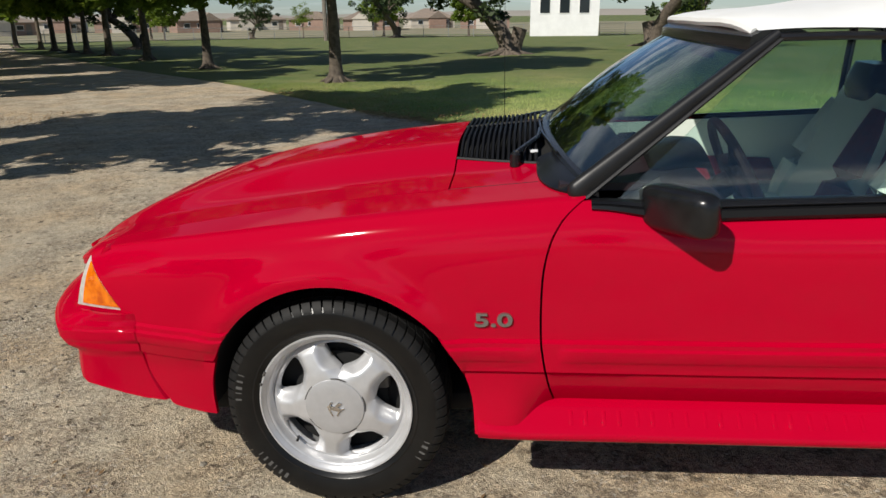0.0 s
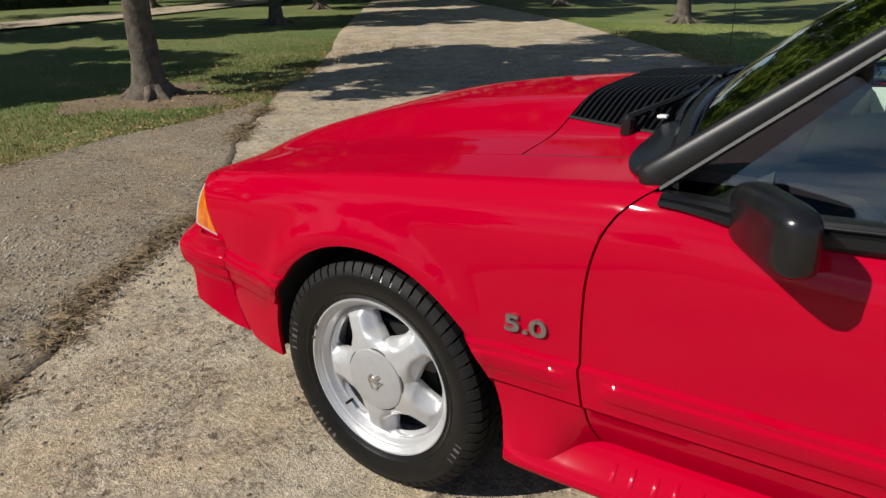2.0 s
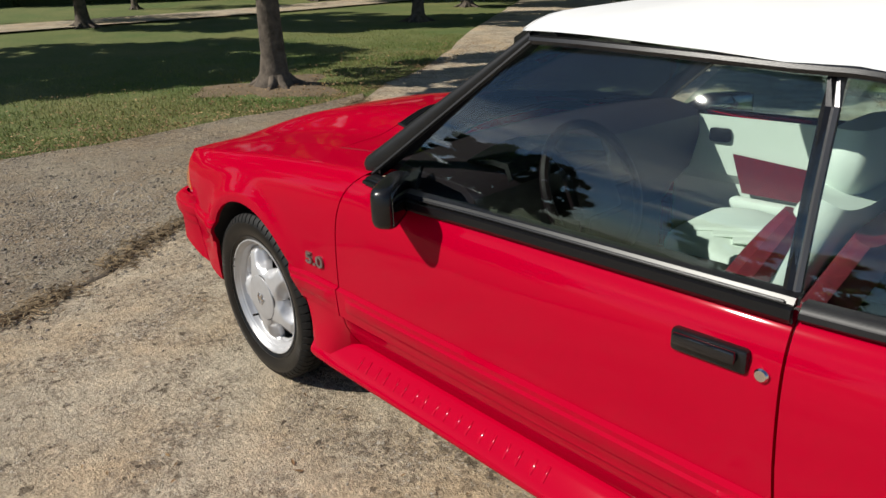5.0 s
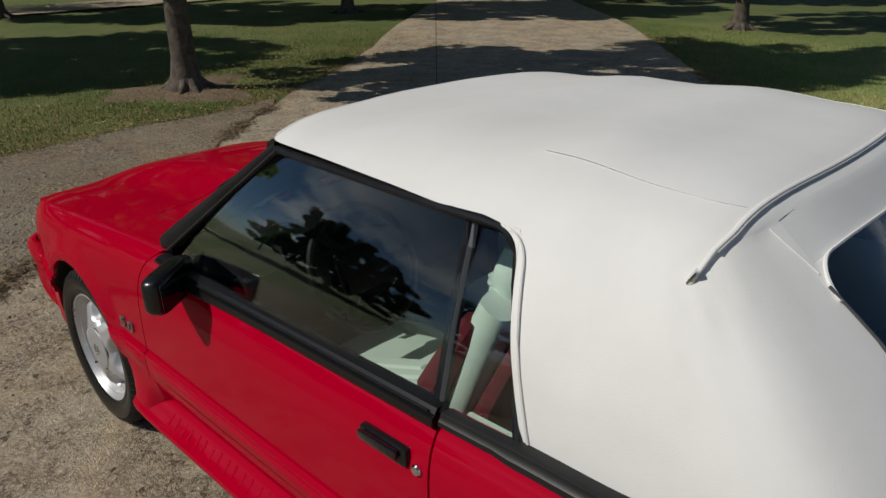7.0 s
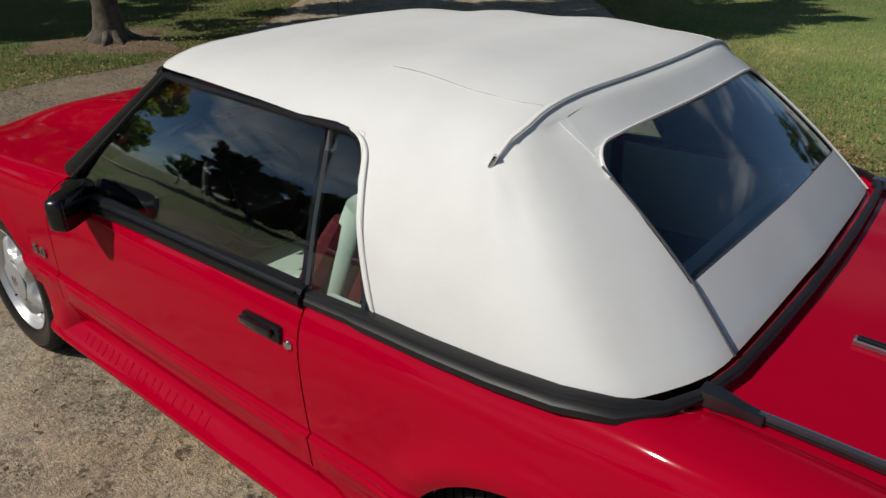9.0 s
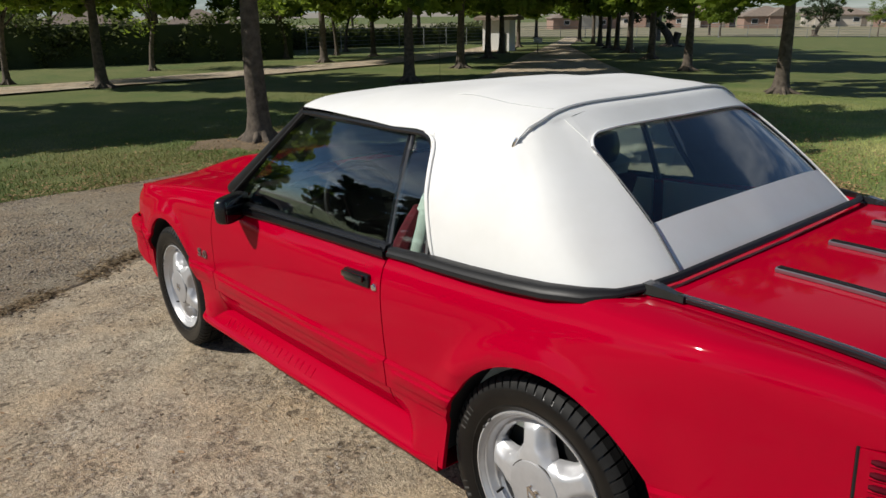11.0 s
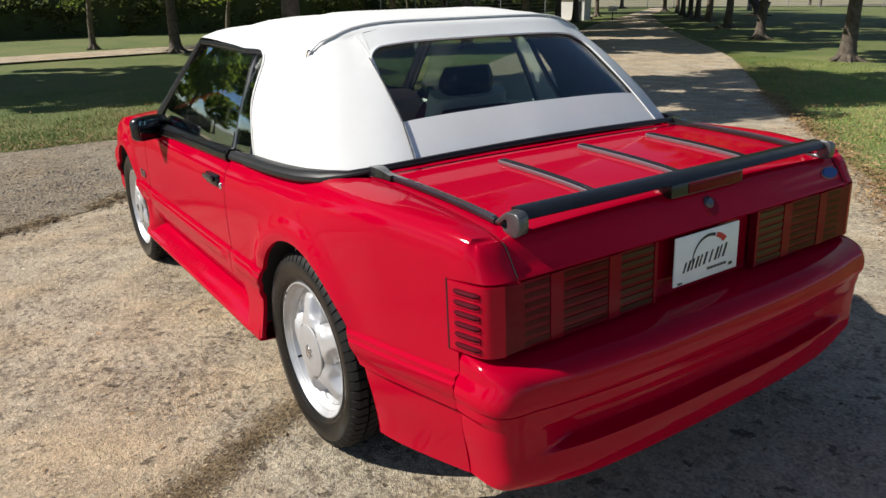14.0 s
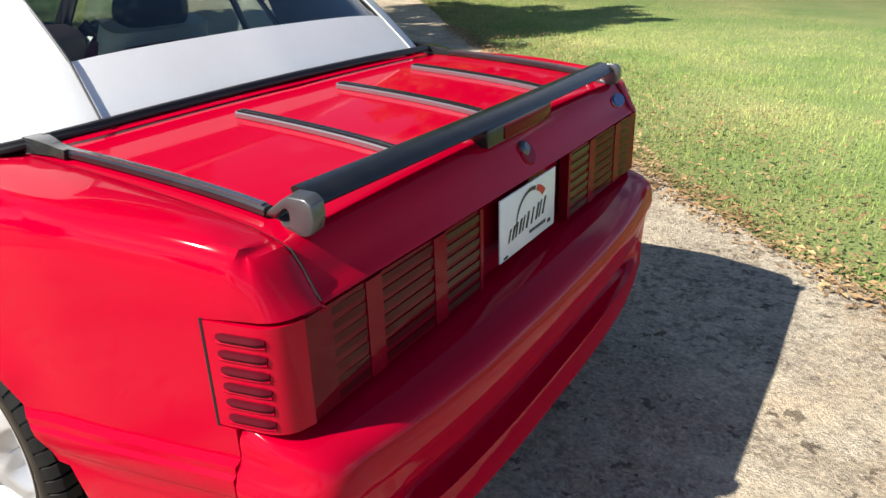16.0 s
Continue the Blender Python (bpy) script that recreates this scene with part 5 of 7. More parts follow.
part("seam", tube([both(edge_u(iu0, V0) - 0.02 + 0.04 * k / 6, (V0 + 0.03) * k / 6) + Vector((0.001, 0, 0.001)) for k in range(7)], 0.0011, 6), VINYL, top)
# piping over the rear bow, bare metal tips at its ends
bow = [roof_point(2.343 - 0.012 * abs(t) ** 3 + 0.010 * abs(t) ** 8, t) + Vector((0, 0, 0.003)) for t in [-0.965 + 1.93 * k / 30 for k in range(31)]]
goal = Vector((2.322, -0.588, 1.228))
tip = min((hang(0.3 + 0.02 * i, 0.01 * j) for i in range(36) for j in range(12)), key=lambda q: (q - goal).length) + Vector((0, -0.004, 0.002))
flip = lambda q: Vector((q.x, -q.y, q.z))
mid_tip = tip.lerp(bow[0], 0.5) + Vector((0, -0.006, 0.006))
bow = [tip, mid_tip] + bow + [flip(mid_tip), flip(tip)]
PIPING_SHADE = material("piping_shade", (0.55, 0.55, 0.54), 0.6)
pipe = part("piping", tube([q + Vector((-0.003, 0, 0.002)) for q in bow], 0.0050, 10, flat=0.7), VINYL, top, "white roll over the rear bow, its rear shade drawn as a grey line")
# grey line along the roll's rear side stands in for its shadow
part("edge", tube([q + Vector((0.0040, 0, 0.000)) for q in bow[1:-1]], 0.0016, 8), PIPING_SHADE, pipe)
for q, o in ((tip, -1), (flip(tip), 1)):
    part("tip", tube([q + Vector((-0.016, o * 0.004, -0.024)), q + Vector((-0.012, o * 0.004, -0.018)), q + Vector((-0.006, o * 0.004, -0.006)), q + Vector((0, o * 0.002, 0.006))], [0.004, 0.0095, 0.0100, 0.0085], 10, flat=0.7), CHROME, pipe)
    part("rivet", tube([q + Vector((-0.009, o * 0.012, -0.012)), q + Vector((-0.009, o * 0.008, -0.010))], 0.004, 8), IRON, pipe)
# stitched seams
for s in (-1, 1):
    part("seam", tube([Vector((p.x, -s * p.y, p.z)) + Vector((0, 0, 0.0015)) for p in [roof_point(1.92 + 0.40 * k / 14, -0.725 - 0.09 * k / 14) for k in range(15)]], 0.0010, 6), VINYL, top)
    part("hem_seam", tube([Vector((p.x + 0.018, -s * p.y + 0.003 * s, p.z)) for p in hem_arc()[2:] + [hang(0.0, v) for v in vs if v > 0.19]], 0.0032, 6), VINYL, top)

# rubber band along the foot of the top
band_pts = [(1.925, 0.772, 0.880), (2.03, 0.774, 0.884), (2.06, 0.7745, 0.8855), (2.10, 0.7755, 0.887), (2.13, 0.776, 0.888), (2.3, 0.782, 0.893), (2.45, 0.782, 0.898), (2.58, 0.775, 0.904), (2.68, 0.752, 0.910), (2.745, 0.705, 0.917), (2.785, 0.640, 0.926), (2.806, 0.55, 0.932), (2.816, 0.40, 0.938), (2.825, 0.20, 0.943), (2.828, 0.0, 0.945)]
line = [Vector((x, -y, z)) for x, y, z in band_pts] + [Vector((x, y, z)) for x, y, z in band_pts[::-1][1:]]
band_rows = []
for i, q in enumerate(line):
    d = (line[min(i + 1, len(line) - 1)] - line[max(i - 1, 0)]).normalized()
    out = Vector((-d.y, d.x, 0))
    if out.dot(Vector((q.x - 2.3, q.y * 4, 0))) < 0:
        out = -out
    k = 0.62 if q.x < 2.06 else 0.62 + 0.12 * step(2.06, 2.10, q.x)
    k -= 0.42 * step(2.66, 2.77, q.x)
    band_rows.append([q + out * (o * k) + Vector((0, 0, z * k)) for o, z in ((-0.030, 0.016), (0.004, 0.018), (0.012, 0.014), (0.015, 0.000), (0.024, -0.008), (0.026, -0.024), (0.016, -0.034), (-0.020, -0.034))])
bm = grid(band_rows, closed=True)
bm.verts.ensure_lookup_table()
bm.faces.new(bm.verts[:8]), bm.faces.new(bm.verts[-8:])
bmesh.ops.recalc_face_normals(bm, faces=bm.faces)
band = part("top_moulding", bm, RUBBER, car, "black rubber moulding along the foot of the top", angle=40)

MIRROR = material("mirror_glass", (0.22, 0.23, 0.25), 0.02, metal=1.0)
# ---- side windows, belt trim, doors ----
for s in (-1, 1):
    def glass_sheet(quad, name, bow_out=0.0, parent=None):
        (a, b, c, d) = [Vector((x, s * y, z)) for x, y, z in quad]
        rws = [[a.lerp(b, f).lerp(d.lerp(c, f), g) + Vector((0, s * (0.024 * math.sin(math.pi * g) + bow_out * math.sin(math.pi * f)), 0)) for g in [k / 12 for k in range(13)]] for f in [k / 8 for k in range(9)]]
        return part(name, shell(rws, (0, -s * 0.004, 0)), GLASS, parent or car)
    dg = glass_sheet(((0.775, 0.752, 0.880), (1.905, 0.757, 0.872), (1.872, 0.601, 1.236), (1.218, 0.604, 1.272)), "door_window", 0.018)
    dg["label"] = "tinted side window"
    part("edge_strip", tube([(1.906, s * 0.758, 0.875), (1.894, s * 0.70, 1.03), (1.882, s * 0.635, 1.18), (1.874, s * 0.602, 1.240)], 0.0095, 6, flat=0.8), GREY_TRIM, dg)
    part("edge_seal", tube([(1.892, s * 0.758, 0.875), (1.880, s * 0.70, 1.03), (1.868, s * 0.635, 1.18), (1.860, s * 0.605, 1.240)], 0.010, 6), BLACK, dg)
    glass_sheet(((1.915, 0.757, 0.880), (2.105, 0.757, 0.885), (1.962, 0.600, 1.228), (1.885, 0.595, 1.236)), "quarter_window")
    part("rail_seal", tube([(1.205, s * 0.618, 1.272), (1.35, s * 0.626, 1.268), (1.6, s * 0.626, 1.254), (1.80, s * 0.620, 1.240), (1.90, s * 0.616, 1.236), (1.94, s * 0.615, 1.232), (1.962, s * 0.616, 1.224), (1.976, s * 0.619, 1.210), (1.992, s * 0.624, 1.192), (2.004, s * 0.645, 1.14), (2.034, s * 0.68, 1.05), (2.068, s * 0.722, 0.96), (2.097, s * 0.756, 0.888)], 0.0105, 8), BLACK, car)
    part("belt_trim", shell([[(x, s * (side_y(x, 0.84) + o - 0.020 * (1 - step(0.72, 0.98, x))), z + 0.010 * (1 - step(0.75, 0.95, x))) for o, z in [(o_, 0.898 - (0.898 - z_) * (0.42 + 0.58 * step(0.70, 0.98, x))) for o_, z_ in ((-0.03, 0.898), (-0.012, 0.896), (-0.004, 0.886), (-0.006, 0.882), (0.004, 0.879), (0.006, 0.862), (0.000, 0.853), (-0.012, 0.848))]] for x in [0.735 + (1.915 - 0.735) * k / 30 for k in range(31)]], (0, -s * 0.012, 0)), SATIN, car, "black belt moulding below the windows", angle=30)
    part("belt_bead", tube([(x, s * (side_y(x, 0.84) - 0.002), 0.8895) for x in [0.98 + 0.92 * k / 20 for k in range(21)]], 0.003, 6), BLACK, car)
    # mirror: housing, glass and foot
    housing = []
    for f, g in ((0.0, 0.62), (0.08, 0.82), (0.22, 0.94), (0.45, 1.0), (0.80, 1.0), (0.96, 0.97), (1.0, 0.94)):
        housing.append([(-0.036 + 0.060 * f, 0.108 * g * math.copysign(abs(math.cos(a)) ** 0.42, math.cos(a)), 0.056 * g * math.copysign(abs(math.sin(a)) ** 0.36, math.sin(a))) for a in [2 * math.pi * k / 28 for k in range(28)]])
    bm = grid(housing, closed=True)
    bm.verts.ensure_lookup_table()
    bm.faces.new(bm.verts[:28])
    bm.faces.new(bm.verts[-28:])
    bmesh.ops.recalc_face_normals(bm, faces=bm.faces)
    mir = part("door_mirror", bm, BLACK, car, "black door mirror", angle=40, at=pose(0.936, s * 0.843, 0.895, 0, 0, -s * 37))
    part("mirror_glass", box(0.0245, 0.0265, -0.094, 0.094, -0.042, 0.042, 0.0008), MIRROR, mir)
    part("mirror_foot", tube([(0.0, -s * 0.03, -0.045), (0.02, -s * 0.085, -0.040), (0.035, -s * 0.15, -0.030)], [0.022, 0.024, 0.026], 8, flat=0.8), BLACK, mir)
    part("sail", shell([[(0.80 + 0.11 * f, s * (0.752 - 0.030 * g), 0.888 + (0.065 * f * 1.0) * g) for g in (0, 0.5, 1)] for f in [k / 6 for k in range(7)]], (0, -s * 0.012, 0)), GRILLE, car)
    # handle and lock
    hy = side_y(1.79, 0.773)
    h = part("door_handle", box(1.722, 1.868, -0.012, 0.016, 0.752, 0.797, 0.008), BLACK, car, "black pull handle", at=pose(0, s * hy, 0, 0, 0, 0) if s < 0 else pose(0, s * hy, 0))
    part("grip", box(1.732, 1.852, min(s * 0.014, s * 0.026), max(s * 0.014, s * 0.026), 0.772, 0.795, 0.005), BLACK_GLOSS, h)
    part("key_lock", lathe([(0.0, -0.006), (0.010, -0.006), (0.013, -0.002), (0.013, 0.01)], 16), CHROME, car, at=pose(1.892, s * (side_y(1.892, 0.762) + 0.002), 0.762, 0, 0, 0 if s < 0 else 180))

# ---- badges, plate, lock ----
BRACKET = material("bracket_grey", (0.11, 0.11, 0.115), 0.32, metal=0.6, spec=0.6)


def letters(text, size, depth, mat, parent, m, name="lettering"):
    cu = bpy.data.curves.new("text", "FONT")
    cu.body, cu.size, cu.extrude, cu.offset = text, size, depth, 0.0012
    tmp = new("tmp_text", cu)
    me = bpy.data.meshes.new_from_object(tmp.evaluated_get(bpy.context.evaluated_depsgraph_get()))
    bpy.data.objects.remove(tmp)
    bpy.data.curves.remove(cu)
    me.materials.append(mat)
    ob = new(name, me)
    ob.parent = parent
    ob.matrix_local = m
    return ob


BADGE_FACE = material("badge_pewter", (0.30, 0.29, 0.28), 0.32, metal=0.8)
for s in (-1, 1):
    bx = 0.428 if s < 0 else 0.552
    letters("5.0", 0.058, 0.004, BADGE_FACE, car, pose(bx, s * (side_y(0.49, 0.605) + 0.003), 0.588, 90, 0, 0 if s < 0 else 180) @ Matrix.Diagonal((1.45, 0.9, 1, 1)), "engine_badge")["label"] = "dark chrome number badge on the wing"

plate = new("licence_plate")
plate.parent = car
plate["label"] = "white dealer plate with a dark arc and bars"
plate.matrix_local = pose(3.434, -0.014, 0.697) @ Matrix.Diagonal((1, 1.11, 1.05, 1))
part("sheet", box(-0.002, 0.002, -0.118, 0.118, -0.063, 0.063, 0.001), PLATE, plate)
arc = lambda r0, r1, a0, a1, n: [((0.0028, r * math.cos(math.radians(a0 + (a1 - a0) * k / n)), -0.012 + r * math.sin(math.radians(a0 + (a1 - a0) * k / n)))) for k in range(n + 1) for r in (r0 + 0.006 * k / n, r1 + 0.012 * k / n)]
for name, pts, mat in (("arc", arc(0.052, 0.055, 190, 66, 20), INK), ("red_segment", arc(0.058, 0.070, 62, 30, 5), INK_RED)):
    bm = bmesh.new()
    v = [bm.verts.new(p) for p in pts]
    for k in range(0, len(v) - 2, 2):
        bm.faces.new((v[k], v[k + 1], v[k + 3], v[k + 2]))
    part(name, bm, mat, plate)
# slanted strokes for the name, and a row of small ones below it
for k, y in enumerate((-0.088, -0.074, -0.060, -0.046, -0.032, -0.016, 0.006, 0.026, 0.040, 0.056)):
    low, up = -0.032 + 0.0006 * k * 2, -0.006 + 0.0022 * k
    bm = box(0.0015, 0.003, y, y + 0.0055 + 0.002 * (k % 2), low, up)
    for vert in bm.verts:
        vert.co.y += 0.35 * (vert.co.z - low)
    part("bar", bm, INK, plate)
for k in range(6):
    part("bar", box(0.0015, 0.003, 0.002 + 0.0125 * k, 0.0115 + 0.0125 * k, -0.044, -0.037), INK, plate)
for y0, y1, z0, z1 in ((0.084, 0.098, -0.050, -0.042), (-0.104, -0.088, -0.060, -0.055)):
    part("bar", box(0.0015, 0.003, y0, y1, z0, z1), INK, plate)
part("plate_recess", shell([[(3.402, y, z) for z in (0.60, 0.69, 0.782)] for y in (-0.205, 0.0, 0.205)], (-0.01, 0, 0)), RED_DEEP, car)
lock = part("trunk_lock", lathe([(0.0, -0.008), (0.010, -0.008), (0.013, -0.005), (0.016, -0.002), (0.017, 0.006)], 20), BRACKET, car, "small dark trunk lock", at=pose(3.409, 0.014, 0.826) @ pose(0, 0, 0, 0, -29, 0) @ pose(0, 0, 0, 0, 0, 90))
part("lock_plate", lathe([(0.0, -0.003), (0.024, -0.003), (0.028, 0.004)], 24), RED_DEEP, car, at=pose(3.4135, 0.022, 0.815) @ pose(0, 0, 0, 0, -29, 0) @ pose(0, 0, 0, 0, 0, 90))
CHROME_DULL_BADGE = material("badge_rim", (0.30, 0.30, 0.31), 0.4, metal=0.6)
em = part("oval_badge", lathe([(0.0, -0.005), (0.034, -0.005), (0.040, -0.002), (0.041, 0.006)], 28), CHROME_DULL_BADGE, car, "small blue oval badge", at=pose(3.405, 0.600, 0.815) @ pose(0, 0, 0, 0, -29, 0) @ pose(0, 0, 0, 0, 0, 90) @ Matrix.Diagonal((1, 1, 0.45, 1)))
part("field", lathe([(0.0, -0.0065), (0.0375, -0.0060), (0.0385, -0.004)], 28), BLUE, em)

# ---- luggage rack ----
rack = new("luggage_rack")
rack.parent = car
rack["label"] = "black luggage rack with a rear wing bar on the trunk"


RACK = material("rack_black", (0.012, 0.012, 0.013), 0.22, second=(0.02, 0.02, 0.021), scale=30, coat=0.8)
RAIL_BEAD = material("rail_bead", (0.34, 0.34, 0.35), 0.20, metal=0.9)
CHROME_DULL = material("worn_chrome", (0.42, 0.42, 0.43), 0.28, metal=0.9)


def deck_bar(pts, w, h, name, lift, mat=BLACK):
    rws = []
    for x, y in pts:
        z = deck_z(x, y) + lift
        rws.append([(x, y - w, z), (x, y - w, z + h * 0.7), (x, y - w * 0.6, z + h), (x, y + w * 0.6, z + h), (x, y + w, z + h * 0.7), (x, y + w, z)])
    bm = grid(rws, closed=True)
    bm.verts.ensure_lookup_table()
    bm.faces.new(bm.verts[:6]), bm.faces.new(bm.verts[-6:])
    bmesh.ops.recalc_face_normals(bm, faces=bm.faces)
    return part(name, bm, mat, rack)


for y in (-0.305, 0.008, 0.318):
    deck_bar([(2.935 + (3.315 - 2.935) * k / 10, y) for k in range(11)], 0.011, 0.012, "slat", 0.001, CHROME_DULL)
    for q in (-0.0055, 0.0055):
        deck_bar([(2.94 + (3.31 - 2.94) * k / 10, y + q) for k in range(11)], 0.0035, 0.003, "rubber_strip", 0.0125)
for s in (-1, 1):
    deck_bar([(2.86 + (3.312 - 2.86) * k / 12, s * (0.628 - 0.012 * k / 12)) for k in range(13)], 0.0100, 0.012, "rail", 0.004, RACK)
    deck_bar([(2.87 + (3.305 - 2.87) * k / 12, s * (0.628 - 0.012 * k / 12)) for k in range(13)], 0.0062, 0.003, "rail_bead", 0.0155, RAIL_BEAD)
    rws = []
    for f in [k / 8 for k in range(9)]:
        x, hgt, w = 2.775 + 0.105 * f, 0.015 + 0.009 * step(0.9, 0.2, f), 0.013 + 0.009 * step(0.8, 0.1, f)
        z = deck_z(x, 0.63) + 0.003
        rws.append([(x, s * 0.632 - w, z), (x, s * 0.632 - w * 0.8, z + hgt), (x, s * 0.632 + w * 0.8, z + hgt), (x, s * 0.632 + w, z)])
    bm = grid(rws, closed=True)
    bm.verts.ensure_lookup_table()
    bm.faces.new(bm.verts[:4]), bm.faces.new(bm.verts[-4:])
    bmesh.ops.recalc_face_normals(bm, faces=bm.faces)
    part("front_foot", bm, RACK, rack, angle=30)
    # open end bracket of the wing bar
    outer = [(3.296, 0.866), (3.318, 0.884), (3.346, 0.904), (3.360, 0.912), (3.390, 0.912), (3.402, 0.904), (3.404, 0.882), (3.398, 0.862), (3.384, 0.856), (3.308, 0.858)]
    inner = [(3.324, 0.871), (3.334, 0.880), (3.346, 0.889), (3.352, 0.893), (3.357, 0.893), (3.360, 0.889), (3.360, 0.877), (3.357, 0.870), (3.350, 0.868), (3.333, 0.868)]
    bm = bmesh.new()
    ring = [[bm.verts.new((x, s * (y - 0.012 * (i in (0, 9))), z - (0.004 if y > 0.62 else 0))) for i, (x, z) in enumerate(pts)] for y in (0.598, 0.626) for pts in (outer, inner)]
    for k in range(10):
        m = (k + 1) % 10
        for p, q in ((0, 1), (1, 3), (3, 2), (2, 0)):
            bm.faces.new((ring[p][k], ring[p][m], ring[q][m], ring[q][k]))
    bmesh.ops.recalc_face_normals(bm, faces=bm.faces)
    bmesh.ops.bevel(bm, geom=list(bm.edges), offset=0.0025, segments=2, affect="EDGES", profile=0.5)
    part("end_bracket", bm, BRACKET, rack, "dark grey open end bracket", angle=50)
wing = [[(3.372 + 0.025 * math.cos(a) - 0.006 * (y / 0.6) ** 2, y, 0.901 + 0.0105 * math.sin(a) - 0.008 * math.cos(a)) for a in [2 * math.pi * k / 12 for k in range(12)]] for y in [-0.598 + 1.196 * k / 24 for k in range(25)]]
bm = grid(wing, closed=True)
bm.verts.ensure_lookup_table()
bm.faces.new(bm.verts[:12]), bm.faces.new(bm.verts[-12:])
bmesh.ops.recalc_face_normals(bm, faces=bm.faces)
part("wing_bar", bm, BLACK, rack)
bl = part("brake_lamp", box(3.340, 3.400, -0.125, 0.170, 0.855, 0.893, 0.005), BLACK, rack, "dark high brake lamp")
part("lens", box(3.398, 3.4030, -0.060, 0.160, 0.860, 0.888, 0.002), LAMP_RED, bl)

# ---- wipers, aerial ----
for y0, y1, ya in ((-0.46, 0.02, -0.42), (0.10, 0.60, 0.15)):
    pts = [ws_low(y0 + (y1 - y0) * k / 8) + Vector((-0.022, 0, 0.016 + 0.004 * math.sin(k))) for k in range(9)]
    arm = part("wiper", tube(pts, 0.0055, 6), BLACK, car, "black wiper")
    part("arm", tube([ws_low(ya) + Vector((-0.130, -0.01, 0.010)), ws_low(ya).lerp(ws_low(y1), 0.3) + Vector((-0.055, 0, 0.026)), pts[5] + Vector((-0.006, 0, 0.008))], [0.009, 0.007, 0.005], 6), BLACK, arm)
    part("pivot", tube([ws_low(ya) + Vector((-0.136, -0.01, -0.03)), ws_low(ya) + Vector((-0.134, -0.01, 0.006)), ws_low(ya) + Vector((-0.132, -0.01, 0.014))], [0.017, 0.016, 0.009], 10), BLACK, arm)
part("clip", box(0.582, 0.606, -0.370, -0.350, 0.960, 0.968, 0.003), PLATE, car, "pale plastic clip at the windscreen's foot")
part("aerial", tube([(0.46, 0.70, 0.89), (0.46, 0.70, 0.905), (0.462, 0.70, 0.91), (0.49, 0.70, 1.62)], [0.012, 0.010, 0.0015, 0.001], 6), BLACK, car)

# ---- interior ----
part("floor_carpet", box(0.70, 2.72, -0.70, 0.70, 0.285, 0.315, 0.01), CARPET, car, "dark red carpet")
part("rear_bulkhead", box(2.55, 2.70, -0.68, 0.68, 0.30, 0.895, 0.03), CARPET, car)
part("firewall", box(0.70, 0.78, -0.69, 0.69, 0.30, 0.88, 0.02), DASH, car)
rows = [[(x - 0.16 * step(-0.12, 0.05, y) * step(0.78, 1.0, x), y, z - 0.012 * (y / 0.7) ** 2) for x, z in ((0.66, 0.945), (0.80, 0.945), (0.95, 0.940), (1.04, 0.925), (1.075, 0.895), (1.08, 0.82), (1.05, 0.70), (0.98, 0.62), (0.80, 0.56))] for y in [-0.69 + 1.38 * k / 20 for k in range(21)]]
dash = part("dashboard", shell(rows, (-0.01, 0, -0.02)), DASH, car, "dark red dashboard with instrument hood", angle=40)
part("instrument_hood", shell([[(x, -0.36 + 0.20 * a, z + 0.03 * (1 - a * a)) for x, z in ((0.92, 0.94), (1.02, 0.955), (1.07, 0.95), (1.085, 0.915))] for a in [-1 + k / 6 for k in range(13)]], (-0.01, 0, -0.015)), BLACK, dash)
part("console", box(1.02, 1.95, -0.11, 0.11, 0.30, 0.56, 0.03), DASH, car)
WHEEL_RIM = material("wheel_leather", (0.010, 0.004, 0.006), 0.6, second=(0.007, 0.003, 0.004), scale=30, spec=0.25)
sw = new("steering_wheel")
sw.parent = car
sw.matrix_local = pose(1.20, -0.36, 0.86, 0, 66, 0)
sw["label"] = "dark red steering wheel"
ring = [(0.185 * math.cos(2 * math.pi * k / 40), 0.185 * math.sin(2 * math.pi * k / 40), 0) for k in range(41)]
part("rim_ring", tube(ring, 0.014, 8, cap=False), WHEEL_RIM, sw)
part("hub", box(-0.07, 0.07, -0.09, 0.09, -0.03, 0.015, 0.02), WHEEL_RIM, sw)
for a in (0.0, 2.3, -2.3):
    part("spoke", tube([(0.05 * math.cos(a + 1.57), 0.05 * math.sin(a + 1.57), -0.01), (0.18 * math.cos(a + 1.57), 0.18 * math.sin(a + 1.57), 0)], 0.014, 6), WHEEL_RIM, sw)
part("column", tube([(0, 0, -0.02), (0.02, 0, -0.25)], 0.04, 8), WHEEL_RIM, sw)


def cushion(rows_, mat, name, parent, label=""):
    bm = grid(rows_, closed=True)
    bm.verts.ensure_lookup_table()
    k = len(rows_[0])
    bm.faces.new(bm.verts[:k]), bm.faces.new(bm.verts[-k:])
    bmesh.ops.recalc_face_normals(bm, faces=bm.faces)
    return part(name, bm, mat, parent, label, angle=50)


def rounded(cx, cy, cz, w, h, ax, k=20, p=0.5):
    """A rounded outline across the car: centre, half width, half height along the axis ax."""
    return [Vector((cx, cy, cz)) + Vector((0, 1, 0)) * w * math.copysign(abs(math.cos(t)) ** p, math.cos(t)) + Vector(ax) * h * math.copysign(abs(math.sin(t)) ** p, math.sin(t)) for t in [2 * math.pi * i / k for i in range(k)]]


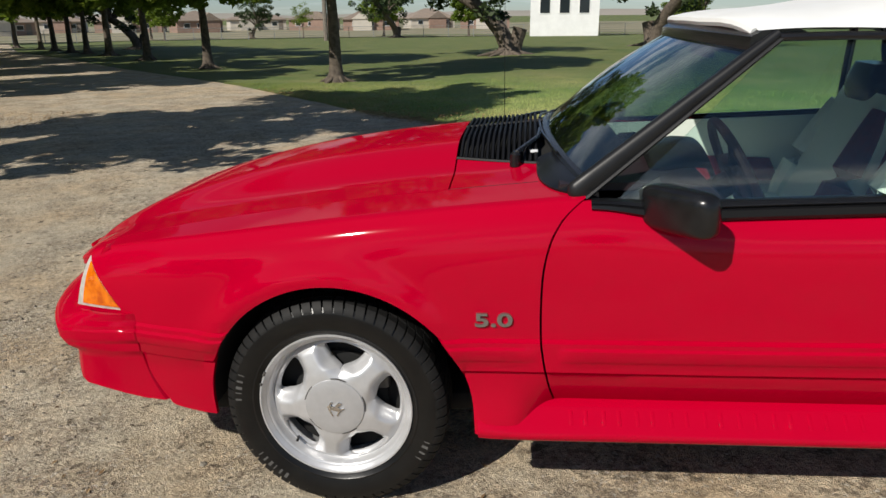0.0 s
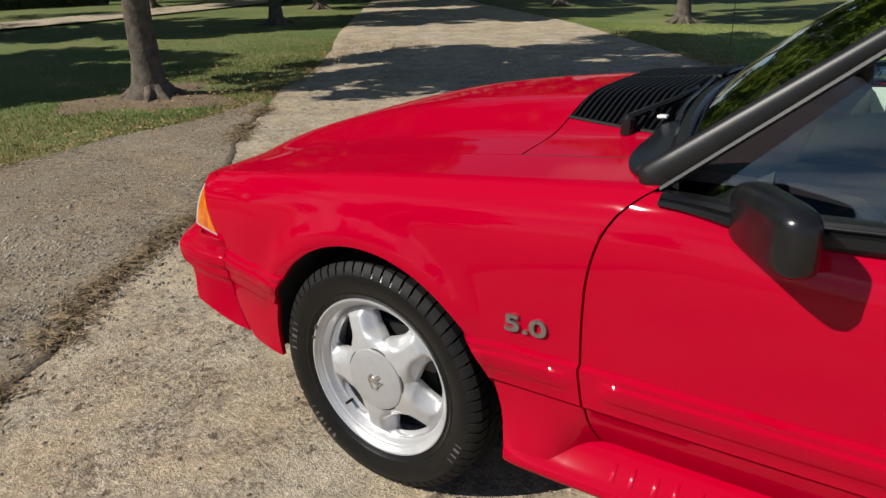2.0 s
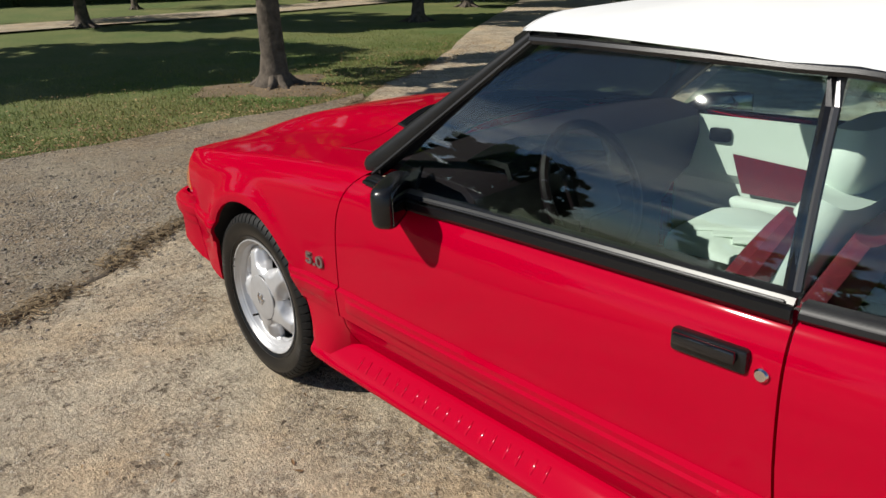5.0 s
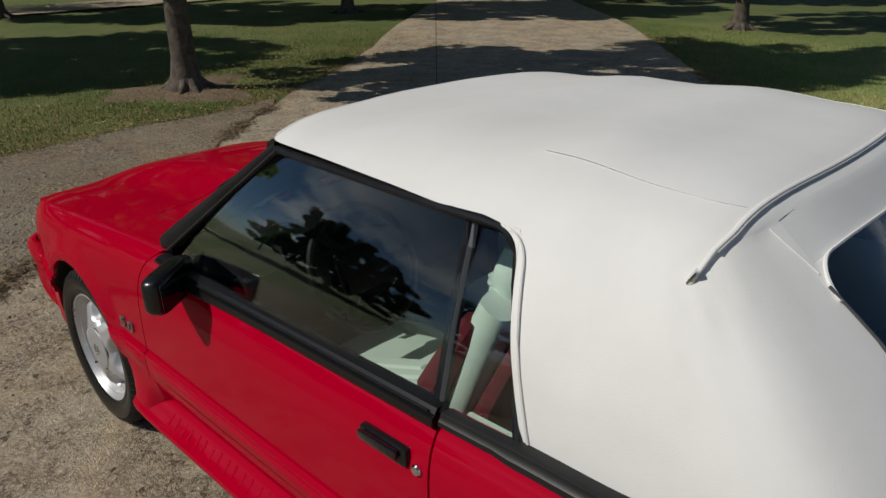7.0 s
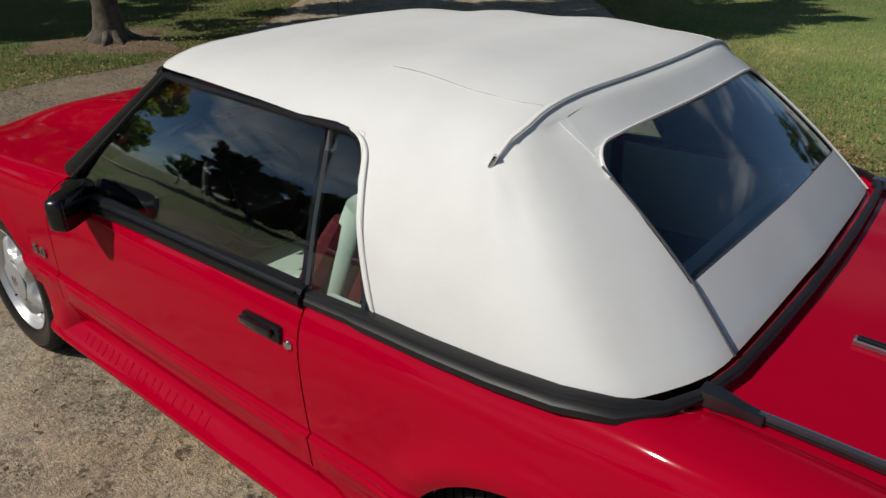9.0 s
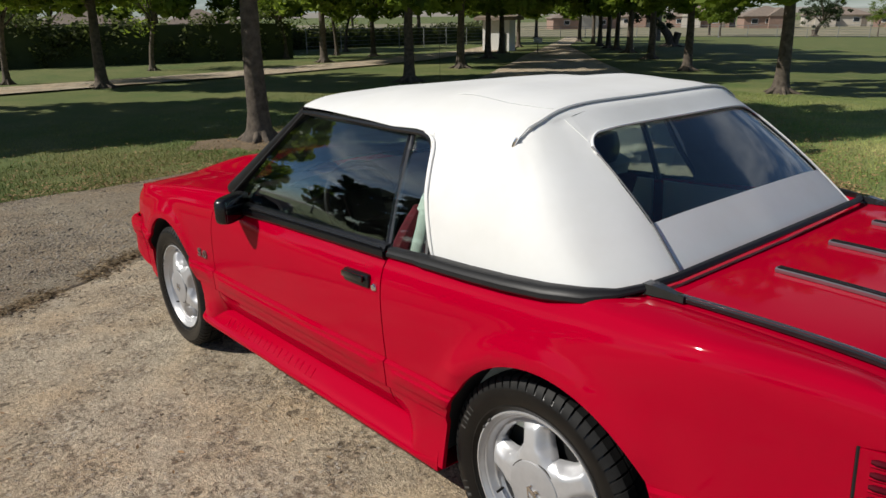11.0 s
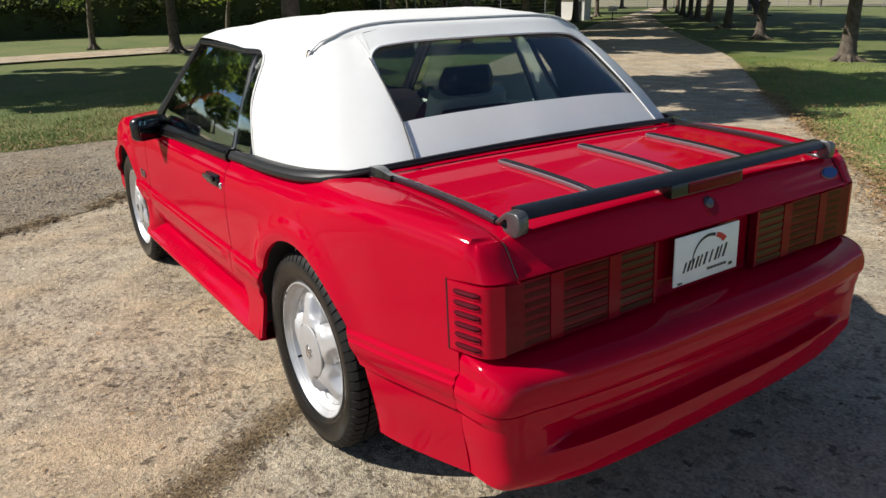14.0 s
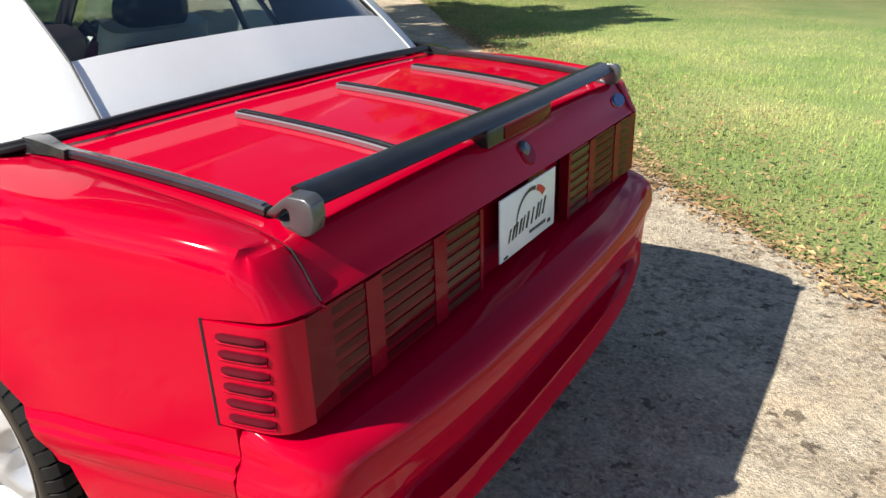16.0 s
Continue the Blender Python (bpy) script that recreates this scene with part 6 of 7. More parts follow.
def build_seat(y):
    st = new("front_seat")
    st.parent = car
    st["label"] = "pale leather bucket seat with head restraint and red sides"
    up, along = (0, 0, 1), (0.92, 0, -0.38)
    cushion([rounded(1.12 + 0.56 * f, y, 0.52 - 0.05 * f + 0.01 * math.sin(9 * f), 0.25 * (0.86 + 0.14 * math.sin(math.pi * min(f * 1.6, 1))), 0.085 * (0.7 + 0.3 * math.sin(math.pi * min(0.15 + f, 1))), up) for f in [k / 14 for k in range(15)]], LEATHER, "seat_cushion", st)
    for j in range(6):
        part("pleat", tube([(1.18 + 0.07 * j, y - 0.14, 0.60 - 0.007 * j), (1.42 + 0.07 * j, y, 0.606 - 0.007 * j), (1.42 + 0.07 * j, y + 0.14, 0.60 - 0.007 * j)], 0.028, 8, flat=0.35), LEATHER, st)
    cushion([rounded(1.66 + 0.20 * f, y, 0.50 + 0.50 * f, 0.245 * (1 - 0.18 * f * f), 0.075 * (1.05 - 0.35 * f), along) for f in [k / 14 for k in range(15)]], LEATHER, "backrest", st)
    cushion([rounded(1.725 + 0.20 * f, y, 0.49 + 0.44 * f, 0.225 * (1 - 0.18 * f * f), 0.040 * (1.05 - 0.35 * f), along) for f in [k / 10 for k in range(11)]], CARPET, "back_shell", st, "dark red seat back")
    for q in (-1, 1):
        part("bolster", tube([(1.61 + 0.20 * f, y + q * (0.225 - 0.04 * f * f), 0.54 + 0.42 * f) for f in [k / 8 for k in range(9)]], [0.035, 0.05, 0.056, 0.058, 0.055, 0.05, 0.045, 0.038, 0.028], 10), CARPET if q < 0 else LEATHER, st)
    cushion([rounded(1.835 + 0.02 * f, y, 0.965 + 0.15 * f, 0.135 * (0.82 + 0.18 * math.sin(math.pi * min(max(f, 0.05), 0.95))), 0.045 * (0.8 + 0.4 * math.sin(math.pi * f)), (1, 0, 0)) for f in [k / 10 for k in range(11)]], LEATHER if y < 0 else BLACK, "head_restraint", st)
    return st


build_seat(-0.36)
build_seat(0.36)
rs = new("rear_seat")
rs.parent = car
rs["label"] = "pale leather rear bench"
cushion([rounded(2.00 + 0.50 * f, 0, 0.52, 0.60, 0.09, (0, 0, 1), p=0.35) for f in [k / 6 for k in range(7)]], LEATHER, "bench_cushion", rs)
cushion([rounded(2.46 + 0.14 * f, 0, 0.52 + 0.36 * f, 0.56, 0.06, (0.9, 0, -0.4), p=0.35) for f in [k / 6 for k in range(7)]], LEATHER, "bench_back", rs)
part("rear_view_mirror", box(1.135, 1.165, -0.13, 0.10, 1.195, 1.255, 0.012), BLACK, car)
for s in (-1, 1):
    card = part("door_card", shell([[(x, s * (0.735 - 0.03 * step(0.62, 0.66, z)), z) for z in (0.33, 0.45, 0.50, 0.58, 0.62, 0.66, 0.75, 0.80, 0.856 + 0.024 * s)] for x in [0.80 + 1.10 * k / 10 for k in range(11)]], (0, s * 0.015, 0)), LEATHER, car, "pale door card with red insert")
    part("insert", shell([[(1.06 + 0.55 * f + 0.05 * (1 - g), s * 0.700, 0.60 + 0.145 * g * (1 - 0.30 * f)) for g in (0, 0.5, 1)] for f in [k / 6 for k in range(7)]], (0, -s * 0.006, 0)), CARPET, card)
    part("armrest", box(1.08, 1.62, min(s * 0.64, s * 0.70), max(s * 0.64, s * 0.70), 0.535, 0.590, 0.018), LEATHER, card)
    part("release", box(0.96, 1.045, min(s * 0.690, s * 0.704), max(s * 0.690, s * 0.704), 0.785, 0.838, 0.012), BLACK, card)
    part("quarter_trim", shell([[(x, s * 0.72, z) for z in (0.45, 0.65, 0.875)] for x in (1.95, 2.2, 2.5)], (0, s * 0.01, 0)), LEATHER, car)

for o in car.children_recursive:
    if o.type == "MESH" and o.data.materials and o.data.materials[0] in (GLASS, GLASS_FRONT, GLASS_REAR):
        o.visible_shadow = False


# ---- grass, leaves, grit ----
def left_edge_x(y):
    return curve([(b, a) for a, b in LEFT[:9]])(y)


def right_edge_x(y):
    return curve([(b, a) for a, b in RIGHT[:13]])(y)


def scatter_blades():
    rng = random.Random(11)
    v, f = [], []

    def blade(x, y, h):
        a = rng.uniform(0, 6.28)
        z = ground_z(x, y) - 0.04
        w, lx, ly = 0.0036, rng.gauss(0, 0.35) * h, rng.gauss(0, 0.35) * h
        i = len(v)
        v.extend([(x - w * math.cos(a), y - w * math.sin(a), z), (x + w * math.cos(a), y + w * math.sin(a), z), (x + lx, y + ly, z + h + 0.015)])
        f.append((i, i + 1, i + 2))

    for _ in range(80000):
        y = rng.uniform(-3.5, 9.5)
        d = abs(rng.gauss(0, 1.9)) if rng.random() < 0.7 else rng.uniform(0, 6)
        x = left_edge_x(y) - d + 0.05 * rng.gauss(0, 1)
        if math.hypot(x + 6.75, y - 3.1) < 0.75 + 0.25 * math.sin(5 * math.atan2(y - 3.1, x + 6.75)) and rng.random() < 0.9:
            continue
        if noise.noise(Vector((x * 1.1, y * 1.1, 4))) < -0.25 and rng.random() < 0.6:
            continue
        blade(x, y, rng.uniform(0.012, 0.034))
    for _ in range(80000):
        y = rng.uniform(0.6, 15)
        d = abs(rng.gauss(0, 2.2)) if rng.random() < 0.7 else rng.uniform(0, 7)
        x = right_edge_x(y) + d * 1.2 + 0.06 * rng.gauss(0, 1)
        if noise.noise(Vector((x * 1.3, y * 1.3, 9))) < -0.2 and rng.random() < 0.6:
            continue
        blade(x, y, rng.uniform(0.012, 0.034))
    g = mesh_part("grass", v, f, GRASS, None)
    tagged(g, "short mown grass blades along the pavement edges", "grass", kind="stuff")


def flat_bits(count, where, size, mat, name, label, seed, curl=0.4, long=1.6):
    """Fallen leaves or straw: small bent quads, laid where a function says."""
    rng = random.Random(seed)
    v, f = [], []
    for _ in range(count):
        q = where(rng)
        if q is None:
            continue
        x, y, z = q
        a, s = rng.uniform(0, 6.28), size * rng.uniform(0.5, 1.4)
        ca, sa = math.cos(a), math.sin(a)
        i = len(v)
        for dx, dy, dz in ((-long, 0, 0), (0, -0.55, curl * rng.random()), (long, 0, curl * rng.random()), (0, 0.55, curl * rng.random())):
            v.append((x + s * (dx * ca - dy * sa), y + s * (dx * sa + dy * ca), z + s * dz + 0.003))
        f.append((i, i + 1, i + 2, i + 3))
    ob = mesh_part(name, v, f, mat, None)
    return tagged(ob, label, name.replace("_", " "), kind="stuff")


def lawn_spot(rng):
    if rng.random() < 0.5:
        y = rng.uniform(-3, 9)
        x = left_edge_x(y) - abs(rng.gauss(0, 1.3)) + 0.08
    else:
        y = rng.uniform(0.8, 13)
        x = right_edge_x(y) + abs(rng.gauss(0, 0.9)) * 1.2 - 0.12
    return x, y, ground_z(x, y) + 0.012


crack_line = even(CRACK, 400, 0.05)


def crack_spot(width):
    def f(rng):
        k = min(int(110 + 290 * rng.random()), 399)
        q = crack_line[k]
        if noise.noise(Vector((q.x * 2.3, q.y * 2.3, 1.0))) < -0.28:
            return None
        x, y = q.x + rng.gauss(0, width), q.y + rng.gauss(0, width)
        return x, y, ground_z(x, y) + rng.random() * 0.022
    return f


def stain_spot(rng):
    t = rng.random() ** 0.8
    x, y = 2.27 + 0.50 * t + rng.gauss(0, 0.035 + 0.03 * t), -0.74 - 0.80 * t + rng.gauss(0, 0.035 + 0.03 * t)
    return x, y, ground_z(x, y) + rng.random() * 0.012


def pave_spot(rng):
    x, y = rng.uniform(-4.8, 5.0), rng.uniform(-4.5, 4.0)
    if x > right_edge_x(min(max(y, -5), 8)) - 0.1:
        return None
    return x, y, ground_z(x, y) + 0.002


STRAW = material("straw", (0.26, 0.19, 0.105), 0.9, second=(0.14, 0.095, 0.05), scale=5.0, random_tint=0.45)
SOIL = material("crack_soil", (0.055, 0.042, 0.030), 0.95, second=(0.10, 0.075, 0.05), scale=14.0, bump=1.0, bump_scale=50)
PEBBLE = material("pebble", (0.34, 0.30, 0.245), 0.85, second=(0.20, 0.165, 0.125), scale=3.0, random_tint=0.5)
scatter_blades()
flat_bits(11000, lawn_spot, 0.0145, DEAD, "fallen_leaves", "brown and yellow fallen leaves on the grass edge", 21, curl=0.8, long=1.2)
flat_bits(19000, crack_spot(0.060), 0.0062, STRAW, "dead_grass", "dead straw and leaf litter in the pavement crack", 22, curl=1.2, long=4.2)
flat_bits(6000, stain_spot, 0.0030, STRAW, "leaf_litter", "dry brown litter beside the rear wheel", 23, curl=0.8, long=2.6)
def verge_spot(rng):
    y = rng.uniform(0.2, 9.0)
    x = right_edge_x(y) + rng.gauss(0.02, 0.11) + 0.10 * noise.noise(Vector((y * 1.3, 4.0, 0)))
    return x, y, ground_z(x, y) + rng.random() * 0.015


def bank_spot(rng):
    y = rng.uniform(-3.5, 6.5)
    x = left_edge_x(y) + rng.gauss(-0.04, 0.10)
    return x, y, ground_z(x, y) + rng.random() * 0.012


flat_bits(6500, verge_spot, 0.0130, DEAD, "verge_litter", "brown leaf litter where the lawn meets the concrete", 25, curl=0.7, long=1.3)
flat_bits(3500, bank_spot, 0.0095, DEAD, "bank_litter", "dry leaf litter along the edge of the lawn", 26, curl=0.7, long=1.5)
flat_bits(1500, pave_spot, 0.0085, DEAD, "leaf_scraps", "small dark leaf scraps on the concrete", 24, curl=0.5)


def soil_strip(line, width, seed, lift, name, label):
    """A low uneven ridge of soil along a line."""
    rows = []
    for i, q in enumerate(line):
        w = width * (0.55 + 0.9 * abs(noise.noise(Vector((i * 0.11, seed, 0)))))
        d = (line[min(i + 1, len(line) - 1)] - line[max(i - 1, 0)]).normalized()
        nrm = Vector((-d.y, d.x, 0))
        row = []
        for k in range(7):
            t = -1 + k / 3
            p = q + nrm * (t * w + 0.012 * noise.noise(Vector((i * 0.4, k, seed))))
            row.append((p.x, p.y, ground_z(p.x, p.y) - 0.012 + lift * (1 - t * t) * (0.4 + abs(noise.noise(Vector((p.x * 9, p.y * 9, seed)))) * 1.4)))
        rows.append(row)
    tagged(part(name, grid(rows), SOIL, angle=180), label, "soil", kind="stuff")


soil_strip(crack_line[100:], 0.060, 3.0, 0.030, "crack_soil", "dark soil filling the crack between two slabs")
soil_strip(even([(2.24, -0.70), (2.40, -0.95), (2.66, -1.32), (2.9, -1.75)], 60, 0.03), 0.035, 5.0, 0.016, "soil_patch", "dark soil line beside the rear wheel")

rng = random.Random(31)
v, f = [], []
for _ in range(9000):
    if rng.random() < 0.45:
        x, y = rng.gauss(-2.9, 0.75), rng.gauss(-0.75, 0.7)
        r = rng.uniform(0.004, 0.012) if rng.random() < 0.94 else rng.uniform(0.012, 0.019)
    else:
        x, y = rng.uniform(-4.6, 4.6), rng.uniform(-3.2, 1.6)
        r = rng.uniform(0.0025, 0.006)
    z = ground_z(x, y) - (0.012 if x < -2.2 else 0)
    i = len(v)
    turn, squash, high = rng.uniform(0, 6.28), rng.uniform(0.55, 1.0), rng.uniform(0.4, 0.8)
    for ring, dz in ((1.0, 0.0), (0.95, 0.5), (0.5, 1.0)):
        for k in range(5):
            px, py = r * ring * math.cos(1.2566 * k) * rng.uniform(0.8, 1.2), r * ring * squash * math.sin(1.2566 * k) * rng.uniform(0.8, 1.2)
            v.append((x + px * math.cos(turn) - py * math.sin(turn), y + px * math.sin(turn) + py * math.cos(turn), z + r * high * dz * rng.uniform(0.85, 1.1)))
    for j in (0, 5):
        f += [(i + j + k, i + j + (k + 1) % 5, i + j + 5 + (k + 1) % 5, i + j + 5 + k) for k in range(5)]
    f.append((i + 10, i + 11, i + 12, i + 13, i + 14))
tagged(mesh_part("grit", v, f, PEBBLE, None), "loose stones and grit on the broken concrete", "grit", kind="stuff")

# bare earth round the near tree
rows = []
for j in range(7):
    r = 0.02 + 0.72 * j / 6
    rows.append([(-6.75 + r * (1 + 0.28 * math.sin(3 * a + 1) + 0.14 * math.sin(7 * a)) * math.cos(a) * 1.2, 3.1 + r * (1 + 0.28 * math.sin(3 * a + 1) + 0.14 * math.sin(7 * a)) * math.sin(a) * 1.25, 0) for a in [2 * math.pi * k / 40 for k in range(40)]])
rows = [[(x, y, ground_z(x, y) - 0.024 + 0.035 * (1 - j / 6) - 0.012 * (j == 6)) for x, y, _ in r] for j, r in enumerate(rows)]
tagged(part("bare_earth", grid(rows, closed=True), EARTH, angle=180), "bare brown earth round the tree's roots", "earth", kind="structure")

# ---- footpath across the lawn ----
path_mid = [(-19.6, -30), (-19.5, -8), (-19.3, -1), (-20.4, 9.3), (-22.5, 18), (-27, 27), (-34, 36)]
pts = even(path_mid, 60, 0.03)
rows = []
for i, q in enumerate(pts):
    d = (pts[min(i + 1, 59)] - pts[max(i - 1, 0)]).normalized()
    nrm = Vector((-d.y, d.x, 0))
    rows.append([((q + nrm * t).x, (q + nrm * t).y, ground_z((q + nrm * t).x, (q + nrm * t).y) + 0.02) for t in (-1.25, -0.4, 0.4, 1.25)])
tagged(part("footpath", grid(rows), APRON, angle=180), "pale concrete footpath across the lawn", "path", kind="structure")

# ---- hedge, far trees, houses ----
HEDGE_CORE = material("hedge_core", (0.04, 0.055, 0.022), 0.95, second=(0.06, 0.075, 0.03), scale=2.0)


def build_hedge(x0, y0, x1, y1, height, seed, label="tall dark green clipped hedge beyond the lawn"):
    h = thing("hedge", label, "hedge")
    rng2 = random.Random(seed)
    L = math.hypot(x1 - x0, y1 - y0)
    ux, uy = (x1 - x0) / L, (y1 - y0) / L
    cs = []
    for k in range(int(L * 11)):
        t, o, q = rng2.uniform(0, L), rng2.uniform(-0.45, 0.45), rng2.random()
        x, y = x0 + ux * t - uy * o, y0 + uy * t + ux * o
        top_h = height * (1 + 0.22 * noise.noise(Vector((t * 0.35, seed, 0))))
        cs.append(((x, y, ground_z(x, y) + 0.1 + (top_h - 0.2) * q), 0.42))
    vv, ff = leaf_cloud(rng2, cs, 34, 0.13, flat=1.0)
    mesh_part("foliage", vv, ff, HEDGE_LEAF, h)
    rows_ = []
    for k in range(13):
        t = L * k / 12
        x, y = x0 + ux * t, y0 + uy * t
        z = ground_z(x, y)
        rows_.append([(x - uy * o, y + ux * o, z + zz * height) for o, zz in ((-0.15, -0.05), (-0.16, 0.5), (-0.1, 0.8), (0.1, 0.8), (0.16, 0.5), (0.15, -0.05))])
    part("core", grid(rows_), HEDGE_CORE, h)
    return h


build_hedge(-33.2, -14, -31.5, 3, 2.1, 2)
build_hedge(-31.5, 3, -28.6, 16.0, 2.0, 3)
build_hedge(-41, 20, -48, 45, 1.6, 5, "low ragged olive shrubs behind the wire fence")
build_hedge(-50, 47, -62, 64, 1.7, 6, "low ragged olive shrubs behind the wire fence")
ROOF = material("roof_shingle", (0.26, 0.205, 0.16), 0.9, second=(0.20, 0.16, 0.13), scale=2.0, random_tint=0.1)
BRICK = material("brick_wall", (0.33, 0.22, 0.17), 0.9, second=(0.27, 0.18, 0.14), scale=1.5, random_tint=0.1)
STUCCO = material("pale_wall", (0.55, 0.50, 0.43), 0.9, second=(0.48, 0.44, 0.38), scale=1.0)
WHITE_WALL = material("white_wall", (0.78, 0.78, 0.77), 0.8, second=(0.70, 0.70, 0.69), scale=1.0)
DARK_PANE = material("dark_pane", (0.02, 0.025, 0.03), 0.1)
TIMBER = material("weathered_timber", (0.22, 0.19, 0.16), 0.9, second=(0.15, 0.125, 0.10), scale=6.0)


def build_house(x, y, turn, w, d, h, rise, wall_mat, label, windows=3, hip=True, door=True):
    """A low house: walls, a roof with eaves, framed windows and a door on its front (local -y)."""
    ho = thing("house", label, "house", Matrix.Translation((x, y, ground_z(x, y))) @ Matrix.Rotation(turn, 4, "Z"))
    part("wall", box(-w / 2, w / 2, -d / 2, d / 2, -0.5, h), wall_mat, ho)
    e, r = 0.4, (d / 2 if hip else -0.4)
    bm = bmesh.new()
    base = [bm.verts.new(p) for p in ((-w / 2 - e, -d / 2 - e, h), (w / 2 + e, -d / 2 - e, h), (w / 2 + e, d / 2 + e, h), (-w / 2 - e, d / 2 + e, h))]
    lowb = [bm.verts.new((q.co.x, q.co.y, h - 0.16)) for q in base]
    r0, r1 = bm.verts.new((-w / 2 + r, 0, h + rise)), bm.verts.new((w / 2 - r, 0, h + rise))
    for q in ((base[0], base[1], r1, r0), (base[2], base[3], r0, r1), (base[1], base[2], r1), (base[3], base[0], r0), lowb[::-1]):
        bm.faces.new(q)
    for k in range(4):
        bm.faces.new((lowb[k], lowb[(k + 1) % 4], base[(k + 1) % 4], base[k]))
    part("roof", bm, ROOF, ho, angle=20)
    for k in range(windows):
        cx = -w / 2 + w * (k + 0.75) / (windows + 0.5)
        wi = part("window", box(cx - 0.6, cx + 0.6, -d / 2 - 0.05, -d / 2 + 0.02, h * 0.38, h * 0.78), WHITE_WALL, ho)
        part("pane", box(cx - 0.52, cx + 0.52, -d / 2 - 0.07, -d / 2 - 0.045, h * 0.38 + 0.08, h * 0.78 - 0.08), DARK_PANE, wi)
    if door:
        part("door", box(w * 0.36, w * 0.36 + 0.95, -d / 2 - 0.06, -d / 2 + 0.02, 0.0, 2.0), TIMBER, ho)
    return ho


def facing(x, y):
    return math.atan2(-1 - y, 2 - x) + math.pi / 2


FAR_PALE, FAR_BRICK = "low pale house with brown roof far across the field", "low brick house with brown roof far across the field"
for k in range(9):
    az, r = radians(3.5 + 4.35 * k), 163 + 9 * math.sin(k * 2.1)
    x, y = -r * math.sin(az), r * math.cos(az)
    brick = k % 3 != 1
    ho = build_house(x, y, facing(x, y) + 0.25 * math.sin(k * 1.7), 10.5 + 2.5 * math.sin(k * 3.3), 8, 2.3, 1.75 + 0.3 * math.sin(k * 1.3), BRICK if brick else STUCCO, FAR_BRICK if brick else FAR_PALE)
    gx = 2.2 * math.sin(k * 2.7)
    # front gable over the porch
    bm = bmesh.new()
    v = [bm.verts.new(q) for q in ((gx - 2.2, -5.2, 2.25), (gx + 2.2, -5.2, 2.25), (gx, -5.2, 3.75), (gx - 2.2, -1.0, 2.25), (gx + 2.2, -1.0, 2.25), (gx, -1.0, 3.75))]
    for q in ((0, 1, 2), (3, 5, 4), (0, 2, 5, 3), (1, 4, 5, 2), (0, 3, 4, 1)):
        bm.faces.new([v[i] for i in q])
    part("gable", bm, ROOF if k % 2 else STUCCO, ho, angle=20)
    part("porch_wall", box(gx - 1.9, gx + 1.9, -5.0, -3.9, -0.5, 2.25), BRICK if k % 2 else STUCCO, ho)
for x, y, w, h, rise, mat, lab in ((-107, 4, 11, 3.2, 2.9, STUCCO, "house with a steep brown roof behind the hedge"), (-106, 15.5, 9, 3.0, 3.0, BRICK, "house with a steep brown roof behind the hedge"),
                                   (-104, 28, 12, 2.6, 2.2, STUCCO, "house with a low grey roof behind the hedge"), (-99, 41, 9, 2.4, 1.9, STUCCO, "house with a low grey roof behind the hedge")):
    build_house(x, y, facing(x, y), w, 8, h, rise, mat, lab)
# dry field between the fence and the houses
FIELD = material("dry_field", (0.29, 0.25, 0.165), 0.95, second=(0.20, 0.19, 0.11), scale=0.08, fine=((0.20, 0.20, 0.11), 0.6, 0.55))
rows = []
for k in range(41):
    az = radians(-12 + 76 * k / 40)
    rows.append([(-r * math.sin(az), r * math.cos(az), ground_z(-r * math.sin(az), r * math.cos(az)) + 0.03) for r in (97, 104, 112, 130, 160, 200, 260)])
tagged(part("field", grid(rows), FIELD, angle=180), "dry tan field beyond the wire fence", "field", kind="structure")
build_house(4.2, 84, facing(4.2, 84) - 0.05, 7.4, 7, 6.2, 2.2, WHITE_WALL, "tall white house with dark shuttered windows", windows=3, door=False)
shed = build_house(-27.3, 28.9, facing(-27.3, 28.9) - 0.30, 1.6, 1.2, 1.85, 0.10, WHITE_WALL, "small white shed with a dark door beside the road", windows=0, hip=False, door=False)
shed.name = "shed"
shed["category"] = "shed"
part("door", box(0.25, 0.6, -0.64, -0.59, 0.0, 1.0), DARK_PANE, shed)
sign = thing("sign", "small white sign board on a post by the road", "sign", Matrix.Translation((-22.9, 27.4, ground_z(-22.9, 27.4))) @ Matrix.Rotation(facing(-22.9, 27.4), 4, "Z"))
part("post", tube([(0, 0, -0.1), (0, 0, 0.75)], 0.03, 6), TIMBER, sign)
part("board", box(-0.22, 0.22, -0.04, -0.01, 0.5, 0.75, 0.01), WHITE_WALL, sign)

# chain fence across the field: posts, rails and wire
WIRE = material("fence_wire", (0.30, 0.31, 0.31), 0.5, metal=0.6)
fence = thing("fence", "grey wire fence with posts across the far field", "fence")
for (ax, ay), (bx, by) in (((-62, 66), (-22, 88)), ((-22, 88), (24, 92)), ((-34, 20), (-42, 44))):
    L = math.hypot(bx - ax, by - ay)
    n = int(L / 3)
    for k in range(n + 1):
        x, y = ax + (bx - ax) * k / n, ay + (by - ay) * k / n
        part("post", tube([(x, y, ground_z(x, y) - 0.1), (x, y, ground_z(x, y) + 1.35)], 0.035, 5), WIRE, fence)
    for hh in (0.12, 0.35, 0.6, 0.85, 1.1, 1.32):
        bm = tube([(ax + (bx - ax) * k / 12, ay + (by - ay) * k / 12, ground_z(ax + (bx - ax) * k / 12, ay + (by - ay) * k / 12) + hh) for k in range(13)], 0.012 if hh < 1.3 else 0.025, 4)
        part("wire", bm, WIRE, fence)

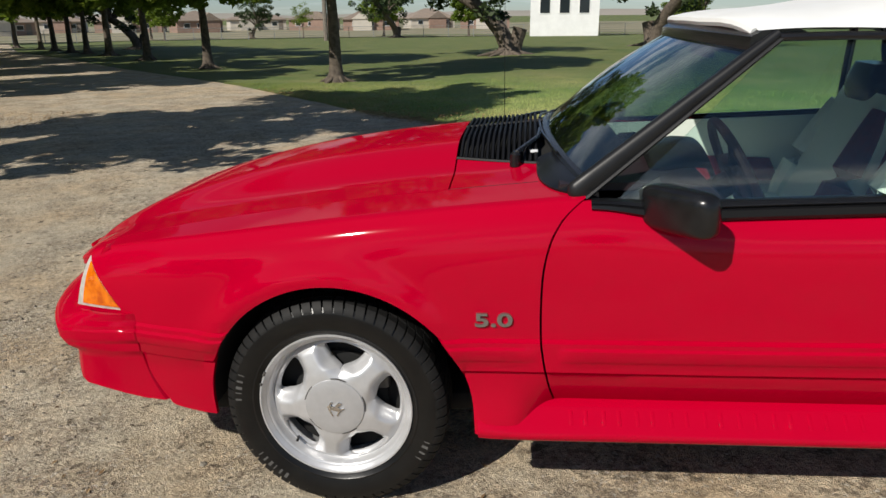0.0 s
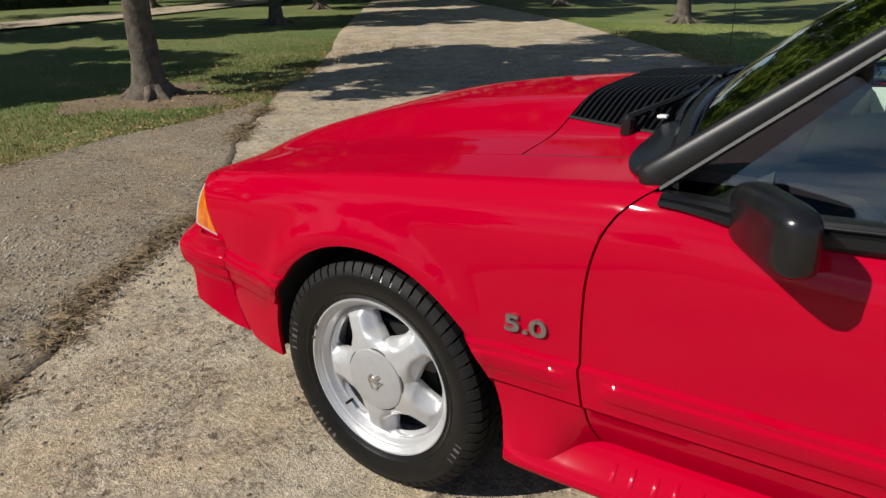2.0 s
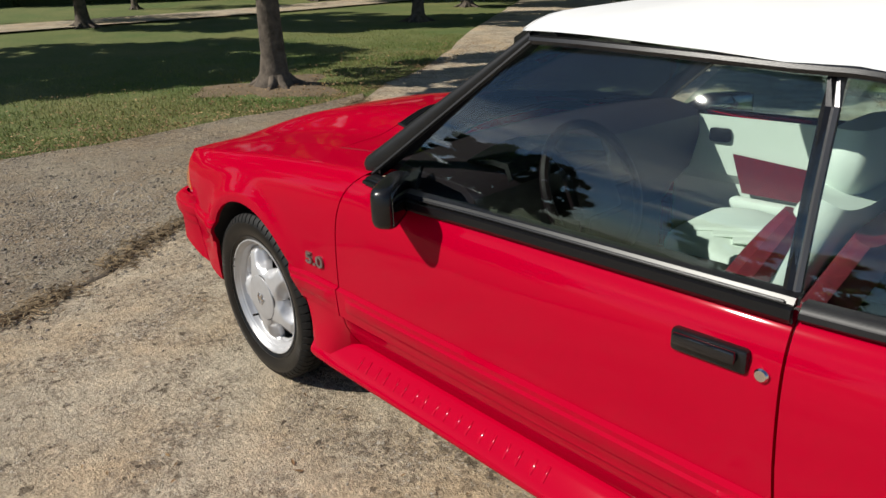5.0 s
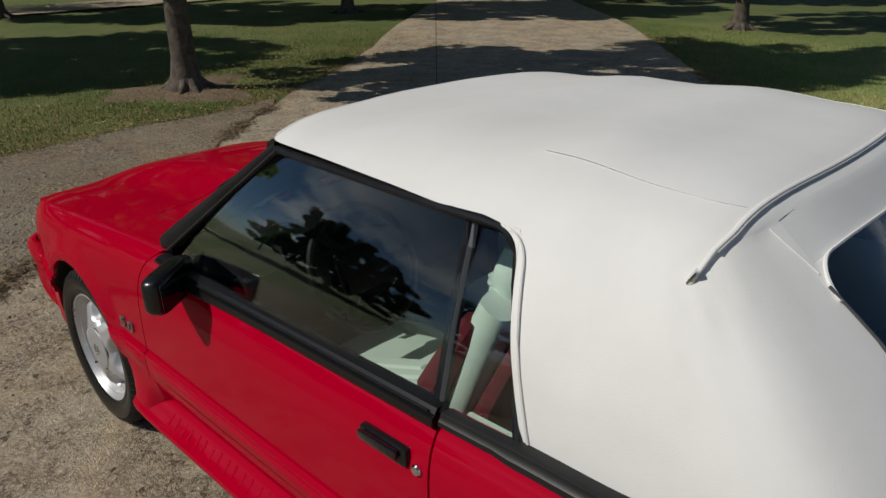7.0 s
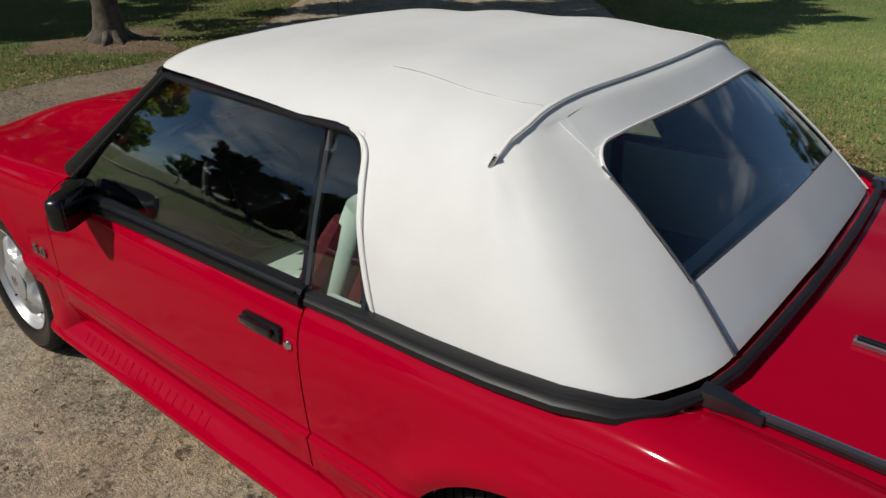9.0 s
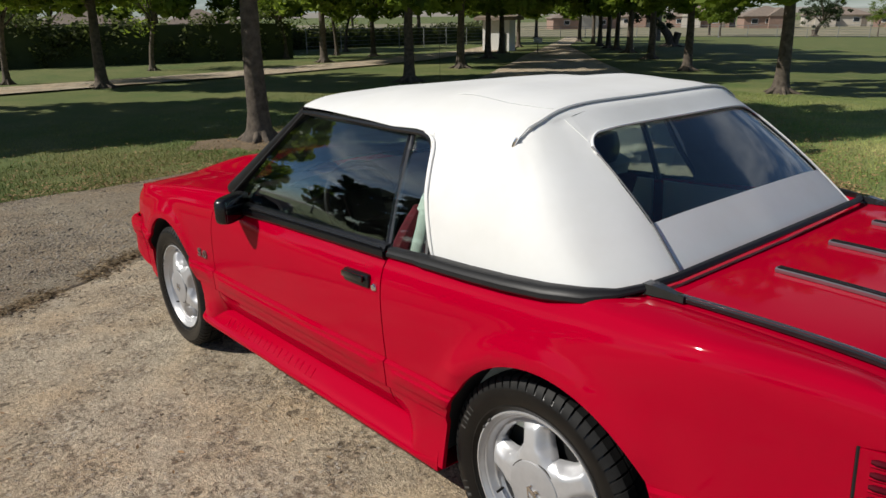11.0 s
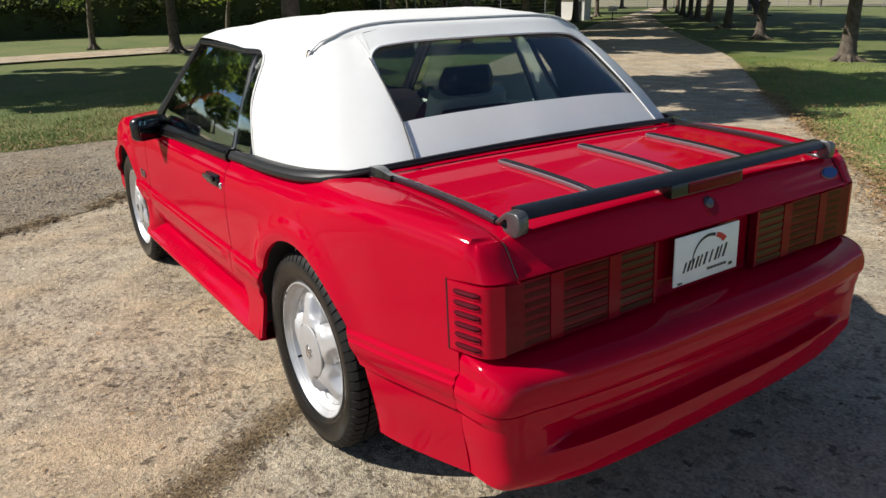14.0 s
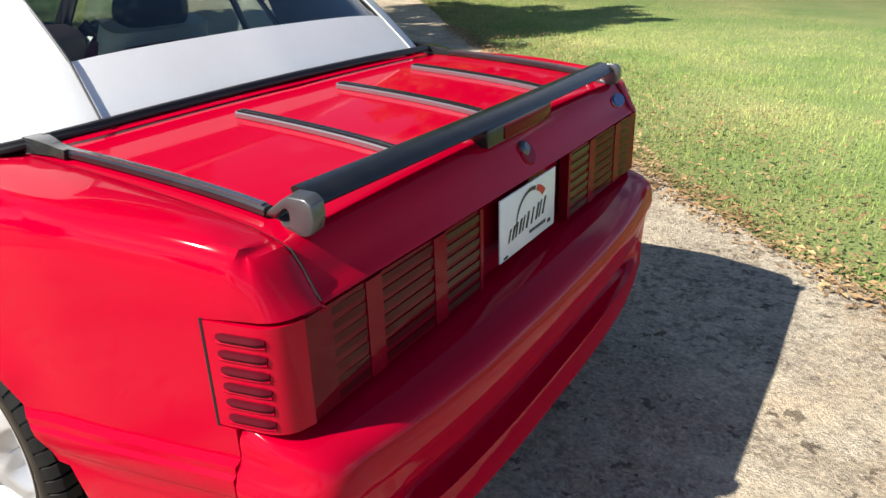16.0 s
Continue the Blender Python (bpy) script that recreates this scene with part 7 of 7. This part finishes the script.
# old leaning trees on the field, utility poles, far trees
lean_tree = build_tree(14, 7.0, 0.34, 2.3, 3.2, "old leaning tree with a broken stump on the field", leaf=LEAF_DARK, per=80, clumps=90, size=0.14, lean=(-2.0, 0.2), base=1.4)
lean_tree.matrix_world = Matrix.Translation((-0.4, 26.8, ground_z(-0.4, 26.8) - 0.03))
part("stump", tube([(0.15, 0, -0.1), (0.32, 0, 0.5), (0.45, 0, 1.0)], [0.34, 0.26, 0.28], 9), BARK, lean_tree)
place(lean_tree, 6.4, 34.5, 2.2, 1.1)
place(lean_tree, -24.5, 42.5, 0.4, 0.9)
place(lean_tree, -16, 88, 1.2, 1.2)
place(lean_tree, -36, 92, 2.6, 0.8)
for x, y in ((-19.6, 69), (-37, 60)):
    p = thing("utility_pole", "grey wooden utility pole on the far field", "pole", Matrix.Translation((x, y, ground_z(x, y))))
    part("shaft", tube([(0, 0, -0.2), (0, 0, 9)], [0.24, 0.17], 8), TIMBER, p)
    part("crossarm", box(-1.1, 1.1, -0.06, 0.06, 8.2, 8.35, 0.01), TIMBER, p)
for i, (x, y, s_) in enumerate(((-40, 8, 1.15), (-42, 14, 1.2), (-41, 22, 1.1), (-44, 30, 1.2), (-46, 38, 1.2), (-39, 41, 1.1), (-44, 46, 1.2), (-42, -2, 1.1), (-43, -9, 1.2), (-50, 52, 1.3), (-40, 52, 1.1), (-58, 66, 1.3), (-30, 95, 0.8), (-8, 98, 0.9), (-44, 84, 0.8), (14, 60, 1.2), (-38, 13, 1.0), (-37, 5, 0.95), (-38.5, -6, 1.1), (-36.5, 18, 0.9), (-62, 60, 1.2), (-70, 72, 1.2), (-50, 92, 1.0), (-20, 100, 1.0), (2, 100, 0.9), (20, 96, 1.0))):
    place(tree_row if i % 3 else tree_slim, x, y, i * 1.7, s_)

# low hills on the horizon
HILL = material("far_hills", (0.33, 0.29, 0.25), 1.0, second=(0.26, 0.25, 0.21), scale=0.004)
rows = []
for k in range(90):
    a = math.pi * (0.02 + 1.2 * k / 89)
    r = 820
    hgt = 9 + 4 * noise.noise(Vector((k * 0.13, 2, 0))) + 2 * noise.noise(Vector((k * 0.41, 5, 0)))
    rows.append([(r * math.cos(a) * q, r * math.sin(a) * q, -6 + hgt * z) for q, z in ((0.94, 0.0), (0.97, 0.5), (1.0, 1.0), (1.04, 0.8))])
tagged(part("hills", grid(rows), HILL, angle=180), "low tan hills along the horizon", "hills", kind="structure")
